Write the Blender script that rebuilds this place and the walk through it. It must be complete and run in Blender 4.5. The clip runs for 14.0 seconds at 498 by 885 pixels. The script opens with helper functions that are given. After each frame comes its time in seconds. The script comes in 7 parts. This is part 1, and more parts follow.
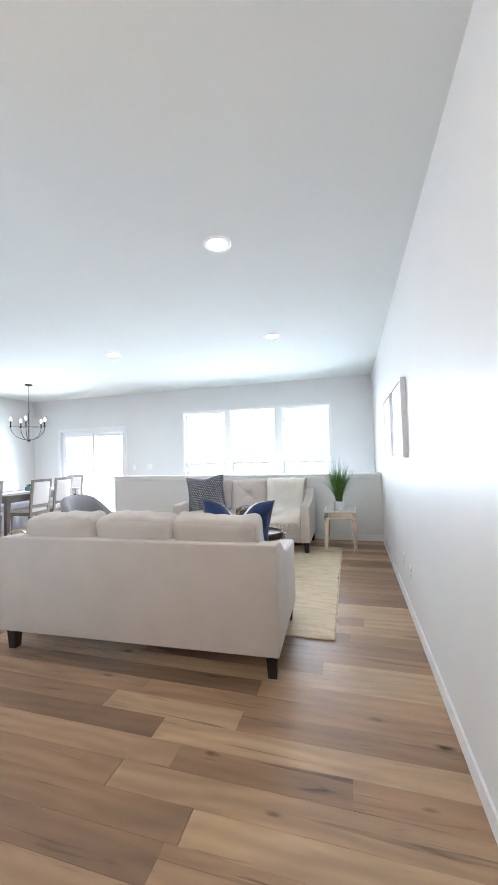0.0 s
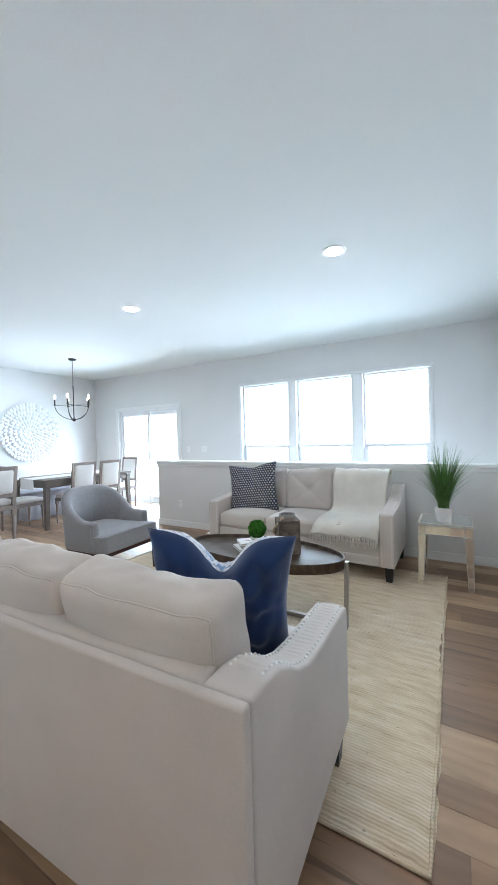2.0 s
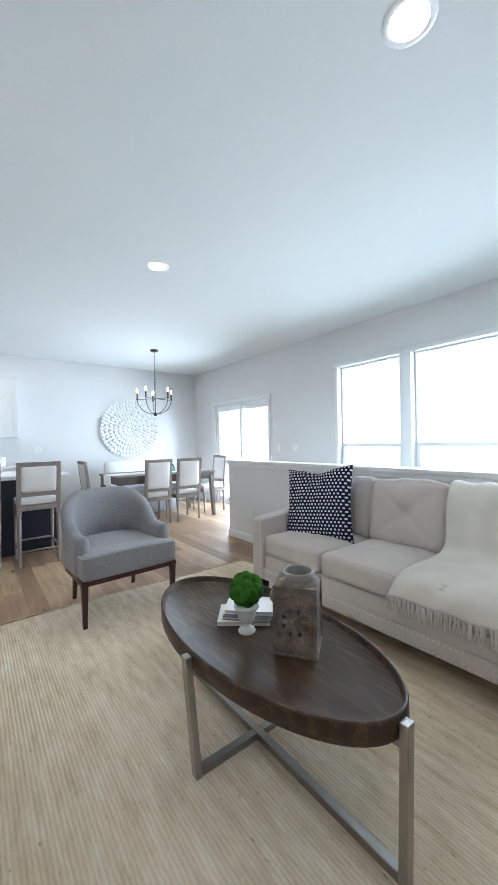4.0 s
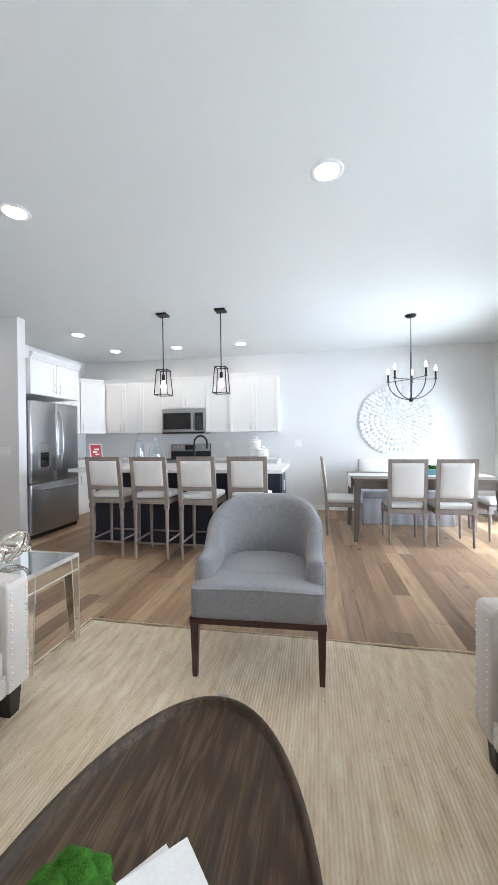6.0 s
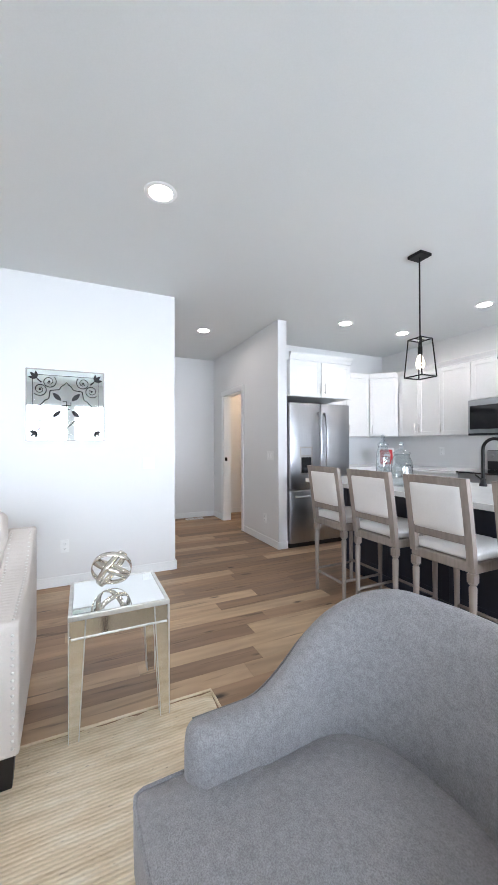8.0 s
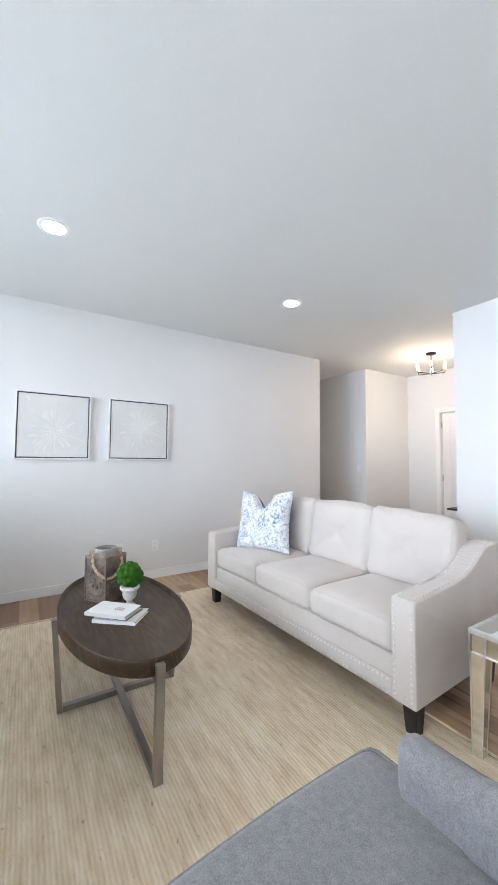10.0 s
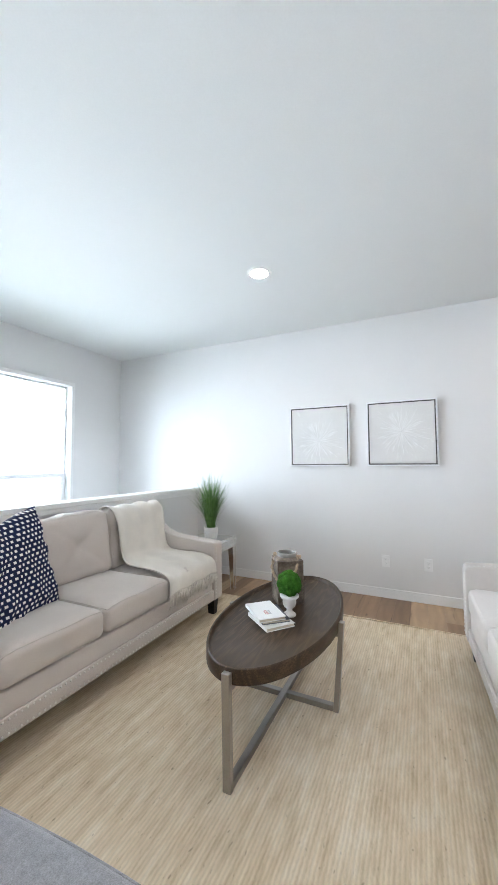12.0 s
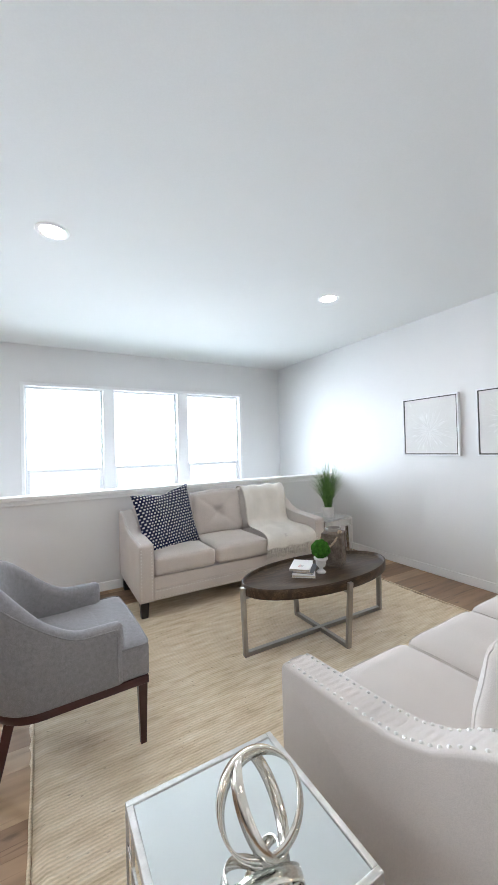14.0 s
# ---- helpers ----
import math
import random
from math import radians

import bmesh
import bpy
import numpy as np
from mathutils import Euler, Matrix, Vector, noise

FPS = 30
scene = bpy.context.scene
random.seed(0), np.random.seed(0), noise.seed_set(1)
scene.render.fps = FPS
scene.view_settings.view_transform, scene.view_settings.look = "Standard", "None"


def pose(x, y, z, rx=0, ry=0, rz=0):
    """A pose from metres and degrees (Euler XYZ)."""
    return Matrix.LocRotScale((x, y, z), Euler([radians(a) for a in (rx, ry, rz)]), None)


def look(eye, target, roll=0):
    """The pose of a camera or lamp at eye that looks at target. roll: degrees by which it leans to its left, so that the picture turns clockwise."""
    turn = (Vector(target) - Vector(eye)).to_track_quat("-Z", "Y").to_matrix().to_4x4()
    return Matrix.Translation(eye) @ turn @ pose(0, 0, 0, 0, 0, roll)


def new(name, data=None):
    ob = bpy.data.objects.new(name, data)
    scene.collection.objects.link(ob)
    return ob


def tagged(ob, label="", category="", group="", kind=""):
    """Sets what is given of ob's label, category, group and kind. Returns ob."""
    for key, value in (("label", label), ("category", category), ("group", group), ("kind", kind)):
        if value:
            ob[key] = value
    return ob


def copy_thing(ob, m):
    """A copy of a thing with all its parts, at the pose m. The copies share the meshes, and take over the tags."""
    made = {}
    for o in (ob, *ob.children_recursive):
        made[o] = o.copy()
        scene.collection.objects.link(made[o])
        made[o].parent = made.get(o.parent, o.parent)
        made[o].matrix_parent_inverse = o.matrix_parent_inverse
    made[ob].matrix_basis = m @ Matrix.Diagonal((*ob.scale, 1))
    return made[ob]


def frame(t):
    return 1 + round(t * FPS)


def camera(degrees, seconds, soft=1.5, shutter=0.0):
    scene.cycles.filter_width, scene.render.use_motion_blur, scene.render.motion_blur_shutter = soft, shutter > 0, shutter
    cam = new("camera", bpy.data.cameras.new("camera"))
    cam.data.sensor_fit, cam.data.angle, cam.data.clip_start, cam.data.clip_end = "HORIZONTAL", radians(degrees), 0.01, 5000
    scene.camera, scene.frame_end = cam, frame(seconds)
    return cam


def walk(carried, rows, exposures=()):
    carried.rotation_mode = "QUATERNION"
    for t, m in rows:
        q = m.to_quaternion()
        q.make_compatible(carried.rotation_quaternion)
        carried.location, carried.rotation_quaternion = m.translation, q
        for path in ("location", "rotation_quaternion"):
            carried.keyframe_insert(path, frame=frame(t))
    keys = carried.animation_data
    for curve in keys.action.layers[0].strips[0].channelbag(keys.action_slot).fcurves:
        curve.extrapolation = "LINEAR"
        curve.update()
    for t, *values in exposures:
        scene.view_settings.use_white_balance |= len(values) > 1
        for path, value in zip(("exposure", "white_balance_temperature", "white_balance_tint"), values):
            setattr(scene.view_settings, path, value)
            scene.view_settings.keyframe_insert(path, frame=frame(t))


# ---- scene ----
cam = camera(69.5, 14.0)
PATH = [
    (0, (-0.41, 0.184, 1.308), (-0.948, 2.109, 1.38), -1.6),
    (0.5, (-0.404, 0.509, 1.287), (-1.066, 2.395, 1.327), -1.6),
    (1, (-0.404, 0.871, 1.3), (-1.186, 2.712, 1.308), -1.5),
    (1.5, (-0.428, 1.238, 1.322), (-1.32, 3.028, 1.303), -1.4),
    (2, (-0.474, 1.64, 1.315), (-1.471, 3.374, 1.289), -1.5),
    (2.2, (-0.488, 1.792, 1.307), (-1.524, 3.504, 1.281), -1.5),
    (4.3, (-0.666, 3.318, 1.225), (-2.366, 4.372, 1.221), -1.1),
    (4.5, (-0.715, 3.437, 1.227), (-2.491, 4.358, 1.222), -1.1),
    (5, (-0.86, 3.754, 1.219), (-2.791, 4.274, 1.22), -0.8),
    (5.5, (-1.088, 4.044, 1.217), (-3.086, 4.130, 1.213), -0.8),
    (5.75, (-1.196, 4.203, 1.221), (-3.189, 4.04, 1.211), -0.7),
    (6, (-1.4, 4.325, 1.226), (-3.369, 3.958, 1.211), -0.6),
    (6.5, (-1.839, 4.452, 1.219), (-3.683, 3.678, 1.196), -0.4),
    (7, (-2.313, 4.529, 1.229), (-3.961, 3.398, 1.2), -0.3),
    (7.2, (-2.505, 4.527, 1.234), (-4.064, 3.275, 1.2), -0.2),
    (9.3, (-3.499, 4.547, 1.248), (-2.429, 2.858, 1.311), 0.4),
    (9.5, (-3.586, 4.577, 1.25), (-2.299, 3.047, 1.327), 0.4),
    (10, (-3.821, 4.521, 1.246), (-2.129, 3.461, 1.352), 0.3),
    (10.5, (-3.897, 4.315, 1.266), (-1.972, 3.786, 1.39), 0.3),
    (11, (-3.908, 4.024, 1.274), (-1.913, 4.005, 1.409), 0.0),
    (11.5, (-3.798, 3.693, 1.28), (-1.855, 4.153, 1.402), -0.1),
    (12, (-3.71, 3.329, 1.29), (-1.909, 4.191, 1.405), -0.3),
    (12.5, (-3.752, 2.938, 1.289), (-2.105, 4.069, 1.389), -0.4),
    (13, (-3.764, 2.573, 1.334), (-2.233, 3.858, 1.406), -0.8),
    (13.5, (-3.699, 2.202, 1.366), (-2.378, 3.704, 1.409), -1.2),
    (14, (-3.555, 1.94, 1.388), (-2.562, 3.676, 1.418), -1.5),
]
EXPOSURES = [(0.0, 0.77, 6050, 15), (1.0, 0.67, 5900, 13), (2.0, 0.46, 5800, 12), (4.5, 0.25, 5950, 13), (5.5, 0.33, 6150, 15), (6.5, 0.47, 6300, 17), (9.5, 0.48, 6150, 18), (11.0, 0.55, 6200, 16), (12.5, 0.56, 6200, 16), (14.0, 0.48, 6250, 17)]
walk(cam, [(t, look(eye, target, roll)) for t, eye, target, roll in PATH], EXPOSURES)

# ---- light ----
world = bpy.data.worlds.new("world")
scene.world = world
world.use_nodes = True
wn = world.node_tree
sky = wn.nodes.new("ShaderNodeTexSky")
sky.sky_type = "NISHITA"
sky.sun_disc = False
sky.sun_elevation = radians(48)
sky.sun_rotation = radians(190)
wn.links.new(sky.outputs[0], wn.nodes["Background"].inputs[0])
wn.nodes["Background"].inputs[1].default_value = 0.12

sun = new("sun", bpy.data.lights.new("sun", "SUN"))
sun.data.energy, sun.data.angle, sun.data.color = 3.0, radians(0.5), (1.0, 0.95, 0.88)
sun.matrix_world = look((0, 0, 0), (0.1, 0.66, -0.74))


def area_lamp(name, at, to, sx, sy, watts, colour, spread=125):
    li = bpy.data.lights.new(name, "AREA")
    li.shape, li.size, li.size_y, li.energy, li.color = "RECTANGLE", sx, sy, watts, colour
    li.spread = radians(spread)
    ob = new(name, li)
    ob.matrix_world = look(at, to)
    return ob


def point_lamp(name, at, watts, colour, radius=0.04):
    li = bpy.data.lights.new(name, "POINT")
    li.energy, li.color, li.shadow_soft_size = watts, colour, radius
    ob = new(name, li)
    ob.location = at
    return ob


# daylight in the window and patio door openings
DAY = (0.78, 0.915, 1.0)
for wx in (-3.305, -2.265, -1.185):
    area_lamp("window_daylight", (wx, 7.95, 1.72), (wx, 0, 0.7), 1.03, 1.90, 56, DAY, 140)
area_lamp("patio_daylight", (-6.07, 7.75, 1.2), (-6.07, 0, 0.2), 2.0, 2.1, 235, DAY, 140)
WARM = (1.0, 0.74, 0.46)
point_lamp("entry_bulb", (-1.04, -0.15, 2.28), 16, (1.0, 0.82, 0.60), 0.08)
# unseen fill lamp added to warm the side room; no fixture hangs there
point_lamp("pantry_bulb", (-6.0, -0.9, 2.5), 12, WARM, 0.06)


# ---- materials ----
def mat(name, col, rough=0.6, metal=0.0, var=0.06, vs=3.0, fine=60.0, bump=0.05, rand=0.0, spec=0.5, stretch=(1, 1, 1), dark=None, fine_var=0.04, sheen=0.0):
    m = bpy.data.materials.new(name)
    m.use_nodes = True
    n, l = m.node_tree.nodes, m.node_tree.links
    b = n["Principled BSDF"]
    b.inputs["Roughness"].default_value = rough
    b.inputs["Metallic"].default_value = metal
    b.inputs["Specular IOR Level"].default_value = spec
    b.inputs["Sheen Weight"].default_value = sheen
    tc = n.new("ShaderNodeTexCoord")
    mp = n.new("ShaderNodeMapping")
    mp.inputs["Scale"].default_value = stretch
    l.new(tc.outputs["Object"], mp.inputs["Vector"])
    big = n.new("ShaderNodeTexNoise")
    big.inputs["Scale"].default_value = vs
    big.inputs["Detail"].default_value = 3
    small = n.new("ShaderNodeTexNoise")
    small.inputs["Scale"].default_value = fine
    small.inputs["Detail"].default_value = 4
    l.new(mp.outputs[0], big.inputs["Vector"])
    l.new(mp.outputs[0], small.inputs["Vector"])
    ramp = n.new("ShaderNodeMapRange")
    ramp.inputs["From Min"].default_value = 0.3
    ramp.inputs["From Max"].default_value = 0.7
    ramp.inputs["To Min"].default_value = 1 - var
    ramp.inputs["To Max"].default_value = 1 + var
    l.new(big.outputs["Fac"], ramp.inputs["Value"])
    ramp2 = n.new("ShaderNodeMapRange")
    ramp2.inputs["From Min"].default_value = 0.3
    ramp2.inputs["From Max"].default_value = 0.7
    ramp2.inputs["To Min"].default_value = 1 - fine_var
    ramp2.inputs["To Max"].default_value = 1 + fine_var
    l.new(small.outputs["Fac"], ramp2.inputs["Value"])
    mul = n.new("ShaderNodeMath")
    mul.operation = "MULTIPLY"
    l.new(ramp.outputs[0], mul.inputs[0])
    l.new(ramp2.outputs[0], mul.inputs[1])
    last = mul
    if rand:
        oi = n.new("ShaderNodeObjectInfo")
        rr = n.new("ShaderNodeMapRange")
        rr.inputs["To Min"].default_value = 1 - rand
        rr.inputs["To Max"].default_value = 1 + rand
        l.new(oi.outputs["Random"], rr.inputs["Value"])
        m2 = n.new("ShaderNodeMath")
        m2.operation = "MULTIPLY"
        l.new(last.outputs[0], m2.inputs[0])
        l.new(rr.outputs[0], m2.inputs[1])
        last = m2
    mix = n.new("ShaderNodeMix")
    mix.data_type = "RGBA"
    mix.blend_type = "MULTIPLY"
    mix.inputs[0].default_value = 1.0
    if dark:
        cm = n.new("ShaderNodeMix")
        cm.data_type = "RGBA"
        cm.inputs[6].default_value = (*dark, 1)
        cm.inputs[7].default_value = (*col, 1)
        l.new(big.outputs["Fac"], cm.inputs[0])
        l.new(cm.outputs[2], mix.inputs[6])
    else:
        mix.inputs[6].default_value = (*col, 1)
    comb = n.new("ShaderNodeCombineColor")
    for i in range(3):
        l.new(last.outputs[0], comb.inputs[i])
    l.new(comb.outputs[0], mix.inputs[7])
    l.new(mix.outputs[2], b.inputs["Base Color"])
    if bump:
        bp = n.new("ShaderNodeBump")
        bp.inputs["Strength"].default_value = bump
        bp.inputs["Distance"].default_value = 0.004
        l.new(small.outputs["Fac"], bp.inputs["Height"])
        l.new(bp.outputs[0], b.inputs["Normal"])
    return m


def glow(name, col, strength):
    m = bpy.data.materials.new(name)
    m.use_nodes = True
    b = m.node_tree.nodes["Principled BSDF"]
    b.inputs["Base Color"].default_value = (*col, 1)
    b.inputs["Emission Color"].default_value = (*col, 1)
    b.inputs["Emission Strength"].default_value = strength
    return m


def clear_glass(name, tint=(1, 1, 1), gloss=0.06):
    m = bpy.data.materials.new(name)
    m.use_nodes = True
    n, l = m.node_tree.nodes, m.node_tree.links
    n.remove(n["Principled BSDF"])
    tr = n.new("ShaderNodeBsdfTransparent")
    tr.inputs[0].default_value = (*tint, 1)
    gl = n.new("ShaderNodeBsdfGlossy")
    gl.inputs["Roughness"].default_value = 0.02
    lw = n.new("ShaderNodeLayerWeight")
    pw = n.new("ShaderNodeMath")
    pw.operation = "POWER"
    pw.inputs[1].default_value = 5.0
    l.new(lw.outputs["Facing"], pw.inputs[0])
    ad = n.new("ShaderNodeMath")
    ad.operation = "ADD"
    ad.use_clamp = True
    ad.inputs[1].default_value = gloss
    l.new(pw.outputs[0], ad.inputs[0])
    mx = n.new("ShaderNodeMixShader")
    l.new(ad.outputs[0], mx.inputs[0])
    l.new(tr.outputs[0], mx.inputs[1])
    l.new(gl.outputs[0], mx.inputs[2])
    l.new(mx.outputs[0], n["Material Output"].inputs[0])
    return m


def nodes_of(m):
    return m.node_tree.nodes, m.node_tree.links


def wood_floor(name):
    """Knotty hickory boards: tone by board, streaks along the board, cathedral grain and a few dark knots."""
    m = bpy.data.materials.new(name)
    m.use_nodes = True
    n, l = nodes_of(m)
    b = n["Principled BSDF"]
    b.inputs["Roughness"].default_value = 0.42
    b.inputs["Specular IOR Level"].default_value = 0.35
    tc, oi = n.new("ShaderNodeTexCoord"), n.new("ShaderNodeObjectInfo")
    off = n.new("ShaderNodeMath")
    off.operation = "MULTIPLY"
    off.inputs[1].default_value = 57.0
    l.new(oi.outputs["Random"], off.inputs[0])
    add = n.new("ShaderNodeVectorMath")
    add.operation = "ADD"
    l.new(tc.outputs["Object"], add.inputs[0])
    l.new(off.outputs[0], add.inputs[1])
    mp = n.new("ShaderNodeMapping")
    mp.inputs["Scale"].default_value = (0.8, 3.6, 1)
    l.new(add.outputs[0], mp.inputs["Vector"])
    streak = n.new("ShaderNodeTexNoise")
    streak.inputs["Scale"].default_value = 2.2
    streak.inputs["Detail"].default_value = 5
    streak.inputs["Distortion"].default_value = 0.6
    l.new(mp.outputs[0], streak.inputs["Vector"])
    mp2 = n.new("ShaderNodeMapping")
    mp2.inputs["Scale"].default_value = (0.55, 2.0, 1)
    l.new(add.outputs[0], mp2.inputs["Vector"])
    wave = n.new("ShaderNodeTexWave")
    wave.bands_direction = "Y"
    wave.inputs["Scale"].default_value = 2.4
    wave.inputs["Distortion"].default_value = 10.0
    wave.inputs["Detail"].default_value = 3
    wave.inputs["Detail Scale"].default_value = 0.8
    l.new(mp2.outputs[0], wave.inputs["Vector"])
    tone = n.new("ShaderNodeValToRGB")
    cr = tone.color_ramp
    cr.elements[0].position, cr.elements[0].color = 0.0, (0.225, 0.138, 0.084, 1)
    cr.elements[1].position, cr.elements[1].color = 1.0, (0.47, 0.325, 0.197, 1)
    for p, c in ((0.22, (0.265, 0.166, 0.101, 1)), (0.6, (0.35, 0.218, 0.128, 1)), (0.86, (0.455, 0.31, 0.188, 1))):
        e = cr.elements.new(p)
        e.color = c
    l.new(oi.outputs["Random"], tone.inputs[0])
    sr = n.new("ShaderNodeMapRange")
    for k, v in (("From Min", 0.3), ("From Max", 0.72), ("To Min", 0.78), ("To Max", 1.18)):
        sr.inputs[k].default_value = v
    l.new(streak.outputs["Fac"], sr.inputs["Value"])
    wr = n.new("ShaderNodeMapRange")
    for k, v in (("To Min", 0.93), ("To Max", 1.05)):
        wr.inputs[k].default_value = v
    l.new(wave.outputs["Fac"], wr.inputs["Value"])
    mu = n.new("ShaderNodeMath")
    mu.operation = "MULTIPLY"
    l.new(sr.outputs[0], mu.inputs[0])
    l.new(wr.outputs[0], mu.inputs[1])
    mpk = n.new("ShaderNodeMapping")
    mpk.inputs["Scale"].default_value = (1.9, 5.0, 1)
    l.new(add.outputs[0], mpk.inputs["Vector"])
    vor = n.new("ShaderNodeTexVoronoi")
    vor.inputs["Scale"].default_value = 1.5
    l.new(mpk.outputs[0], vor.inputs["Vector"])
    # knots: only in some cells, of uneven size, with a ragged edge
    ragged = n.new("ShaderNodeTexNoise")
    ragged.inputs["Scale"].default_value = 9.0
    ragged.inputs["Detail"].default_value = 4
    l.new(mpk.outputs[0], ragged.inputs["Vector"])
    rag = n.new("ShaderNodeMath")
    rag.operation = "MULTIPLY_ADD"
    rag.inputs[1].default_value = 0.16
    l.new(ragged.outputs["Fac"], rag.inputs[0])
    l.new(vor.outputs["Distance"], rag.inputs[2])
    cell = n.new("ShaderNodeSeparateColor")
    l.new(vor.outputs["Color"], cell.inputs[0])
    rare = n.new("ShaderNodeMapRange")
    for k, v in (("From Min", 0.25), ("From Max", 1.0), ("To Min", 0.235), ("To Max", -0.03)):
        rare.inputs[k].default_value = v
    l.new(cell.outputs[0], rare.inputs["Value"])
    shy = n.new("ShaderNodeMath")
    l.new(rag.outputs[0], shy.inputs[0])
    l.new(rare.outputs[0], shy.inputs[1])
    kr = n.new("ShaderNodeMapRange")
    for k, v in (("From Min", 0.12), ("From Max", 0.30), ("To Min", 0.12), ("To Max", 1.0)):
        kr.inputs[k].default_value = v
    kr.interpolation_type = "SMOOTHSTEP"
    l.new(shy.outputs[0], kr.inputs["Value"])
    # long dark mineral streaks
    mps = n.new("ShaderNodeMapping")
    mps.inputs["Scale"].default_value = (0.9, 16, 1)
    l.new(add.outputs[0], mps.inputs["Vector"])
    mineral = n.new("ShaderNodeTexNoise")
    mineral.inputs["Scale"].default_value = 1.7
    mineral.inputs["Detail"].default_value = 3
    mineral.inputs["Distortion"].default_value = 1.2
    l.new(mps.outputs[0], mineral.inputs["Vector"])
    ms = n.new("ShaderNodeMapRange")
    for k, v in (("From Min", 0.62), ("From Max", 0.74), ("To Min", 1.0), ("To Max", 0.45)):
        ms.inputs[k].default_value = v
    l.new(mineral.outputs["Fac"], ms.inputs["Value"])
    mu2 = n.new("ShaderNodeMath")
    mu2.operation = "MULTIPLY"
    l.new(mu.outputs[0], mu2.inputs[0])
    l.new(kr.outputs[0], mu2.inputs[1])
    mu3 = n.new("ShaderNodeMath")
    mu3.operation = "MULTIPLY"
    l.new(mu2.outputs[0], mu3.inputs[0])
    l.new(ms.outputs[0], mu3.inputs[1])
    mu2 = mu3
    comb = n.new("ShaderNodeCombineColor")
    for i in range(3):
        l.new(mu2.outputs[0], comb.inputs[i])
    mix = n.new("ShaderNodeMix")
    mix.data_type, mix.blend_type = "RGBA", "MULTIPLY"
    mix.inputs[0].default_value = 1
    l.new(tone.outputs[0], mix.inputs[6])
    l.new(comb.outputs[0], mix.inputs[7])
    l.new(mix.outputs[2], b.inputs["Base Color"])
    bp = n.new("ShaderNodeBump")
    bp.inputs["Strength"].default_value = 0.12
    bp.inputs["Distance"].default_value = 0.003
    l.new(streak.outputs["Fac"], bp.inputs["Height"])
    l.new(bp.outputs[0], b.inputs["Normal"])
    rr = n.new("ShaderNodeMapRange")
    rr.inputs["To Min"].default_value, rr.inputs["To Max"].default_value = 0.34, 0.52
    l.new(streak.outputs["Fac"], rr.inputs["Value"])
    l.new(rr.outputs[0], b.inputs["Roughness"])
    return m


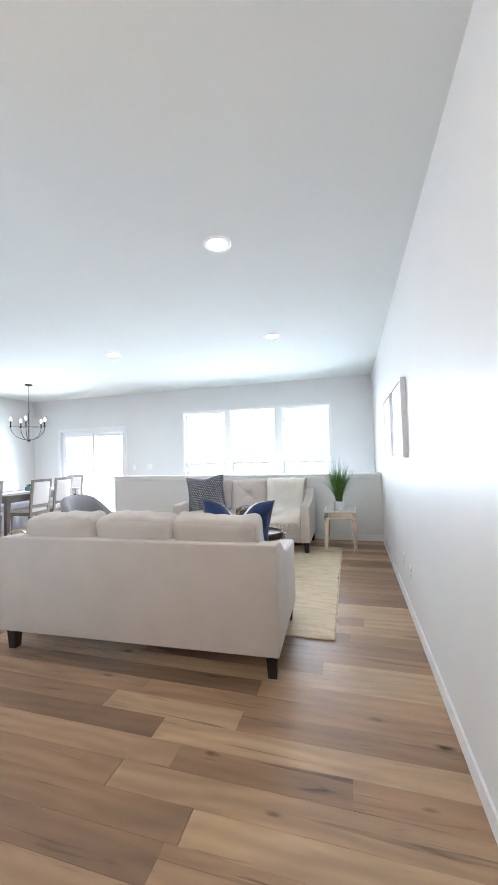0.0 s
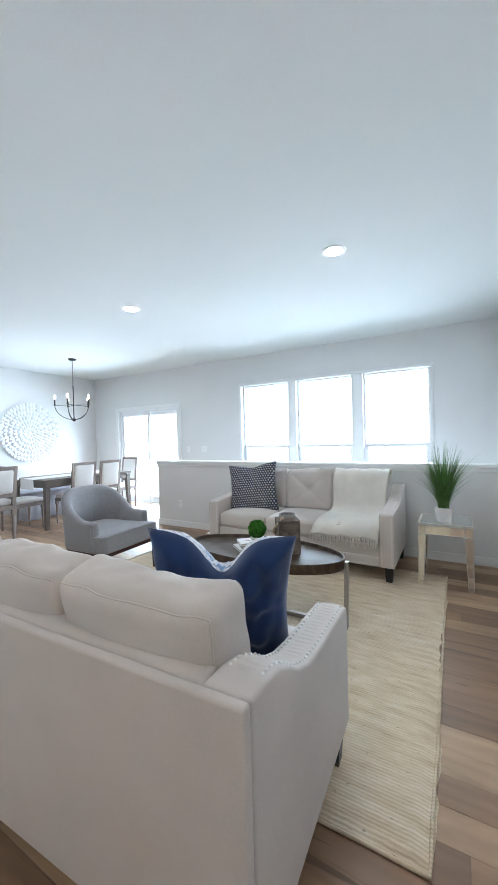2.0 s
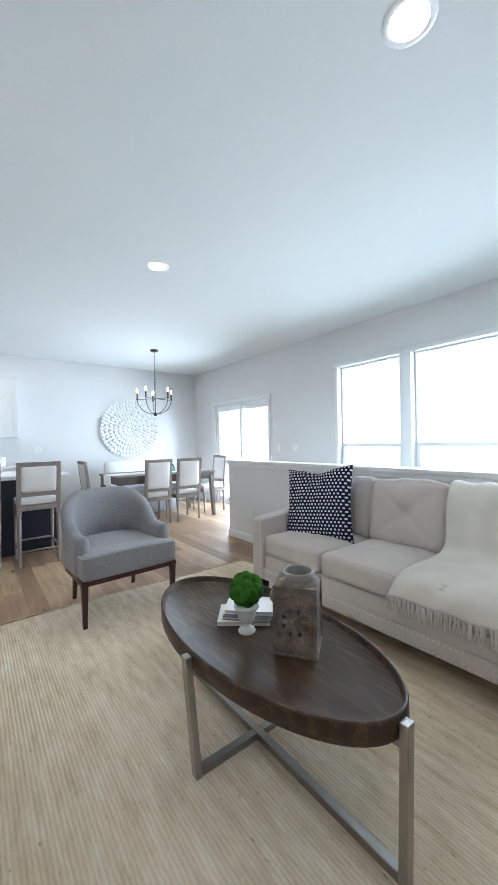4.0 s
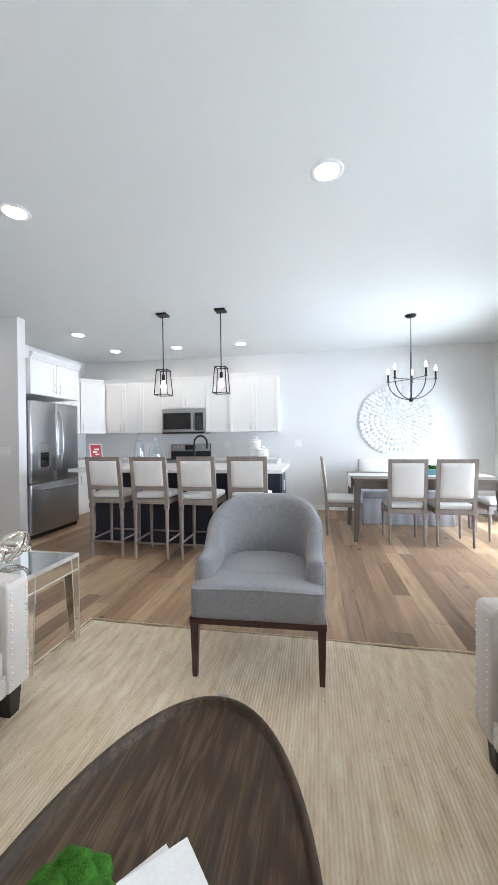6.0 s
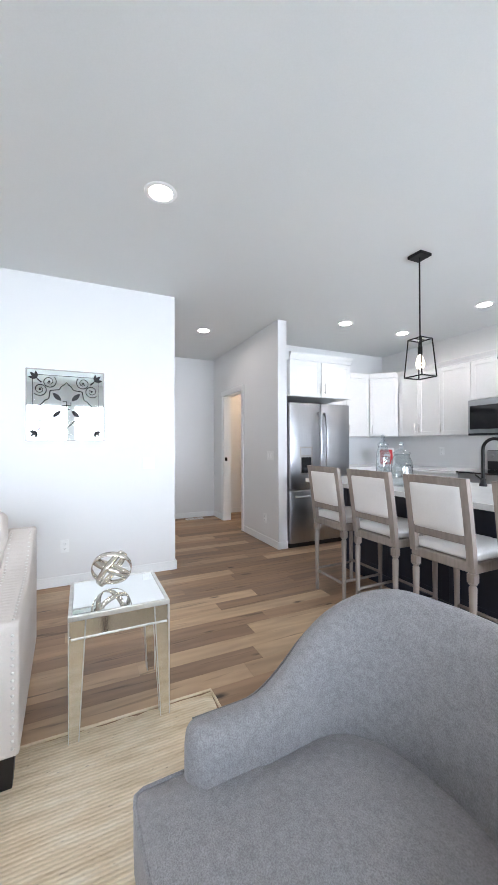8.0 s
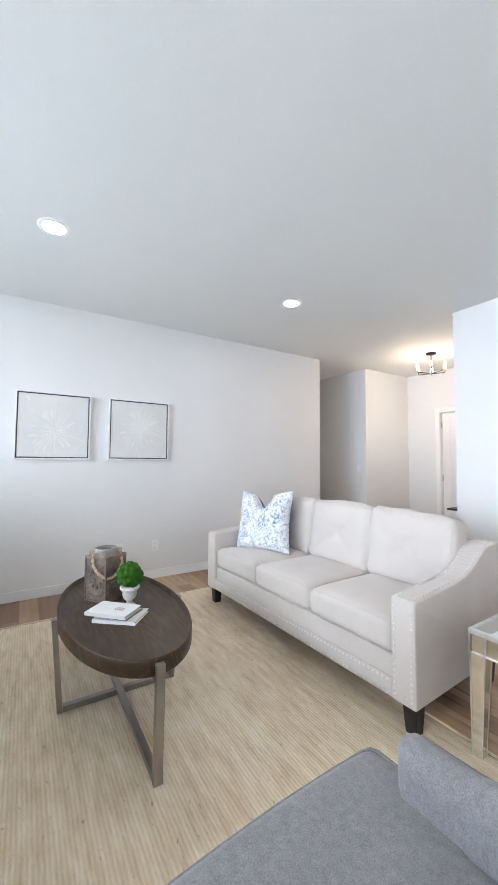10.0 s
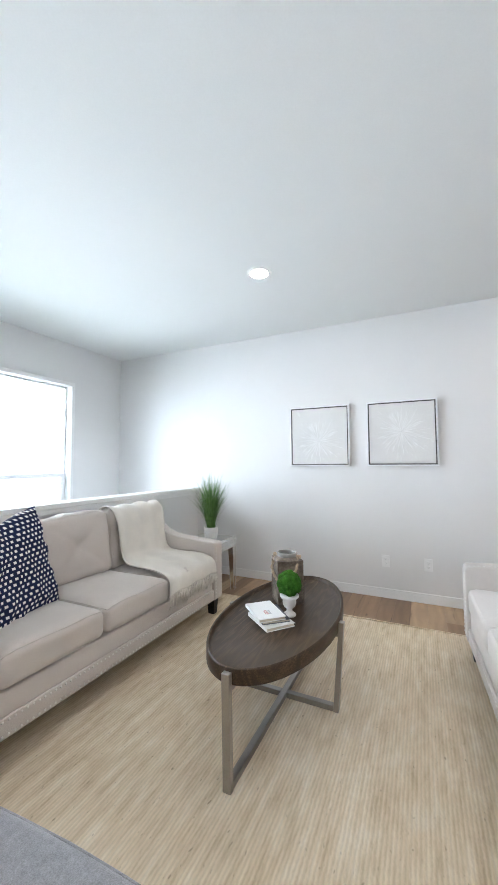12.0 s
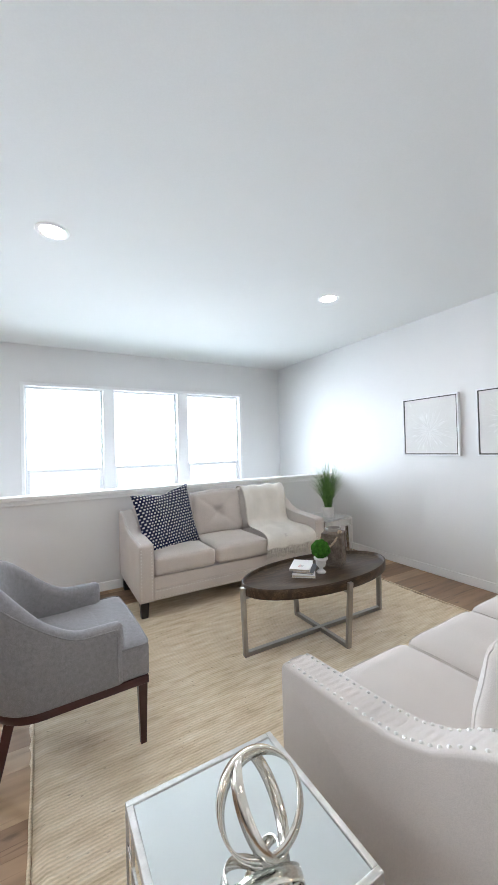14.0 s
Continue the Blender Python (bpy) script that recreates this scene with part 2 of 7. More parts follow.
def rug_weave(name):
    """Flat-woven wool and jute: ribs along x, streaks of undyed tan and ivory along the ribs."""
    m = bpy.data.materials.new(name)
    m.use_nodes = True
    n, l = nodes_of(m)
    b = n["Principled BSDF"]
    b.inputs["Roughness"].default_value = 0.95
    b.inputs["Specular IOR Level"].default_value = 0.1
    tc = n.new("ShaderNodeTexCoord")
    mp = n.new("ShaderNodeMapping")
    mp.inputs["Scale"].default_value = (3.0, 15, 1)
    l.new(tc.outputs["Object"], mp.inputs["Vector"])
    s1 = n.new("ShaderNodeTexNoise")
    s1.inputs["Scale"].default_value = 1.6
    s1.inputs["Detail"].default_value = 7
    s1.inputs["Roughness"].default_value = 0.62
    l.new(mp.outputs[0], s1.inputs["Vector"])
    patch = n.new("ShaderNodeTexNoise")
    patch.inputs["Scale"].default_value = 0.9
    l.new(tc.outputs["Object"], patch.inputs["Vector"])
    ad = n.new("ShaderNodeMath")
    ad.operation = "MULTIPLY_ADD"
    ad.inputs[1].default_value = 0.35
    l.new(patch.outputs["Fac"], ad.inputs[0])
    l.new(s1.outputs["Fac"], ad.inputs[2])
    ramp = n.new("ShaderNodeValToRGB")
    cr = ramp.color_ramp
    cr.elements[0].position, cr.elements[0].color = 0.40, (0.46, 0.355, 0.228, 1)
    cr.elements[1].position, cr.elements[1].color = 0.88, (0.77, 0.68, 0.54, 1)
    e = cr.elements.new(0.56)
    e.color = (0.61, 0.488, 0.335, 1)
    e = cr.elements.new(0.7)
    e.color = (0.69, 0.575, 0.415, 1)
    l.new(ad.outputs[0], ramp.inputs[0])
    wv = n.new("ShaderNodeTexWave")
    wv.bands_direction = "Y"
    wv.inputs["Scale"].default_value = 21
    wv.inputs["Distortion"].default_value = 1.1
    wv.inputs["Detail"].default_value = 2
    wv.inputs["Detail Scale"].default_value = 3
    l.new(tc.outputs["Object"], wv.inputs["Vector"])
    mp3 = n.new("ShaderNodeMapping")
    mp3.inputs["Scale"].default_value = (70, 150, 1)
    l.new(tc.outputs["Object"], mp3.inputs["Vector"])
    knot = n.new("ShaderNodeTexNoise")
    knot.inputs["Scale"].default_value = 1
    l.new(mp3.outputs[0], knot.inputs["Vector"])
    hh = n.new("ShaderNodeMath")
    hh.operation = "ADD"
    l.new(wv.outputs["Fac"], hh.inputs[0])
    l.new(knot.outputs["Fac"], hh.inputs[1])
    dk = n.new("ShaderNodeMapRange")
    for k, v in (("From Min", 0.3), ("From Max", 1.4), ("To Min", 0.90), ("To Max", 1.05)):
        dk.inputs[k].default_value = v
    l.new(hh.outputs[0], dk.inputs["Value"])
    comb = n.new("ShaderNodeCombineColor")
    for i in range(3):
        l.new(dk.outputs[0], comb.inputs[i])
    mix = n.new("ShaderNodeMix")
    mix.data_type, mix.blend_type = "RGBA", "MULTIPLY"
    mix.inputs[0].default_value = 1
    l.new(ramp.outputs[0], mix.inputs[6])
    l.new(comb.outputs[0], mix.inputs[7])
    # stray dark fibres in the weave
    mp4 = n.new("ShaderNodeMapping")
    mp4.inputs["Scale"].default_value = (30, 60, 1)
    l.new(tc.outputs["Object"], mp4.inputs["Vector"])
    fleck = n.new("ShaderNodeTexNoise")
    fleck.inputs["Scale"].default_value = 1
    fleck.inputs["Detail"].default_value = 1
    l.new(mp4.outputs[0], fleck.inputs["Vector"])
    fr = n.new("ShaderNodeMapRange")
    for k, v in (("From Min", 0.70), ("From Max", 0.80), ("To Min", 0.0), ("To Max", 0.5)):
        fr.inputs[k].default_value = v
    l.new(fleck.outputs["Fac"], fr.inputs["Value"])
    spot = n.new("ShaderNodeMix")
    spot.data_type = "RGBA"
    spot.inputs[7].default_value = (0.12, 0.09, 0.07, 1)
    l.new(fr.outputs[0], spot.inputs[0])
    l.new(mix.outputs[2], spot.inputs[6])
    l.new(spot.outputs[2], b.inputs["Base Color"])
    bp = n.new("ShaderNodeBump")
    bp.inputs["Strength"].default_value = 0.32
    bp.inputs["Distance"].default_value = 0.005
    l.new(hh.outputs[0], bp.inputs["Height"])
    l.new(bp.outputs[0], b.inputs["Normal"])
    return m


def dotted_navy(name):
    """Navy woven cloth with rows of small white dashes, staggered."""
    m = mat(name, (0.018, 0.024, 0.06), 0.9, var=0.1, fine=300, bump=0.2, spec=0.1)
    n, l = nodes_of(m)
    b = n["Principled BSDF"]
    base = b.inputs["Base Color"].links[0].from_socket
    tc = n.new("ShaderNodeTexCoord")
    sp = n.new("ShaderNodeSeparateXYZ")
    l.new(tc.outputs["Object"], sp.inputs[0])

    def op(kind, a, bb):
        q = n.new("ShaderNodeMath")
        q.operation = kind
        for i, v in enumerate((a, bb)):
            if isinstance(v, (int, float)):
                q.inputs[i].default_value = v
            elif v is not None:
                l.new(v, q.inputs[i])
        return q.outputs[0]

    row = op("MULTIPLY", sp.outputs["Z"], 38.0)
    shift = op("MULTIPLY", op("MODULO", op("FLOOR", op("ADD", row, 100.0), None), 2.0), 0.5)
    u = op("FRACT", op("ADD", op("ADD", op("MULTIPLY", sp.outputs["X"], 35.0), 100.0), shift), None)
    v = op("FRACT", op("ADD", row, 100.0), None)
    inside = op("MULTIPLY", op("LESS_THAN", op("ABSOLUTE", op("SUBTRACT", u, 0.5), None), 0.235),
                op("LESS_THAN", op("ABSOLUTE", op("SUBTRACT", v, 0.5), None), 0.25))
    mix = n.new("ShaderNodeMix")
    mix.data_type = "RGBA"
    mix.inputs[7].default_value = (0.78, 0.76, 0.72, 1)
    l.new(inside, mix.inputs[0])
    l.new(base, mix.inputs[6])
    l.new(mix.outputs[2], b.inputs["Base Color"])
    return m


def floral_blue(name):
    """White cotton printed with blue medallions and thin navy scrolling vines."""
    m = mat(name, (0.74, 0.75, 0.77), 0.9, var=0.03, fine=300, bump=0.15, spec=0.1)
    n, l = nodes_of(m)
    b = n["Principled BSDF"]
    base = b.inputs["Base Color"].links[0].from_socket
    tc = n.new("ShaderNodeTexCoord")
    warp = n.new("ShaderNodeTexNoise")
    warp.inputs["Scale"].default_value = 16
    l.new(tc.outputs["Object"], warp.inputs["Vector"])
    sc = n.new("ShaderNodeVectorMath")
    sc.operation = "MULTIPLY_ADD"
    sc.inputs[1].default_value = (0.13, 0.13, 0.13)
    l.new(warp.outputs["Color"], sc.inputs[0])
    l.new(tc.outputs["Object"], sc.inputs[2])

    def cells(scale, feature, randomness):
        v = n.new("ShaderNodeTexVoronoi")
        v.feature = feature
        v.inputs["Scale"].default_value = scale
        v.inputs["Randomness"].default_value = randomness
        l.new(sc.outputs[0], v.inputs["Vector"])
        return v.outputs["Distance"]

    def ranged(sock, lo, hi, a, z):
        r = n.new("ShaderNodeMapRange")
        for k, v in (("From Min", lo), ("From Max", hi), ("To Min", a), ("To Max", z)):
            r.inputs[k].default_value = v
        l.new(sock, r.inputs["Value"])
        return r.outputs[0]

    def op(kind, p, q):
        o = n.new("ShaderNodeMath")
        o.operation = kind
        l.new(p, o.inputs[0])
        if isinstance(q, (int, float)):
            o.inputs[1].default_value = q
        else:
            l.new(q, o.inputs[1])
        return o.outputs[0]

    def over(under, mask, colour):
        x = n.new("ShaderNodeMix")
        x.data_type = "RGBA"
        x.inputs[7].default_value = (*colour, 1)
        l.new(mask, x.inputs[0])
        l.new(under, x.inputs[6])
        return x.outputs[2]

    heart = cells(6.5, "F1", 0.6)
    rings = ranged(op("SINE", op("MULTIPLY", heart, 42), 0), -0.1, 0.35, 0.0, 1.0)
    medallion = op("MULTIPLY", rings, ranged(heart, 0.36, 0.44, 1.0, 0.0))
    petals = ranged(cells(30, "DISTANCE_TO_EDGE", 1.0), 0.06, 0.12, 0.35, 1.0)
    vine = ranged(cells(15, "DISTANCE_TO_EDGE", 0.9), 0.015, 0.05, 0.5, 0.0)
    leaf = ranged(cells(26, "F1", 1.0), 0.26, 0.36, 0.7, 0.0)
    col = over(base, leaf, (0.40, 0.47, 0.60))
    col = over(col, op("MULTIPLY", medallion, petals), (0.24, 0.34, 0.54))
    col = over(col, vine, (0.06, 0.085, 0.16))
    l.new(col, b.inputs["Base Color"])
    return m


def figured_oak(name):
    """Brown stained oak: cathedral figure along x in paler lines, fine pores, satin lacquer."""
    m = bpy.data.materials.new(name)
    m.use_nodes = True
    n, l = nodes_of(m)
    b = n["Principled BSDF"]
    b.inputs["Specular IOR Level"].default_value = 0.3
    tc = n.new("ShaderNodeTexCoord")
    # boards laid along the length: each shifts the figure
    mp = n.new("ShaderNodeMapping")
    mp.inputs["Scale"].default_value = (0.9, 5.0, 2.0)
    l.new(tc.outputs["Object"], mp.inputs["Vector"])
    fig = n.new("ShaderNodeTexNoise")
    fig.inputs["Scale"].default_value = 1.6
    fig.inputs["Detail"].default_value = 2
    l.new(mp.outputs[0], fig.inputs["Vector"])
    ml = n.new("ShaderNodeMath")
    ml.operation = "MULTIPLY"
    ml.inputs[1].default_value = 60
    l.new(fig.outputs["Fac"], ml.inputs[0])
    sn = n.new("ShaderNodeMath")
    sn.operation = "SINE"
    l.new(ml.outputs[0], sn.inputs[0])
    mpp = n.new("ShaderNodeMapping")
    mpp.inputs["Scale"].default_value = (7, 200, 200)
    l.new(tc.outputs["Object"], mpp.inputs["Vector"])
    pore = n.new("ShaderNodeTexNoise")
    pore.inputs["Scale"].default_value = 1
    pore.inputs["Detail"].default_value = 3
    l.new(mpp.outputs[0], pore.inputs["Vector"])
    blot = n.new("ShaderNodeTexNoise")
    blot.inputs["Scale"].default_value = 3.2
    blot.inputs["Detail"].default_value = 3
    l.new(tc.outputs["Object"], blot.inputs["Vector"])
    a1 = n.new("ShaderNodeMath")
    a1.operation = "MULTIPLY_ADD"
    a1.inputs[1].default_value = 0.125
    l.new(sn.outputs[0], a1.inputs[0])
    l.new(pore.outputs["Fac"], a1.inputs[2])
    a2 = n.new("ShaderNodeMath")
    a2.operation = "MULTIPLY_ADD"
    a2.inputs[1].default_value = 0.5
    l.new(blot.outputs["Fac"], a2.inputs[0])
    l.new(a1.outputs[0], a2.inputs[2])
    ramp = n.new("ShaderNodeValToRGB")
    cr = ramp.color_ramp
    cr.elements[0].position, cr.elements[0].color = 0.40, (0.030, 0.0185, 0.0105, 1)
    cr.elements[1].position, cr.elements[1].color = 1.05 - 0.05, (0.10, 0.064, 0.037, 1)
    e = cr.elements.new(0.75)
    e.color = (0.052, 0.031, 0.0165, 1)
    l.new(a2.outputs[0], ramp.inputs[0])
    l.new(ramp.outputs[0], b.inputs["Base Color"])
    rr = n.new("ShaderNodeMapRange")
    rr.inputs["To Min"].default_value, rr.inputs["To Max"].default_value = 0.36, 0.50
    l.new(pore.outputs["Fac"], rr.inputs["Value"])
    l.new(rr.outputs[0], b.inputs["Roughness"])
    bp = n.new("ShaderNodeBump")
    bp.inputs["Strength"].default_value = 0.12
    bp.inputs["Distance"].default_value = 0.002
    l.new(a1.outputs[0], bp.inputs["Height"])
    l.new(bp.outputs[0], b.inputs["Normal"])
    return m


def canvas_burst(name, cx, cz):
    """Pale canvas with raised, brushed white strokes that burst from one point."""
    m = mat(name, (0.67, 0.66, 0.64), 0.55, var=0.05, fine=260, bump=0.1, spec=0.3)
    n, l = nodes_of(m)
    b = n["Principled BSDF"]
    base = b.inputs["Base Color"].links[0].from_socket
    tc = n.new("ShaderNodeTexCoord")
    mp = n.new("ShaderNodeMapping")
    mp.inputs["Location"].default_value = (0, -cx, -cz)
    l.new(tc.outputs["Object"], mp.inputs["Vector"])
    sp = n.new("ShaderNodeSeparateXYZ")
    l.new(mp.outputs[0], sp.inputs[0])
    at = n.new("ShaderNodeMath")
    at.operation = "ARCTAN2"
    l.new(sp.outputs["Z"], at.inputs[0])
    l.new(sp.outputs["Y"], at.inputs[1])
    ln = n.new("ShaderNodeVectorMath")
    ln.operation = "LENGTH"
    l.new(mp.outputs[0], ln.inputs[0])
    cb = n.new("ShaderNodeCombineXYZ")
    m1 = n.new("ShaderNodeMath")
    m1.operation = "MULTIPLY"
    m1.inputs[1].default_value = 9
    l.new(at.outputs[0], m1.inputs[0])
    m2 = n.new("ShaderNodeMath")
    m2.operation = "MULTIPLY"
    m2.inputs[1].default_value = 9
    l.new(ln.outputs["Value"], m2.inputs[0])
    l.new(m1.outputs[0], cb.inputs[0])
    l.new(m2.outputs[0], cb.inputs[1])
    no = n.new("ShaderNodeTexNoise")
    no.inputs["Scale"].default_value = 1.0
    no.inputs["Detail"].default_value = 2
    l.new(cb.outputs[0], no.inputs["Vector"])
    fall = n.new("ShaderNodeMapRange")
    for k, v in (("From Min", 0.02), ("From Max", 0.30), ("To Min", 0.20), ("To Max", -0.06)):
        fall.inputs[k].default_value = v
    l.new(ln.outputs["Value"], fall.inputs["Value"])
    sm = n.new("ShaderNodeMath")
    sm.operation = "ADD"
    l.new(no.outputs["Fac"], sm.inputs[0])
    l.new(fall.outputs[0], sm.inputs[1])
    rg = n.new("ShaderNodeMapRange")
    for k, v in (("From Min", 0.56), ("From Max", 0.95)):
        rg.inputs[k].default_value = v
    l.new(sm.outputs[0], rg.inputs["Value"])
    mix = n.new("ShaderNodeMix")
    mix.data_type = "RGBA"
    mix.inputs[7].default_value = (0.85, 0.85, 0.84, 1)
    l.new(rg.outputs[0], mix.inputs[0])
    l.new(base, mix.inputs[6])
    l.new(mix.outputs[2], b.inputs["Base Color"])
    bp = n.new("ShaderNodeBump")
    bp.inputs["Strength"].default_value = 0.5
    bp.inputs["Distance"].default_value = 0.004
    l.new(rg.outputs[0], bp.inputs["Height"])
    l.new(bp.outputs[0], b.inputs["Normal"])
    return m


M_WALL = mat("grey_wall_paint", (0.73, 0.725, 0.715), 0.42, var=0.015, vs=1.2, fine=220, bump=0.05, fine_var=0.01, spec=0.5)
M_CEIL = mat("white_ceiling_paint", (0.745, 0.757, 0.742), 0.85, var=0.012, vs=0.8, fine=160, bump=0.12, fine_var=0.012, spec=0.2)
M_TRIM = mat("white_trim_paint", (0.80, 0.80, 0.79), 0.4, var=0.02, vs=2, fine=90, bump=0.02)
M_VINYL = mat("white_vinyl", (0.82, 0.83, 0.84), 0.35, var=0.02, vs=3, fine=60, bump=0.0)
M_CAB = mat("white_cabinet_paint", (0.80, 0.79, 0.77), 0.4, var=0.02, vs=2, fine=90, bump=0.02)
M_FLOOR = wood_floor("hickory_boards")
M_SUB = mat("subfloor", (0.12, 0.08, 0.05), 0.8)
# pale surface for the hidden stairwell floor, chosen to bounce daylight upwards
M_BOUNCE = mat("pale_bounce_floor", (0.60, 0.57, 0.53), 0.95, var=0.06, vs=6, fine=300, bump=0.3, fine_var=0.12, spec=0.1)
M_RUG = rug_weave("flatweave_rug")
M_LINEN = mat("oatmeal_linen", (0.575, 0.52, 0.475), 0.92, var=0.035, vs=5, fine=420, bump=0.22, fine_var=0.10, spec=0.15, sheen=0.25)
M_GREY = mat("grey_tweed", (0.250, 0.243, 0.252), 0.95, var=0.10, vs=60, fine=330, bump=0.35, fine_var=0.22, spec=0.1, sheen=0.25)
M_ESPRESSO = mat("espresso_wood", (0.022, 0.013, 0.011), 0.35, var=0.2, vs=6, fine=40, stretch=(1, 1, 0.15), bump=0.04)
M_MAHOG = mat("dark_mahogany", (0.045, 0.013, 0.012), 0.3, var=0.2, vs=6, fine=40, stretch=(1, 1, 0.15), bump=0.04)
M_BLACK = mat("black_foot_wood", (0.012, 0.010, 0.010), 0.4, var=0.1)
M_NAIL = mat("nickel_nailhead", (0.72, 0.70, 0.66), 0.32, 1.0, var=0.05, bump=0)
M_WENGE = figured_oak("weathered_brown_oak")
M_PEWTER = mat("brushed_pewter", (0.40, 0.375, 0.345), 0.38, 1.0, var=0.06, vs=8, fine=150, bump=0.04)
M_NICKEL = mat("satin_nickel", (0.66, 0.64, 0.61), 0.34, 0.85, var=0.03, bump=0)
M_IRON = mat("black_iron", (0.018, 0.017, 0.017), 0.45, 0.6, var=0.1, fine=120, bump=0.03)
M_MIRROR = mat("mirror_glass", (0.86, 0.885, 0.875), 0.025, 1.0, var=0.01, fine=20, bump=0.0, fine_var=0.005)
M_ANTIQUE = mat("antiqued_mirror_panel", (0.80, 0.79, 0.76), 0.10, 1.0, var=0.05, vs=14, fine=120, bump=0.02)
M_SILVER = mat("silver_leaf_edge", (0.66, 0.65, 0.62), 0.32, 0.8, var=0.1, vs=30, fine=200, bump=0.06)
M_CHROME = mat("polished_champagne_metal", (0.74, 0.69, 0.61), 0.20, 1.0, var=0.03, bump=0)
M_STEEL = mat("stainless_steel", (0.44, 0.44, 0.45), 0.28, 1.0, var=0.04, vs=2, fine=160, stretch=(1, 1, 0.03), bump=0.03)
M_BLKGLASS = mat("black_glass", (0.008, 0.008, 0.009), 0.08, var=0.02, bump=0)
M_BLKPLAST = mat("black_plastic", (0.012, 0.012, 0.013), 0.45, var=0.05, bump=0.02)
M_QUARTZ = mat("white_quartz", (0.80, 0.80, 0.79), 0.2, var=0.04, vs=4, fine=50, bump=0)
M_NAVY = mat("navy_island_paint", (0.012, 0.017, 0.035), 0.45, var=0.06, vs=3, fine=60, bump=0.02)
M_GREYOAK = mat("whitewashed_grey_oak", (0.26, 0.218, 0.192), 0.65, var=0.14, vs=5, fine=45, stretch=(1, 1, 0.12), bump=0.1, fine_var=0.14)
M_TABLEWOOD = mat("grey_brown_table_wood", (0.135, 0.108, 0.092), 0.5, var=0.15, vs=5, fine=40, stretch=(1, 0.15, 1), bump=0.1, fine_var=0.14)
M_IVORY = mat("ivory_upholstery", (0.74, 0.72, 0.70), 0.95, var=0.03, vs=6, fine=420, bump=0.15, fine_var=0.06, spec=0.1)
M_SKIRT = mat("pale_blue_slipcover", (0.50, 0.52, 0.58), 0.95, var=0.05, vs=6, fine=300, bump=0.15, spec=0.1)
M_THROW = mat("cream_knit_throw", (0.70, 0.66, 0.59), 0.97, var=0.05, vs=8, fine=340, bump=0.3, fine_var=0.1, spec=0.08, sheen=0.3)
M_NAVYCLOTH = mat("navy_velvet", (0.018, 0.040, 0.115), 0.85, var=0.15, vs=7, fine=300, bump=0.15, spec=0.15, sheen=0.3)
M_DOTS = dotted_navy("navy_dash_weave")
M_FLORAL = floral_blue("blue_floral_print")
M_MOSS = mat("green_moss", (0.036, 0.125, 0.014), 0.95, var=0.35, vs=45, fine=420, bump=0.8, fine_var=0.35, spec=0.1)
M_GRASS = mat("green_blades", (0.13, 0.25, 0.06), 0.5, var=0.3, vs=20, fine=60, bump=0.0, dark=(0.04, 0.12, 0.025))
M_CERAMIC = mat("white_ceramic", (0.78, 0.77, 0.75), 0.3, var=0.03, vs=10, fine=80, bump=0.02)
M_CHALK = mat("chalky_white_ceramic", (0.70, 0.68, 0.65), 0.7, var=0.06, vs=14, fine=90, bump=0.12)
M_LANTERN = mat("weathered_carved_wood", (0.21, 0.165, 0.13), 0.8, var=0.28, vs=16, fine=90, bump=0.35, dark=(0.10, 0.075, 0.058), fine_var=0.25)
M_ZINC = mat("aged_zinc", (0.26, 0.245, 0.225), 0.65, 0.2, var=0.2, vs=16, fine=90, bump=0.2)
M_ROPE = mat("jute_rope", (0.42, 0.32, 0.22), 0.95, var=0.2, vs=60, fine=300, bump=0.6)
M_PAPER = mat("white_paper", (0.78, 0.77, 0.75), 0.8, var=0.02, fine=200, bump=0.02)
M_SLATE = mat("slate_book_cloth", (0.16, 0.17, 0.19), 0.75, var=0.08, vs=30, fine=300, bump=0.1)
M_REDINK = mat("red_ink", (0.55, 0.16, 0.15), 0.7, var=0.05, bump=0)
M_GREYINK = mat("grey_ink", (0.38, 0.37, 0.37), 0.7, var=0.05, bump=0)
M_PAGES = mat("page_edges", (0.62, 0.55, 0.45), 0.9, var=0.06, fine=400, stretch=(0.1, 0.1, 4), bump=0.2)
M_PLASTIC = mat("white_plastic_plate", (0.80, 0.80, 0.79), 0.4, var=0.01, bump=0)
M_SLOT = mat("dark_slot", (0.05, 0.05, 0.05), 0.6, var=0.02, bump=0)
M_RED = mat("red_enamel", (0.45, 0.02, 0.03), 0.35, var=0.05, bump=0)
M_TEAL = mat("teal_glazed_planter", (0.09, 0.26, 0.27), 0.35, var=0.1, vs=20, bump=0.05)
M_CAPIZ = mat("white_capiz_shell", (0.80, 0.80, 0.79), 0.35, var=0.06, vs=20, fine=90, bump=0.08)
M_DKLINE = mat("charcoal_gap_line", (0.06, 0.052, 0.05), 0.5, var=0.05)
M_LAWN = mat("lawn", (0.08, 0.13, 0.04), 0.95, var=0.3, vs=0.6, fine=9, bump=0.2, fine_var=0.3)
M_GLASS = clear_glass("window_glass", (0.97, 0.985, 0.98), 0.03)
M_JAR = clear_glass("jar_glass", (0.90, 0.93, 0.94), 0.16)
M_LAMP = glow("recessed_lamp_lens", (1.0, 0.92, 0.82), 72.0)
M_BULB = glow("warm_bulb", (1.0, 0.83, 0.62), 14.0)
M_HAZE = glow("bright_overcast_sky", (0.90, 0.96, 1.0), 2.3)
M_BULBW = glow("entry_warm_bulb", (1.0, 0.72, 0.42), 6.0)


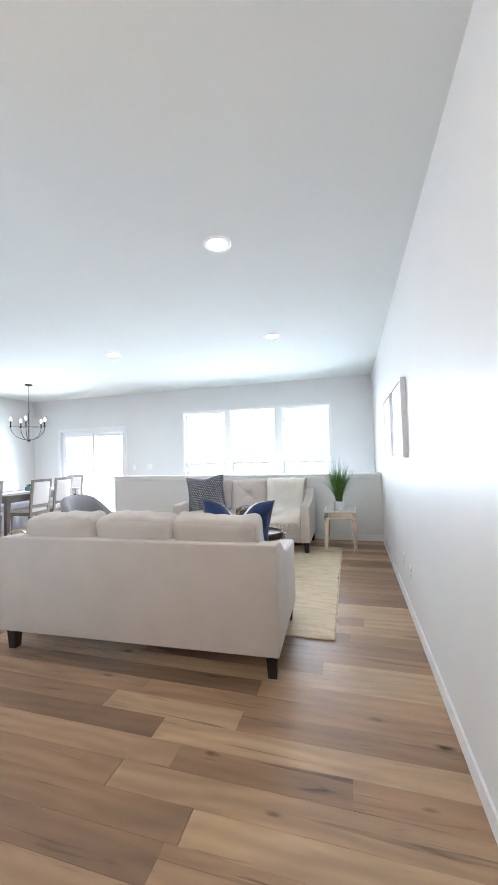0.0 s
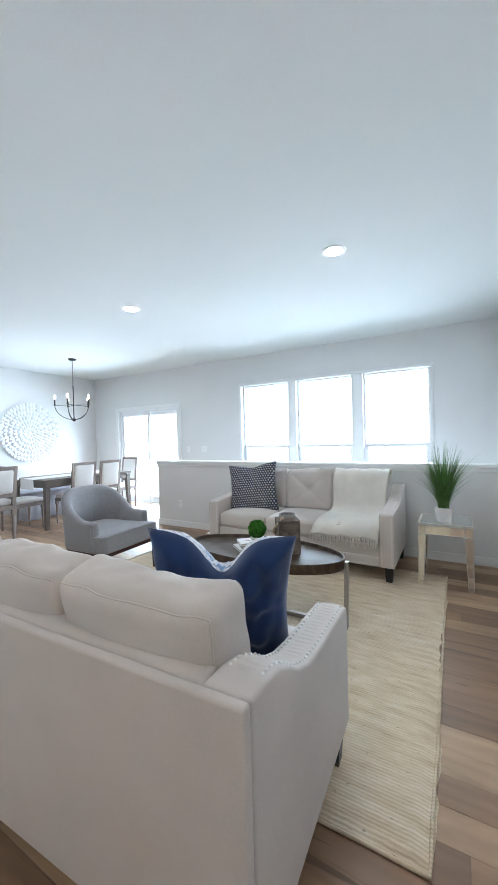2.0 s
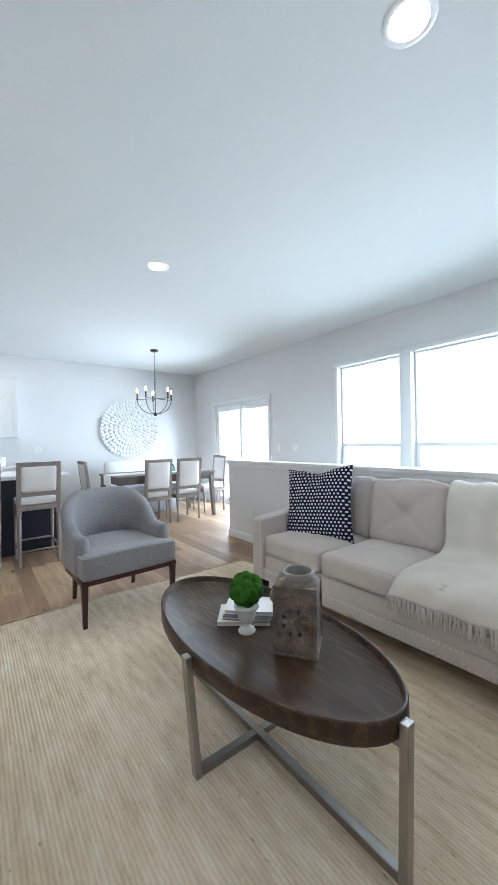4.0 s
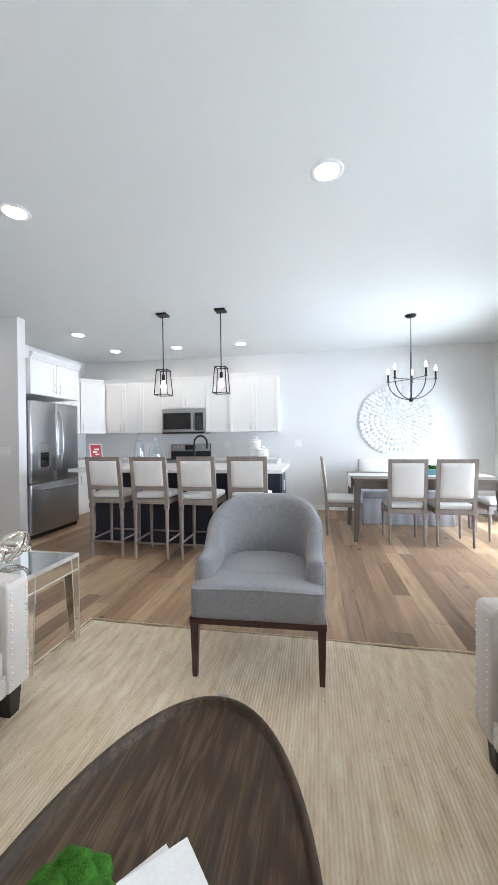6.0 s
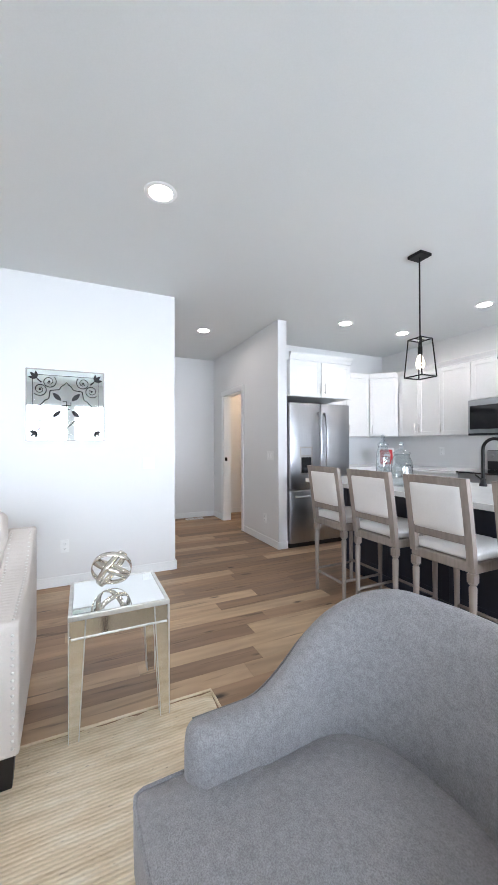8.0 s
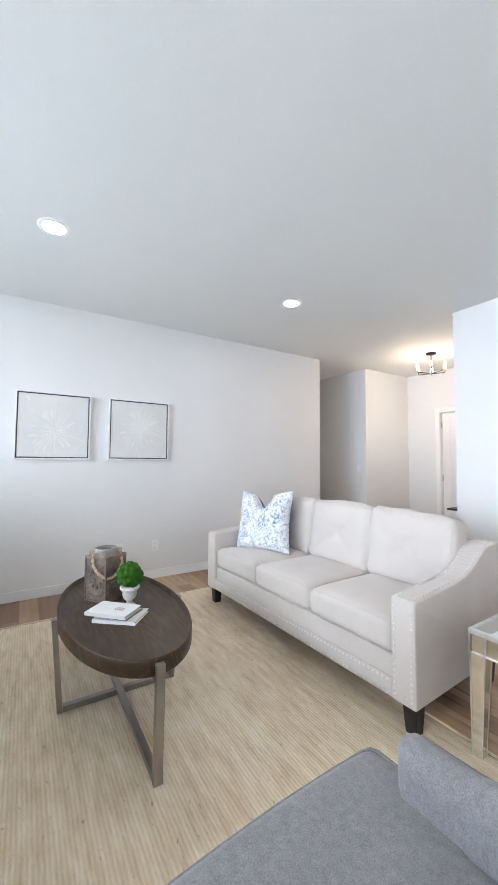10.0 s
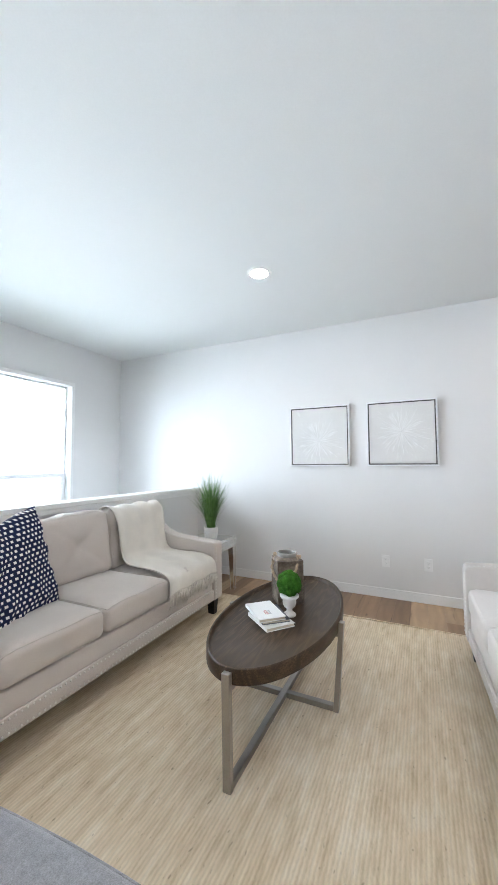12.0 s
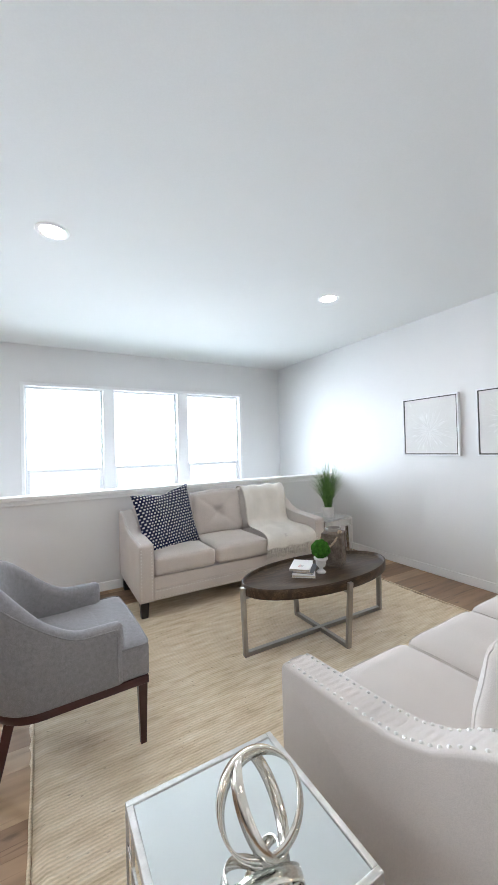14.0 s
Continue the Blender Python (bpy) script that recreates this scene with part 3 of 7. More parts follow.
# ---- mesh helpers ----
def box_bm(lo, hi, bev=0.0, seg=2):
    bm = bmesh.new()
    bmesh.ops.create_cube(bm, size=1)
    for v in bm.verts:
        v.co = Vector([(lo[i] + hi[i]) / 2 + v.co[i] * (hi[i] - lo[i]) for i in range(3)])
    if bev:
        bmesh.ops.bevel(bm, geom=bm.edges[:], offset=bev, segments=seg, profile=0.5, affect="EDGES", clamp_overlap=True)
    return bm


def join(*parts_in):
    out = bmesh.new()
    for b in parts_in:
        me = bpy.data.meshes.new("tmp")
        b.to_mesh(me)
        out.from_mesh(me)
        b.free()
        bpy.data.meshes.remove(me)
    return out


def moved(bm, m):
    bmesh.ops.transform(bm, matrix=m, verts=bm.verts[:])
    return bm


def smooth(bm):
    for f in bm.faces:
        f.smooth = True
    return bm


def lathe(profile, seg=24, cap=True):
    bm = bmesh.new()
    rings = []
    for r, z in profile:
        rings.append([bm.verts.new((r * math.cos(2 * math.pi * i / seg), r * math.sin(2 * math.pi * i / seg), z)) for i in range(seg)])
    for a, b in zip(rings, rings[1:]):
        for i in range(seg):
            bm.faces.new((a[i], a[(i + 1) % seg], b[(i + 1) % seg], b[i])).smooth = True
    if cap:
        bm.faces.new(list(reversed(rings[0])))
        bm.faces.new(rings[-1])
    return bm


def prism(outline, t, axis="x", bev=0.0, seg=2):
    """An outline in the plane across the axis, t thick and centred on it."""
    bm = bmesh.new()
    put = {"x": lambda a, b, c: (c, a, b), "y": lambda a, b, c: (a, c, b), "z": lambda a, b, c: (a, b, c)}[axis]
    f = bm.faces.new([bm.verts.new(put(a, b, -t / 2)) for a, b in outline])
    r = bmesh.ops.extrude_face_region(bm, geom=[f])
    d = Vector(put(0, 0, t))
    for v in r["geom"]:
        if isinstance(v, bmesh.types.BMVert):
            v.co += d
    bmesh.ops.recalc_face_normals(bm, faces=bm.faces[:])
    if bev:
        bmesh.ops.bevel(bm, geom=[e for e in bm.edges if e.calc_face_angle(0) > 0.5], offset=bev, segments=seg, profile=0.5, affect="EDGES", clamp_overlap=True)
    return bm


def tube(points, r, seg=8, closed=False, flat=1.0):
    bm = bmesh.new()
    pts = [Vector(p) for p in points]
    n = len(pts)
    rings = []
    up = None
    for i, p in enumerate(pts):
        a = pts[(i - 1) % n] if closed or i else pts[0]
        b = pts[(i + 1) % n] if closed or i < n - 1 else pts[-1]
        d = (b - a).normalized()
        if up is None:
            up = d.orthogonal().normalized()
        up = (up - d * up.dot(d)).normalized()
        side = d.cross(up)
        rr = r[i] if isinstance(r, (list, tuple)) else r
        rings.append([bm.verts.new(p + (up * math.cos(2 * math.pi * k / seg) * flat + side * math.sin(2 * math.pi * k / seg)) * rr) for k in range(seg)])
    for i in range(n if closed else n - 1):
        a, b = rings[i], rings[(i + 1) % n]
        for k in range(seg):
            bm.faces.new((a[k], a[(k + 1) % seg], b[(k + 1) % seg], b[k])).smooth = True
    if not closed:
        bm.faces.new(list(reversed(rings[0])))
        bm.faces.new(rings[-1])
    bmesh.ops.recalc_face_normals(bm, faces=bm.faces[:])
    return bm


def soft_point(u, size, r, puff, shape):
    h = [s / 2 for s in size]
    p = Vector([u[i] * h[i] for i in range(3)])
    inner = Vector([max(-(h[i] - r), min(h[i] - r, p[i])) for i in range(3)])
    d = p - inner
    if d.length > 1e-9:
        p = inner + d.normalized() * r
    for i in range(3):
        j, k = (i + 1) % 3, (i + 2) % 3
        if abs(u[i]) > 0.999:
            p[i] += math.copysign(puff * (1 - u[j] ** 2) * (1 - u[k] ** 2) * min(1.0, size[j] / size[i], size[k] / size[i]), u[i])
    return shape(p, u) if shape else p


def soft(size, r, puff=0.0, cuts=11, shape=None):
    """A stuffed block: rounded edges, faces that swell, and a shape function for tufts and sags."""
    bm = bmesh.new()
    bmesh.ops.create_cube(bm, size=2)
    bmesh.ops.subdivide_edges(bm, edges=bm.edges[:], cuts=cuts, use_grid_fill=True)
    for v in bm.verts:
        v.co = soft_point(v.co.copy(), size, r, puff, shape)
    return smooth(bm)


def seam(size, r, puff, shape, axis, thick=0.0026):
    """The two sewn seams of a boxed cushion, round its faces across one axis."""
    loops = []
    n = 24
    ring = [(-1 + 2 * k / n, -1) for k in range(n)] + [(1, -1 + 2 * k / n) for k in range(n)] + [(1 - 2 * k / n, 1) for k in range(n)] + [(-1, 1 - 2 * k / n) for k in range(n)]
    for sg in (-1, 1):
        pts = []
        for a, b in ring:
            u = [a, b]
            u.insert(axis, sg)
            pts.append(soft_point(Vector(u), size, r, puff, shape))
        loops.append(tube(pts, thick, 6, True))
    return join(*loops)


def finish(name, bm, material, parent=None, label=""):
    me = bpy.data.meshes.new(name)
    bm.to_mesh(me)
    bm.free()
    for m in material if isinstance(material, (list, tuple)) else [material]:
        me.materials.append(m)
    ob = new(name, me)
    if parent:
        ob.parent = parent
    if label:
        ob["label"] = label
    return ob


def part(name, bm, material, parent, label=""):
    return finish(name, bm, material, parent, label)


def thing(name, m, label, category, group=""):
    ob = new(name)
    ob.empty_display_size = 0.05
    ob.matrix_basis = m
    return tagged(ob, label, category, group)


def solo(name, bm, material, m, label, category, group=""):
    ob = finish(name, bm, material)
    ob.matrix_basis = m
    return tagged(ob, label, category, group)


def structure(name, bm, material, label="", m=None):
    ob = finish(name, bm, material)
    if m:
        ob.matrix_basis = m
    return tagged(ob, label or name.replace("_", " "), "", "", "structure")


def wall_bm(axis, p0, p1, u0, u1, z0, z1, holes=()):
    """A wall slab between p0 and p1 along the axis, with holes (ua, ub, za, zb) cut right through."""
    us = sorted({u0, u1, *[h[0] for h in holes], *[h[1] for h in holes]})
    zs = sorted({z0, z1, *[max(z0, h[2]) for h in holes], *[h[3] for h in holes]})
    bm = bmesh.new()
    cache = {}

    def vert(p, u, z):
        key = (round(p, 4), round(u, 4), round(z, 4))
        if key not in cache:
            cache[key] = bm.verts.new((p, u, z) if axis == "x" else (u, p, z))
        return cache[key]

    def solid(i, j):
        if not (0 <= i < len(us) - 1 and 0 <= j < len(zs) - 1):
            return False
        cu, cz = (us[i] + us[i + 1]) / 2, (zs[j] + zs[j + 1]) / 2
        return not any(h[0] < cu < h[1] and h[2] < cz < h[3] for h in holes)

    for i in range(len(us) - 1):
        for j in range(len(zs) - 1):
            if not solid(i, j):
                continue
            a, b, c, d = us[i], us[i + 1], zs[j], zs[j + 1]
            for p in (p0, p1):
                bm.faces.new([vert(p, *q) for q in ((a, c), (b, c), (b, d), (a, d))])
            for di, dj, e in ((-1, 0, ((a, c), (a, d))), (1, 0, ((b, c), (b, d))), (0, -1, ((a, c), (b, c))), (0, 1, ((a, d), (b, d)))):
                if not solid(i + di, j + dj):
                    bm.faces.new([vert(p0, *e[0]), vert(p0, *e[1]), vert(p1, *e[1]), vert(p1, *e[0])])
    bmesh.ops.recalc_face_normals(bm, faces=bm.faces[:])
    return bm


# ---- the shell ----
CEIL = 2.74
WINS = ((-3.755, -2.855), (-2.715, -1.815), (-1.655, -0.765))
WZ = (0.60, 2.225)
PATIO = (-6.945, -5.225, 0.0, 1.965)
HALF_Y = 5.81
XW = -7.72
EW = 0.025

structure("wall_east", wall_bm("x", EW, EW + 0.12, 0.90, 7.27, -1.5, CEIL), M_WALL, "grey painted living room wall")
structure("wall_north", wall_bm("y", 7.12, 7.27, XW, EW - 0.002, -1.5, CEIL, [(*w, *WZ) for w in WINS] + [PATIO]), M_WALL, "grey painted wall with windows and patio door")
structure("wall_west", wall_bm("x", XW - 0.14, XW, -0.22, 7.27, -0.2, CEIL), M_WALL, "grey painted kitchen and dining wall")
structure("wall_half", wall_bm("y", HALF_Y, HALF_Y + 0.12, -4.53, EW - 0.002, -1.5, 0.958), M_WALL, "grey painted half wall along the stairwell")
structure("half_wall_cap", box_bm((-4.57, HALF_Y - 0.03, 0.960), (EW - 0.001, HALF_Y + 0.15, 0.997), 0.005), M_TRIM, "white wooden cap on the half wall")
structure("half_wall_cap_trim", box_bm((-4.548, HALF_Y - 0.018, 0.918), (EW - 0.001, HALF_Y - 0.002, 0.958), 0.004), M_TRIM, "white moulding under the half wall cap")
structure("wall_stairwell", wall_bm("x", -4.65, -4.53, 5.932, 7.118, -1.5, -0.21), M_WALL, "stairwell side wall")
# out of view; added pale to throw light on the north wall and ceiling
structure("floor_stairwell", box_bm((-4.65, 5.932, -1.6), (EW - 0.002, 7.118, -1.5)), M_BOUNCE, "unseen pale stairwell floor that bounces window light")
structure("wall_art", wall_bm("y", 0.81, 0.93, -3.88, -1.915, 0, CEIL), M_WALL, "grey painted wall with framed metal art")
structure("wall_entry_west", wall_bm("x", -2.035, -1.915, -1.15, 0.808, 0, CEIL), M_WALL, "entry side wall")
structure("wall_hall_east", wall_bm("x", -3.88, -3.76, -1.5, 0.808, 0, CEIL), M_WALL, "hall side wall")
structure("wall_entry_south", wall_bm("y", -1.27, -1.15, -2.07, -0.002, 0, CEIL, [(-1.49, -0.57, 0, 2.05)]), M_WALL, "entry wall with the front door")
structure("wall_entry_east", wall_bm("x", 0.0, 0.12, -1.27, -0.06, 0, CEIL), M_WALL, "entry wall")
structure("wall_alcove_south", wall_bm("y", -0.18, -0.06, 0.122, 1.3, 0, CEIL), M_WALL, "alcove wall")
structure("wall_alcove_east", wall_bm("x", 1.3, 1.42, -0.18, 1.02, 0, CEIL), M_WALL, "alcove end wall")
structure("wall_alcove_north", wall_bm("y", 0.90, 1.02, EW + 0.122, 1.298, 0, CEIL), M_WALL, "alcove wall")
structure("wall_stub", wall_bm("x", -5.27, -5.15, -1.62, 0.80, 0, CEIL, [(-1.03, -0.27, 0, 2.05)]), M_WALL, "grey painted wall beside the refrigerator")
structure("wall_hall_south", wall_bm("y", -1.62, -1.5, -5.148, -3.76, 0, CEIL), M_WALL, "hall end wall")
structure("wall_kitchen_south", wall_bm("y", -0.22, -0.10, XW, -5.272, 0, CEIL), M_WALL, "kitchen wall behind the refrigerator")
structure("wall_pantry_west", wall_bm("x", -6.92, -6.80, -1.62, -0.222, 0, CEIL), M_WALL, "side room wall")
structure("wall_pantry_south", wall_bm("y", -1.74, -1.622, -6.92, -5.15, 0, CEIL), M_WALL, "side room end wall")
structure("ceiling", box_bm((XW - 0.14, -1.74, CEIL), (1.42, 7.27, 2.86)), M_CEIL, "smooth white painted ceiling")
structure("backdrop", box_bm((-60, 14, -2.99), (40, 14.3, 14)), M_HAZE, "bright overcast sky in the distance")
structure("ground", box_bm((-150, -150, -3.2), (150, 200, -3.0)), M_LAWN, "lawn around the house")
FLOOR = structure("floor", join(box_bm((XW - 0.14, -1.74, -0.2), (1.42, 5.93, -0.013)), box_bm((XW - 0.14, 5.93, -0.2), (-4.65, 7.27, -0.013))), M_SUB, "knotty hickory plank floor")


def baseboard(axis, p, side, u0, u1):
    """p: the wall's face; side: +1 or -1, where the room lies."""
    lo, hi = (p + 0.001 * side, p + 0.014 * side) if side > 0 else (p + 0.014 * side, p + 0.001 * side)
    bm = box_bm((lo, u0, 0.0), (hi, u1, 0.088), 0.003) if axis == "x" else box_bm((u0, lo, 0.0), (u1, hi, 0.088), 0.003)
    structure("baseboard", bm, M_TRIM, "white painted baseboard")


baseboard("x", EW, -1, 0.90, HALF_Y - 0.002)
baseboard("y", HALF_Y, -1, -4.53, EW - 0.016)
baseboard("x", -4.53, -1, HALF_Y - 0.014, HALF_Y + 0.12)
baseboard("y", 7.12, -1, XW + 0.016, -7.02)
baseboard("y", 7.12, -1, -5.15, -4.66)
baseboard("x", XW, 1, 3.80, 7.118)
baseboard("y", 0.93, 1, -3.88, -1.915)
baseboard("x", -1.915, 1, -1.148, 0.93)
baseboard("x", -3.88, -1, -1.484, 0.944)
baseboard("y", -1.5, 1, -5.134, -3.896)
baseboard("x", -5.15, 1, -0.195, 0.80)
baseboard("x", -5.15, 1, -1.498, -1.105)
baseboard("y", 0.80, 1, -5.27, -5.136)
baseboard("x", 0.0, -1, -1.134, -0.06)
baseboard("y", -1.15, 1, -0.495, -0.016)
baseboard("y", -0.06, 1, 0.0, 1.284)
baseboard("x", -6.80, 1, -1.6, -0.24)
baseboard("y", -1.622, 1, -6.784, -5.29)


def window_unit(i, xa, xb):
    """A vinyl window: outer frame, a fixed light over a low sash, panes."""
    z0, z1 = WZ
    w = thing(f"window_{i}", pose(0, 0, 0), "white vinyl window with a low lower sash", "window")
    w["kind"] = "structure"
    f = 0.024
    fr = join(box_bm((xa, 7.19, z0), (xa + f, 7.25, z1), 0.004), box_bm((xb - f, 7.19, z0), (xb, 7.25, z1), 0.004),
              box_bm((xa + f, 7.19, z0), (xb - f, 7.25, z0 + f), 0.004), box_bm((xa + f, 7.19, z1 - f), (xb - f, 7.25, z1), 0.004))
    part("window_frame", fr, M_VINYL, w)
    part("meeting_rail", box_bm((xa + f, 7.185, 1.135), (xb - f, 7.245, 1.185), 0.004), M_VINYL, w)
    s = 0.034
    sash = join(box_bm((xa + f, 7.182, z0 + f), (xa + f + s, 7.225, 1.135), 0.004), box_bm((xb - f - s, 7.182, z0 + f), (xb - f, 7.225, 1.135), 0.004),
                box_bm((xa + f + s, 7.182, z0 + f), (xb - f - s, 7.225, z0 + f + s), 0.004))
    part("sash", sash, M_VINYL, w)
    for a, b in ((z0 + f, 1.135), (1.185, z1 - f)):
        p = part("pane", box_bm((xa + f - 0.006, 7.232, a - 0.006), (xb - f + 0.006, 7.236, b + 0.006)), M_GLASS, w)
        p.visible_shadow = False


for i, (xa, xb) in enumerate(WINS):
    window_unit(i + 1, xa, xb)
cas = [box_bm((-3.80, 7.100, 0.56), (-3.757, 7.118, 2.227), 0.003), box_bm((-0.763, 7.100, 0.56), (-0.72, 7.118, 2.227), 0.003),
       box_bm((-3.80, 7.100, 2.229), (-0.72, 7.118, 2.272), 0.003), box_bm((-3.82, 7.080, 0.535), (-0.70, 7.118, 0.558), 0.003),
       box_bm((-2.853, 7.100, 0.60), (-2.717, 7.118, 2.227), 0.003), box_bm((-1.813, 7.100, 0.60), (-1.657, 7.118, 2.227), 0.003)]
structure("window_casing", join(*cas), M_TRIM, "white window casing and sill")

# sliding patio door
pd = thing("door_1", pose(0, 0, 0), "white sliding glass patio door", "patio door")
pd["kind"] = "structure"
px0, px1, _, pz = PATIO
part("door_frame", join(box_bm((px0, 7.15, 0), (px0 + 0.05, 7.25, pz), 0.004), box_bm((px1 - 0.05, 7.15, 0), (px1, 7.25, pz), 0.004),
                        box_bm((px0 + 0.05, 7.15, pz - 0.05), (px1 - 0.05, 7.25, pz), 0.004), box_bm((px0 + 0.05, 7.15, 0), (px1 - 0.05, 7.25, 0.03), 0.004)), M_VINYL, pd)
mid = (px0 + px1) / 2
for nm, a, b, y in (("sliding_panel", px0 + 0.05, mid + 0.04, 7.165), ("fixed_panel", mid - 0.04, px1 - 0.05, 7.205)):
    s = 0.075
    pn = part(nm, join(box_bm((a, y, 0.03), (a + s, y + 0.035, pz - 0.05), 0.004), box_bm((b - s, y, 0.03), (b, y + 0.035, pz - 0.05), 0.004),
                       box_bm((a + s, y, pz - 0.05 - s), (b - s, y + 0.035, pz - 0.05), 0.004), box_bm((a + s, y, 0.03), (b - s, y + 0.035, 0.03 + s * 1.4), 0.004)), M_VINYL, pd)
    g = part("pane", box_bm((a + s - 0.006, y + 0.015, 0.03 + s), (b - s + 0.006, y + 0.019, pz - 0.044 - s)), M_GLASS, pn)
    g.visible_shadow = False
part("door_handle", join(box_bm((mid - 0.01, 7.142, 0.92), (mid + 0.015, 7.163, 1.12), 0.006)), M_VINYL, pd)
structure("patio_casing", join(box_bm((px0 - 0.07, 7.100, 0), (px0 - 0.002, 7.118, pz), 0.003), box_bm((px1 + 0.002, 7.100, 0), (px1 + 0.07, 7.118, pz), 0.003),
                               box_bm((px0 - 0.07, 7.100, pz + 0.002), (px1 + 0.07, 7.118, pz + 0.07), 0.003)), M_TRIM, "white casing round the patio door")
# hall doorway casing and jamb
structure("doorway_casing", join(box_bm((-5.148, -0.268, 0), (-5.132, -0.198, 2.05), 0.003), box_bm((-5.148, -1.102, 0), (-5.132, -1.032, 2.05), 0.003),
                                 box_bm((-5.148, -1.102, 2.052), (-5.132, -0.198, 2.122), 0.003),
                                 box_bm((-5.272, -0.286, 0), (-5.149, -0.271, 2.035)), box_bm((-5.272, -1.029, 0), (-5.149, -1.014, 2.035)),
                                 box_bm((-5.272, -1.014, 2.035), (-5.149, -0.286, 2.049))), M_TRIM, "white doorway casing and jamb")
structure("door_strike", box_bm((-5.21, -1.0135, 0.98), (-5.17, -1.011, 1.04)), M_IRON, "black door strike plate")


# front door
def shaker_bm(w, h, t=0.02, rail=0.06, depth=0.006):
    """A framed panel standing on z = 0, centred on x, its front at y = 0."""
    return join(box_bm((-w / 2, -t, 0), (w / 2, -depth, h)), box_bm((-w / 2, -depth + 0.0005, 0), (-w / 2 + rail, 0, h), 0.002),
                box_bm((w / 2 - rail, -depth + 0.0005, 0), (w / 2, 0, h), 0.002),
                box_bm((-w / 2 + rail, -depth + 0.0005, 0), (w / 2 - rail, 0, rail), 0.002),
                box_bm((-w / 2 + rail, -depth + 0.0005, h - rail), (w / 2 - rail, 0, h), 0.002))


fd = thing("door_2", pose(-1.03, -1.20, 0.005), "white panelled front door with paper notices", "door")
fd["kind"] = "structure"
part("door_slab", shaker_bm(0.90, 2.03, 0.045, 0.12, 0.01), M_TRIM, fd)
for z in (0.25, 1.0, 1.85):
    part("hinge", tube([(0.455, 0.006, z - 0.05), (0.455, 0.006, z + 0.05)], 0.008), M_PEWTER, fd)
part("door_knob", moved(lathe([(0.012, 0), (0.012, 0.03), (0.03, 0.04), (0.03, 0.06), (0.01, 0.07)], 16), pose(-0.39, 0.0, 0.95, -90)), M_PEWTER, fd)
notice = part("notice", box_bm((-0.12, -0.008, 1.18), (0.13, -0.006, 1.52)), M_PAPER, fd, "paper notice with red heading and small pictures")
part("heading", box_bm((-0.09, -0.0055, 1.44), (0.10, -0.005, 1.475)), M_RED, notice)
part("picture", join(box_bm((-0.02, -0.0055, 1.33), (0.05, -0.005, 1.40)), box_bm((-0.09, -0.0055, 1.24), (-0.03, -0.005, 1.30)), box_bm((0.0, -0.0055, 1.24), (0.09, -0.005, 1.30))), M_TEAL, notice)
part("text_lines", join(*[box_bm((-0.09, -0.0055, z), (0.10, -0.005, z + 0.006)) for z in (1.20, 1.215, 1.315, 1.42)]), M_SLOT, notice)
structure("front_door_casing", join(box_bm((-0.568, -1.148, 0), (-0.50, -1.132, 2.05), 0.003), box_bm((-1.56, -1.148, 0), (-1.492, -1.132, 2.05), 0.003),
                                    box_bm((-1.56, -1.148, 2.052), (-0.50, -1.132, 2.12), 0.003)), M_TRIM, "white casing round the front door")


# ---- fixtures on walls and ceiling ----
def recessed(x, y, name="recessed_light"):
    t = thing(name, pose(x, y, CEIL), "round white recessed ceiling light, switched on", "ceiling light", "recessed ceiling lights")
    part("trim_ring", lathe([(0.066, -0.0015), (0.070, -0.006), (0.092, -0.004), (0.095, -0.0005)], 40, cap=False), M_TRIM, t)
    part("lens", lathe([(0.001, -0.0035), (0.067, -0.0035), (0.067, -0.0012), (0.001, -0.0012)], 40), M_LAMP, t)


for x, y in ((-1.22, 2.425), (-1.265, 4.405), (-3.49, 4.40), (-3.455, 2.39), (-5.98, 1.02), (-6.95, 1.02), (-6.95, 2.11), (-6.95, 3.18), (-4.47, 0.04)):
    recessed(x, y)


def plate(m, kind, gang=1):
    """A wall plate, its back on the wall; local +y points into the room."""
    w = 0.07 + 0.046 * (gang - 1)
    t = thing("light_switch" if kind == "switch" else "wall_outlet", m, "white plastic light switch plate on the wall" if kind == "switch" else "white plastic duplex outlet on the wall", "switch" if kind == "switch" else "outlet")
    part("plate", box_bm((-w / 2, 0.0005, -0.057), (w / 2, 0.006, 0.057), 0.002), M_PLASTIC, t)
    for g in range(gang):
        x = (g - (gang - 1) / 2) * 0.046
        if kind == "switch":
            part("rocker", box_bm((x - 0.016, 0.0065, -0.033), (x + 0.016, 0.010, 0.033), 0.002), M_PLASTIC, t)
        else:
            for z in (-0.02, 0.02):
                r = part("socket", moved(lathe([(0.016, 0), (0.016, 0.0025)], 16), pose(x, 0.0062, z, -90)), M_PLASTIC, t)
                part("slot", join(box_bm((x - 0.007, 0.0088, z - 0.004), (x - 0.005, 0.0093, z + 0.006)), box_bm((x + 0.005, 0.0088, z - 0.004), (x + 0.007, 0.0093, z + 0.006)), box_bm((x - 0.002, 0.0088, z - 0.011), (x + 0.002, 0.0093, z - 0.007))), M_SLOT, r)


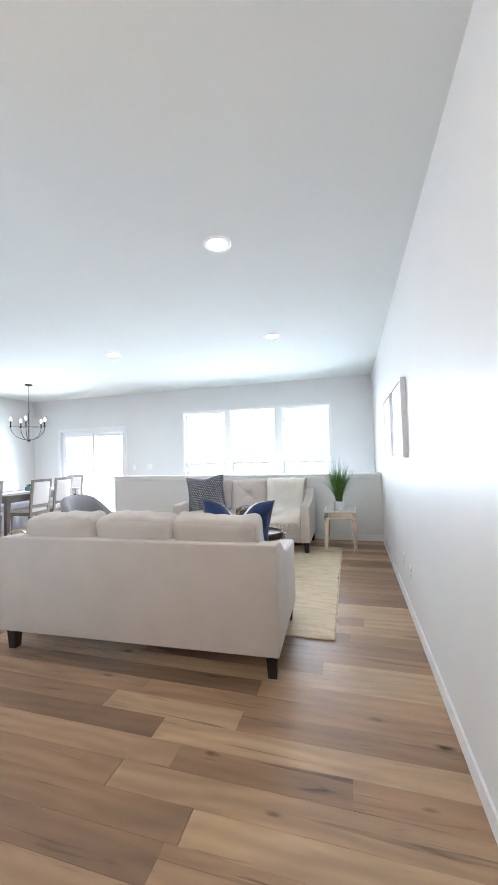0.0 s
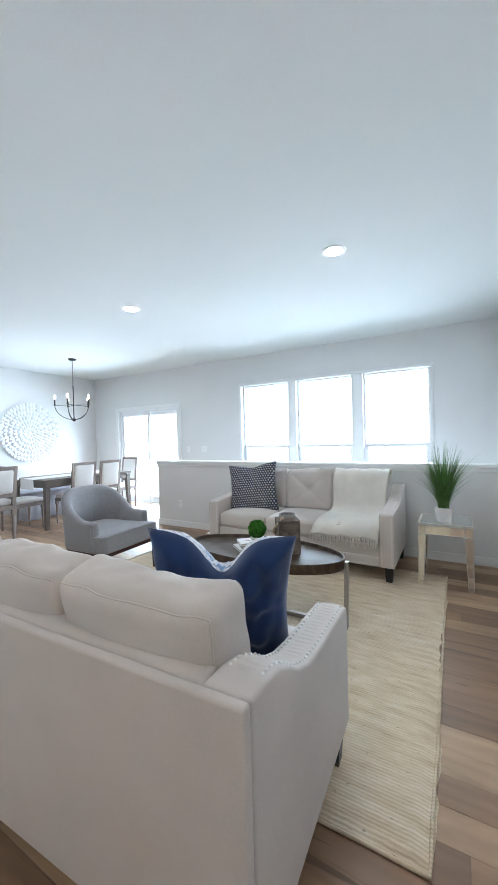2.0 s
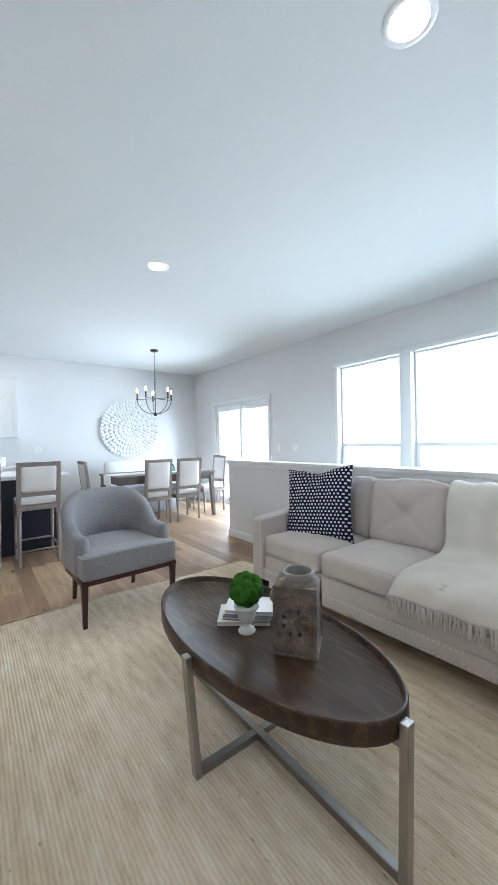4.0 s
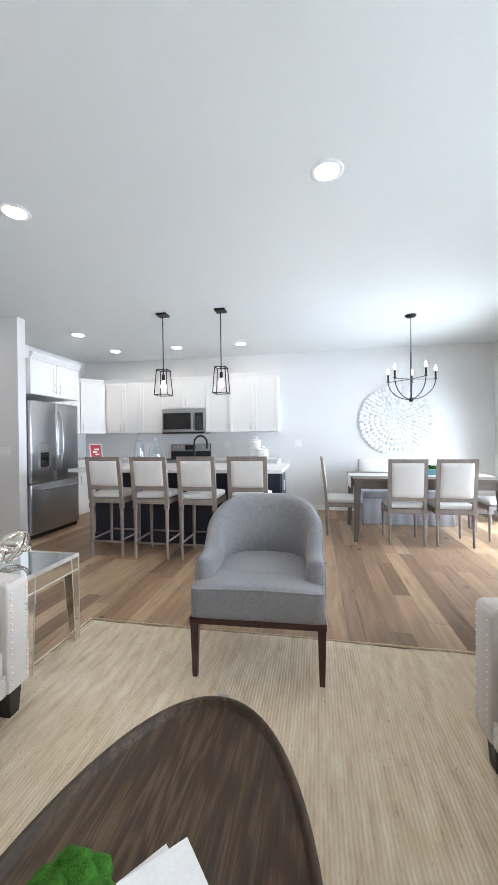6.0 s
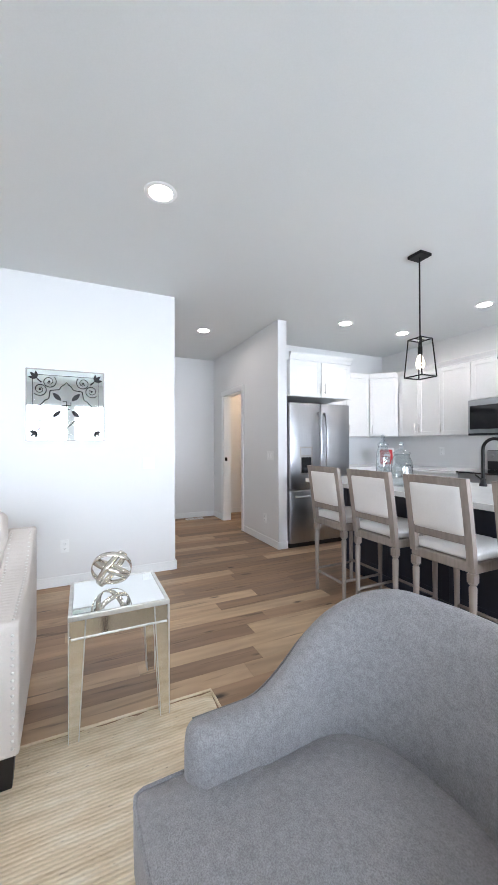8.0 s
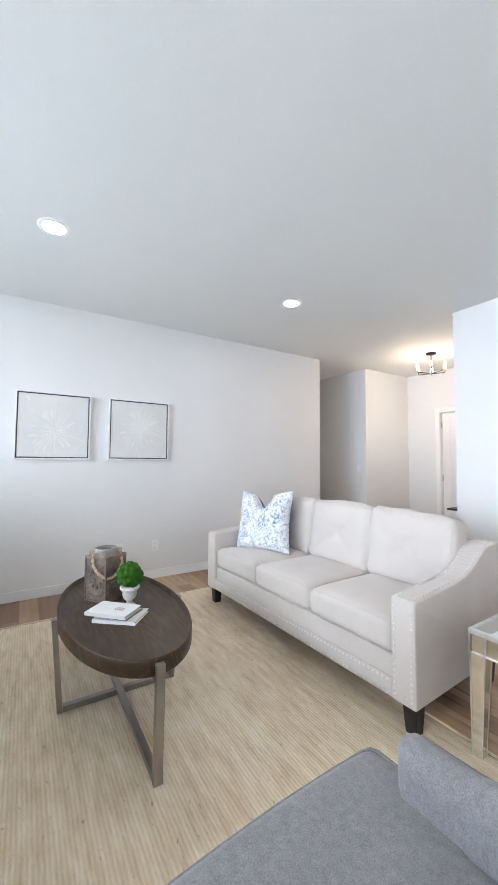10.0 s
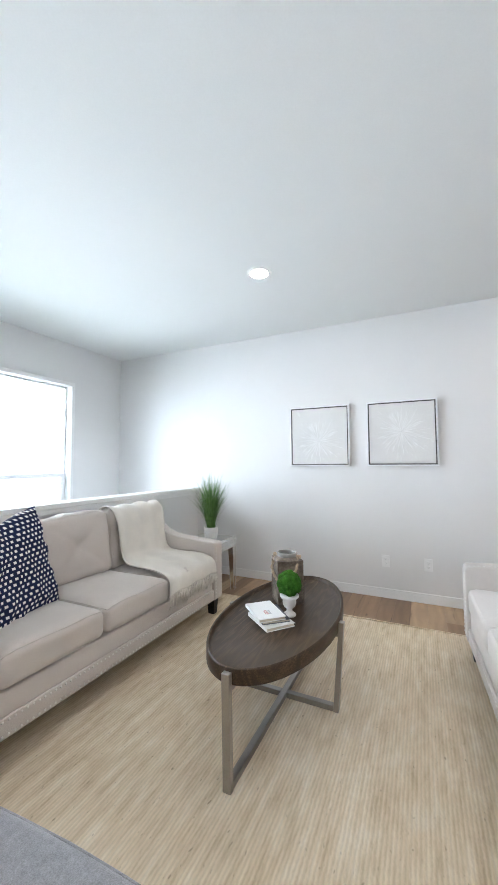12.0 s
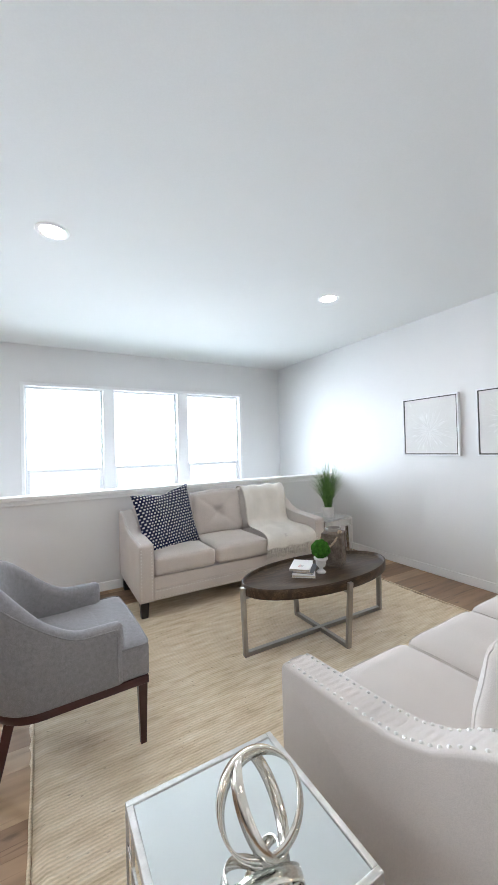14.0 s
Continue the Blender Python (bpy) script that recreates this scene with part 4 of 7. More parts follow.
EASTW, WESTW = 90, -90
plate(pose(EW, 3.665, 0.345, 0, 0, EASTW), "outlet")
plate(pose(EW, 3.297, 0.345, 0, 0, EASTW), "outlet")
plate(pose(EW, 5.50, 0.345, 0, 0, EASTW), "outlet")
plate(pose(-4.10, HALF_Y, 0.345, 0, 0, 180), "outlet")
plate(pose(-1.62, HALF_Y, 0.345, 0, 0, 180), "outlet")
plate(pose(-4.60, 7.12, 1.12, 0, 0, 180), "switch", 2)
plate(pose(-4.99, 7.12, 1.12, 0, 0, 180), "switch")
plate(pose(XW, 4.02, 1.16, 0, 0, WESTW), "switch", 2)
plate(pose(XW, 4.53, 0.33, 0, 0, WESTW), "outlet")
plate(pose(XW, 2.73, 1.14, 0, 0, WESTW), "outlet")
plate(pose(XW, 1.02, 1.14, 0, 0, WESTW), "outlet")
plate(pose(-5.15, 0.60, 1.11, 0, 0, WESTW), "switch", 3)
plate(pose(-5.15, 0.45, 0.31, 0, 0, WESTW), "outlet")
plate(pose(-3.62, 0.93, 1.07), "switch", 2)
plate(pose(-2.89, 0.93, 0.35), "outlet")
plate(pose(0.15, -0.06, 1.15), "switch")


def vent(x, y, rz):
    t = thing("floor_vent", pose(x, y, 0.0, 0, 0, rz), "white metal floor register with slats", "floor vent")
    part("frame", join(box_bm((-0.15, -0.055, 0.0005), (0.15, -0.04, 0.006), 0.001), box_bm((-0.15, 0.04, 0.0005), (0.15, 0.055, 0.006), 0.001),
                       box_bm((-0.15, -0.04, 0.0005), (-0.135, 0.04, 0.006), 0.001), box_bm((0.135, -0.04, 0.0005), (0.15, 0.04, 0.006), 0.001)), M_TRIM, t)
    for k in range(12):
        part("slat", box_bm((-0.132 + k * 0.0225, -0.039, 0.0008), (-0.122 + k * 0.0225, 0.039, 0.004)), M_TRIM, t)


vent(XW + 0.14, 4.20, 90)
vent(-4.75, -1.36, 0)
vent(-3.35, HALF_Y - 0.12, 0)


# ---- rug ----
def rug():
    x0, x1, y0, y1 = -3.62, -0.56, 2.79, 5.33
    bm = bmesh.new()
    nx, ny = 60, 50
    rnd = random.Random(5)
    ex = [rnd.uniform(-0.008, 0.008) for _ in range(ny + 1)]
    ey = [rnd.uniform(-0.007, 0.007) for _ in range(nx + 1)]
    grid = []
    for i in range(nx + 1):
        row = []
        for j in range(ny + 1):
            u, v = i / nx, j / ny
            x, y = x0 + (x1 - x0) * u, y0 + (y1 - y0) * v
            if i in (0, nx):
                x += ex[j] + 0.012 * math.sin(v * 9)
            if j in (0, ny):
                y += ey[i] + 0.010 * math.sin(u * 7 + 1)
            edge = min(i, nx - i, j, ny - j)
            z = 0.011 + 0.0015 * noise.noise((x * 3, y * 3, 0)) + (0.002 if edge == 1 else 0.0)
            row.append(bm.verts.new((x, y, 0.0008 if edge == 0 else z)))
        grid.append(row)
    for i in range(nx):
        for j in range(ny):
            bm.faces.new((grid[i][j], grid[i + 1][j], grid[i + 1][j + 1], grid[i][j + 1])).smooth = True
    t = solo("area_rug", bm, M_RUG, pose(0, 0, 0), "large natural beige flatwoven wool and jute rug", "rug")
    # bound edge, one cord all round
    pts = [(x0 + (x1 - x0) * k / 40, y0) for k in range(40)] + [(x1, y0 + (y1 - y0) * k / 40) for k in range(40)]
    pts += [(x1 - (x1 - x0) * k / 40, y1) for k in range(40)] + [(x0, y1 - (y1 - y0) * k / 40) for k in range(40)]
    cord = tube([(x + 0.006 * noise.noise((x * 5, y * 5, 3)), y + 0.006 * noise.noise((x * 5, y * 5, 9)), 0.006) for x, y in pts], 0.0065, 6, True)
    part("bound_edge", cord, M_RUG, t, "beige cord binding")


rug()


# ---- sofas ----
def nail_strip(path, r=0.0060, step=0.027):
    """Domed tacks along a polyline; each point carries the way it faces."""
    out = bmesh.new()
    total = 0.0
    for (p, nrm), (q, nrm2) in zip(path, path[1:]):
        p, q = Vector(p), Vector(q)
        n = max(1, round((q - p).length / step))
        for k in range(n):
            c = p.lerp(q, (k + 0.5) / n)
            d = Vector(nrm).lerp(Vector(nrm2), (k + 0.5) / n).normalized()
            s = d.orthogonal().normalized()
            u = d.cross(s)
            top = out.verts.new(c + d * r * 0.7)
            ring1 = [out.verts.new(c + (s * math.cos(a) + u * math.sin(a)) * r * 0.75 + d * r * 0.45) for a in [2 * math.pi * i / 8 for i in range(8)]]
            ring = [out.verts.new(c + (s * math.cos(a) + u * math.sin(a)) * r) for a in [2 * math.pi * i / 8 for i in range(8)]]
            for i in range(8):
                out.faces.new((top, ring1[i], ring1[(i + 1) % 8])).smooth = True
                out.faces.new((ring1[i], ring[i], ring[(i + 1) % 8], ring1[(i + 1) % 8])).smooth = True
    return out


def ruched(cx, half, line, fold=0.027, rise=0.0032):
    """A gathered strip along the top of an arm: soft pleats across it, flat at its edges."""
    pts = []
    for (a, b), (c, d) in zip(line, line[1:]):
        n = max(2, round(math.hypot(c - a, d - b) / 0.0045))
        pts += [(a + (c - a) * k / n, b + (d - b) * k / n) for k in range(n)]
    bm = bmesh.new()
    rows = []
    run = 0.0
    for i, (y, z) in enumerate(pts):
        run += math.hypot(y - pts[i - 1][0], z - pts[i - 1][1]) if i else 0.0
        row = []
        for j in range(9):
            u = j / 4 - 1
            lift = rise * (1 - u ** 4) * (0.55 + 0.45 * math.cos(2 * math.pi * run / fold + 0.9 * noise.noise((run * 9, u, cx))))
            row.append(bm.verts.new((cx + half * u, y, z - 0.001 + lift)))
        rows.append(row)
    for p, q in zip(rows, rows[1:]):
        for j in range(8):
            bm.faces.new((p[j], p[j + 1], q[j + 1], q[j])).smooth = True
    return bm


def sofa(m, label, w=2.02):
    """Local: x along the sofa, front at +y, back at y = -0.435."""
    s = thing("sofa", m, label, "sofa", "pair of facing sofas")
    aw, d0, d1 = 0.125, -0.435, 0.435
    inner = w - 2 * aw
    # arm profile, front to back, with the swoop up to the back
    prof = [(d1, 0.145), (d1, 0.598), (d1 - 0.012, 0.618), (0.20, 0.632), (0.06, 0.641), (-0.04, 0.656), (-0.13, 0.690), (-0.20, 0.738), (-0.26, 0.768), (-0.33, 0.781), (d0 + 0.026, 0.784), (d0 + 0.026, 0.145)]
    for sx in (-1, 1):
        cx = sx * (w / 2 - aw / 2)
        a = part("arm", smooth(moved(prism(prof, aw, "x", 0.012, 3), pose(cx, 0, 0))), M_LINEN, s)
        top = [(p, z) for p, z in prof[2:11]]
        part("ruched_top", ruched(cx, aw / 2 - 0.030, [q for q in top if q[0] > -0.36]), M_LINEN, a, "gathered linen strip along the arm")
        for dx in (-1, 1):
            x = cx + dx * (aw / 2 - 0.020)
            path = [((x, d1 + 0.001, 0.165), (0, 1, 0)), ((x, d1 + 0.001, 0.588), (0, 1, 0))]
            n1 = nail_strip(path)
            n2 = nail_strip([((x, p, z + 0.001), (0, 0, 1)) for p, z in top if p > -0.40])
            part("nailhead_trim", join(n1, n2), M_NAIL, a, "row of nickel nailheads")["kind"] = "stuff"
    rail = join(box_bm((-inner / 2 + 0.001, -0.25, 0.145), (inner / 2 - 0.001, d1 - 0.02, 0.335), 0.012, 3),
                box_bm((-inner / 2 + 0.001, d1 - 0.021, 0.147), (inner / 2 - 0.001, d1 - 0.006, 0.236), 0.006))
    rl = part("base_rail", smooth(rail), M_LINEN, s)
    part("nailhead_trim", join(*[nail_strip([((-inner / 2 + 0.01, d1 - 0.0055, z), (0, 1, 0)), ((inner / 2 - 0.01, d1 - 0.0055, z), (0, 1, 0))]) for z in (0.163, 0.222)]), M_NAIL, rl)["kind"] = "stuff"
    part("back_panel", smooth(box_bm((-w / 2, d0 - 0.006, 0.145), (w / 2, d0 + 0.0255, 0.786), 0.011, 3)), M_LINEN, s)
    part("back_frame", smooth(box_bm((-inner / 2 + 0.001, d0 + 0.026, 0.145), (inner / 2 - 0.001, d0 + 0.15, 0.780), 0.022, 3)), M_LINEN, s)
    cw = inner / 3
    rnd = random.Random(int(w * 100) + int(m.translation.y * 10))
    for k in range(3):
        x = -inner / 2 + cw * (k + 0.5)

        def seat_shape(p, u):
            if u.z > 0:
                p.z += 0.012 * (1 - u.x ** 4) * (0.6 + 0.4 * u.y) + 0.005 * noise.noise((p.x * 7 + k * 3, p.y * 6, 0.4))
            return p

        sp, ss = pose(x, d1 - 0.02 - 0.33 + 0.012, 0.412), ((cw - 0.006, 0.66, 0.15), 0.040, 0.016)
        cu = part("seat_cushion", moved(soft(*ss, 15, seat_shape), sp), M_LINEN, s)
        part("sewn_seam", moved(seam(*ss, seat_shape, 2), sp), M_LINEN, cu)

        def back_shape(p, u):
            if u.y > 0.9:
                r2 = p.x ** 2 + (p.z) ** 2
                dd = min(abs(p.x / 0.27 - p.z / 0.22), abs(p.x / 0.27 + p.z / 0.22)) * 0.15
                fade = max(0.0, 1 - max(abs(u.x), abs(u.z)))
                p.y -= 0.040 * math.exp(-r2 / 0.0036) + 0.014 * math.exp(-(dd / 0.016) ** 2) * fade
            if u.z > 0.5:
                p.z += 0.010 * math.sin(u.x * 2.2 + k * 2) + 0.006 * noise.noise((p.x * 9, p.y * 9, k * 3))
            p.y += 0.006 * noise.noise((p.x * 6 + k * 5, 1.3, p.z * 6))
            # small puckers where the cloth is pulled towards the seams
            rim = max(abs(u.x), abs(u.z))
            if rim > 0.6:
                p.y += 0.0035 * (rim - 0.6) / 0.4 * math.sin(26 * (p.x + p.z) + 4 * noise.noise((p.x * 5, k * 2.0, p.z * 5)))
            if u.z > 0.999:
                p.z += 0.004 * math.sin(34 * p.x + 3 * noise.noise((p.x * 8, p.y * 14, k * 1.7)))
            return p

        lean = pose(x, -0.238, 0.695, 10, rnd.uniform(-1, 1), 0)
        bs = ((cw + 0.002, 0.185, 0.455), 0.045, 0.028)
        cu = part("back_cushion", moved(soft(*bs, 25, back_shape), lean), M_LINEN, s)
        part("sewn_seam", moved(seam(*bs, back_shape, 1), lean), M_LINEN, cu)
    for sx in (-1, 1):
        for y in (d0 + 0.07, d1 - 0.065):
            fx = sx * (w / 2 - 0.052)
            bm = box_bm((-0.036, -0.036, 0), (0.036, 0.036, 0.146), 0.003)
            for v in bm.verts:
                k = 0.72 + 0.28 * v.co.z / 0.146
                v.co.x *= k
                v.co.y *= k
            part("foot", moved(bm, pose(fx, y, 0.0)), M_BLACK, s, "tapered black wooden foot")
    return s


sofa(pose(-1.833, 2.628, 0.0, 0, 0, 2.2), "oatmeal linen three-seat sofa with nailhead trim, back to the entry", 1.96)
sofa(pose(-1.925, 5.352, 0.0, 0, 0, 180), "oatmeal linen three-seat sofa with nailhead trim against the half wall", 1.96)


def pillow(name, m, size, thick, front, back, label, chop=0.0):
    """A stuffed square: local x across, z up, front at +y; pointed corners, a dent at the top where it was chopped."""
    n = 40
    bm = bmesh.new()
    h = size / 2
    sides = {}
    for sgn in (1, -1):
        for i in range(n + 1):
            for j in range(n + 1):
                u, v = 2 * i / n - 1, 2 * j / n - 1
                rim = i in (0, n) or j in (0, n)
                key = (i, j, 0 if rim else sgn)
                if key in sides:
                    continue
                pinch = 1 - 0.10 * ((1 - u * u) * v * v + (1 - v * v) * u * u) / 1.0
                x, z = u * h * pinch, v * h * pinch
                y = 0 if rim else sgn * thick / 2 * ((1 - u ** 4) * (1 - v ** 4)) ** 0.55
                y += 0.004 * noise.noise((u * 3, v * 3, sgn * 2))
                if not rim:
                    # creases that run in from the corners and from the dent
                    y += sgn * (0.016 * noise.noise((u * 2 + v * 4, v * 2 - u * 4, 4.1)) + 0.010 * noise.noise((u * 7 - v * 2, v * 3, 2.3)) + 0.016 * (1 - abs(noise.noise((u * 3.2, v * 1.4, 7.7 + sgn)))) ** 4) * min(1, 6 * (1 - max(abs(u), abs(v))))
                if chop and v > -0.3:
                    z -= chop * math.exp(-(u / 0.34) ** 2) * max(0, (v + 0.3) / 1.3) ** 2
                    y *= 1 - 0.55 * math.exp(-(u / 0.25) ** 2) * max(0, v) ** 2
                sides[key] = bm.verts.new((x, y, z))

    def get(i, j, s):
        return sides[(i, j, 0 if i in (0, n) or j in (0, n) else s)]

    for s in (1, -1):
        for i in range(n):
            for j in range(n):
                q = [get(i, j, s), get(i + 1, j, s), get(i + 1, j + 1, s), get(i, j + 1, s)]
                f = bm.faces.new(q if s < 0 else list(reversed(q)))
                f.smooth = True
                f.material_index = 0 if s > 0 else 1
    bmesh.ops.recalc_face_normals(bm, faces=bm.faces[:])
    return solo(name, bm, [front, back], m, label, "pillow")


pillow("throw_pillow", pose(-2.545, 5.315, 0.722, 14, 6, 192), 0.60, 0.18, M_DOTS, M_NAVYCLOTH, "large navy pillow with white woven dashes on the sofa", 0.03)
pillow("throw_pillow", pose(-1.235, 2.735, 0.735, 16, 3, 24), 0.53, 0.18, M_FLORAL, M_NAVYCLOTH, "blue and white floral pillow with navy back on the sofa", 0.14)


def throw():
    """A cream throw over the back cushion, down across the seat and over its front edge, with a knotted fringe."""
    path = [(5.68, 0.76), (5.69, 0.87), (5.65, 0.937), (5.58, 0.950), (5.52, 0.935), (5.475, 0.88), (5.445, 0.78), (5.432, 0.66), (5.41, 0.56), (5.35, 0.523), (5.20, 0.525), (5.08, 0.522), (4.98, 0.512), (4.915, 0.485), (4.898, 0.43), (4.893, 0.385)]
    fine = []
    for (a, b), (c, d) in zip(path, path[1:]):
        for k in range(3):
            fine.append((a + (c - a) * k / 3, b + (d - b) * k / 3))
    fine.append(path[-1])
    for _ in range(3):
        fine = [fine[0]] + [tuple((fine[i - 1][q] + 2 * fine[i][q] + fine[i + 1][q]) / 4 for q in (0, 1)) for i in range(1, len(fine) - 1)] + [fine[-1]]
    nv, nu = len(fine), 34
    bm = bmesh.new()
    rows = []
    ends = []
    for j, (y, z) in enumerate(fine):
        t = j / (nv - 1)
        xl = -1.065 + 0.015 * math.sin(t * 9) - 0.02 * t
        xr = -1.615 - 0.012 * math.sin(t * 6) - 0.085 * max(0, t - 0.5) / 0.5
        row = []
        for i in range(nu + 1):
            u = i / nu
            x = xl + (xr - xl) * u
            fold = 0.010 * math.sin(u * 19 + 2.5 * math.sin(t * 4)) * (0.35 + 0.65 * abs(math.sin(t * 5))) + 0.006 * noise.noise((x * 12, y * 8, z * 8))
            front = 0.0 if t < 0.3 else 1.0
            up = Vector((0, -0.6 * front, 0.8))
            p = Vector((x, y, z)) + up * (fold + 0.006)
            row.append(bm.verts.new(p))
        rows.append(row)
    for j in range(nv - 1):
        for i in range(nu):
            bm.faces.new((rows[j][i], rows[j][i + 1], rows[j + 1][i + 1], rows[j + 1][i])).smooth = True
    ends = [v.co.copy() for v in rows[-1]]
    ob = solo("throw_blanket", bm, M_THROW, pose(0, 0, 0), "cream knitted throw with fringe draped over the sofa", "blanket")
    md = ob.modifiers.new("thickness", "SOLIDIFY")
    md.thickness = 0.006
    rnd = random.Random(3)
    fr = []
    for k in range(0, len(ends)):
        p = ends[k]
        for s in range(2):
            q = p + Vector((rnd.uniform(-0.008, 0.008), -0.003, 0.004))
            ln = rnd.uniform(0.065, 0.095)
            fr.append(tube([q, q + Vector((rnd.uniform(-0.006, 0.006), -0.004, -ln * 0.5)), q + Vector((rnd.uniform(-0.012, 0.012), -0.002, -ln))], [0.0028, 0.0032, 0.0016], 5))
    part("fringe", join(*fr), M_THROW, ob, "knotted cream fringe")


throw()


# ---- armchair ----
def armchair(m):
    """Barrel-backed chair. Local: front at +y, seat front y = 0.36."""
    c = thing("armchair", m, "grey tweed barrel armchair on dark mahogany legs, facing the coffee table", "armchair")
    # seat block, wider in front of the arms
    def seat_shape(p, u):
        if u.z > 0:
            p.z += 0.016 * (1 - u.x ** 2)
        return p
    seat = soft((0.675, 0.30, 0.155), 0.018, 0.006, 13, seat_shape)
    moved(seat, pose(0, 0.212, 0.398))
    inner = moved(soft((0.53, 0.46, 0.155), 0.018, 0.010, 13, seat_shape), pose(0, -0.02, 0.402))
    st = part("seat", seat, M_GREY, c)
    part("seat_back_half", inner, M_GREY, st)
    part("seat_welt", tube([(-0.334, 0.212, 0.470), (-0.334, 0.335, 0.470), (-0.325, 0.353, 0.470), (-0.30, 0.3585, 0.471), (-0.15, 0.360, 0.477), (0, 0.361, 0.480), (0.15, 0.360, 0.477), (0.30, 0.3585, 0.471), (0.325, 0.353, 0.470), (0.334, 0.335, 0.470), (0.334, 0.212, 0.470)], 0.0052, 8), M_GREY, st)
    # barrel: a swept wall whose top rises to the back
    n, hw, th = 56, 0.348, 0.086
    outline = []
    straight = 0.30
    for k in range(n + 1):
        t = k / n
        if t < 0.22:
            y = 0.215 - straight * t / 0.22
            x = -hw
            nx, ny = -1, 0
        elif t > 0.78:
            y = 0.215 - straight * (1 - t) / 0.22
            x = hw
            nx, ny = 1, 0
        else:
            a = math.pi + math.pi * (t - 0.22) / 0.56
            x, y = hw * math.cos(a), 0.215 - straight + 0.235 * math.sin(a)
            nx, ny = math.cos(a), math.sin(a)
        f = max(0.0, min(1.0, (min(t, 1 - t) / 0.5 - 0.20) / 0.66))
        e = f * f * (3 - 2 * f)
        top = 0.595 + 0.268 * e ** 0.9
        rake = 0.04 * e
        outline.append((x, y, nx, ny, top, rake))
    bm = bmesh.new()
    rings = []
    prof = [(0.0, 0.0), (0.0, 0.5), (0.0, 0.86), (0.05, 0.93), (0.20, 0.98), (0.5, 1.0), (0.80, 0.98), (0.95, 0.93), (1.0, 0.86), (1.0, 0.55), (1.0, 0.12)]
    for x, y, nx, ny, top, rake in outline:
        ring = []
        for q, hgt in prof:
            z = 0.325 + (top - 0.325) * hgt
            inw = th * q + (0.012 * math.sin(math.pi * hgt) if q == 1.0 else 0)
            sp = rake * hgt
            ring.append(bm.verts.new((x - nx * inw + nx * sp, y - ny * inw + ny * sp, z)))
        rings.append(ring)
    # rolled arm fronts
    for first in (True, False):
        x, y, nx, ny, top, rake = outline[0 if first else -1]
        for k in range(1, 5):
            turn = k * math.pi / 8
            ring = []
            for q, hgt in prof:
                z = 0.325 + (top - 0.325) * hgt * (1 - 0.10 * (1 - math.cos(turn)))
                inw = th * (0.5 + (q - 0.5) * max(0.30, math.cos(turn)))
                ring.append(bm.verts.new((x - nx * inw, y + 0.030 * math.sin(turn), z)))
            rings.insert(0, ring) if first else rings.append(ring)
    for a, b in zip(rings, rings[1:]):
        for i in range(len(prof) - 1):
            bm.faces.new((a[i], b[i], b[i + 1], a[i + 1])).smooth = True
        bm.faces.new((a[-1], b[-1], b[0], a[0]))
    for r in (rings[0], rings[-1]):
        bm.faces.new(r)
    bmesh.ops.recalc_face_normals(bm, faces=bm.faces[:])
    bmesh.ops.bevel(bm, geom=[e for e in bm.edges if e.calc_face_angle(0) > 1.0], offset=0.008, segments=2, affect="EDGES", profile=0.5)
    b = part("barrel_back", smooth(bm), M_GREY, c)
    part("welt", join(tube([(x - nx * 0.001 + nx * rk * 0.93, y - ny * 0.001 + ny * rk * 0.93, 0.325 + (tp - 0.325) * 0.93) for x, y, nx, ny, tp, rk in outline], 0.0035, 6),
                      *[tube([(sx * (hw + 0.0005), 0.213, 0.34), (sx * (hw + 0.0005), 0.213, 0.55)], 0.0045, 6) for sx in (-1, 1)]), M_GREY, b)
    # dark wood apron that follows the barrel, and legs
    ap = []
    low = [(x, y) for x, y, *_ in outline]
    pts = [(-hw + 0.003, 0.352)] + [(x * 0.985, y + 0.004) for x, y in low] + [(hw - 0.003, 0.352)]
    part("apron", smooth(prism(pts, 0.036, "z", 0.003)), M_MAHOG, c).location.z = 0.308
    for sx in (-1, 1):
        for y, tilt in ((0.325, 0), (-0.20, -1)):
            bm = box_bm((-0.021, -0.021, 0), (0.021, 0.021, 0.292), 0.003)
            for v in bm.verts:
                k = 0.62 + 0.38 * v.co.z / 0.292
                v.co.x *= k
                v.co.y = v.co.y * k + tilt * 0.06 * (1 - v.co.z / 0.292) ** 1.5
            xx = sx * (0.322 if tilt == 0 else 0.24)
            part("leg", moved(bm, pose(xx, y, 0.0)), M_MAHOG, c, "tapered dark mahogany leg")
    return c


armchair(pose(-3.505, 4.010, 0.0, 0, 0, -87.5))


# ---- coffee table ----
CT = (-1.775, 4.047)
CT_TOP = 0.452


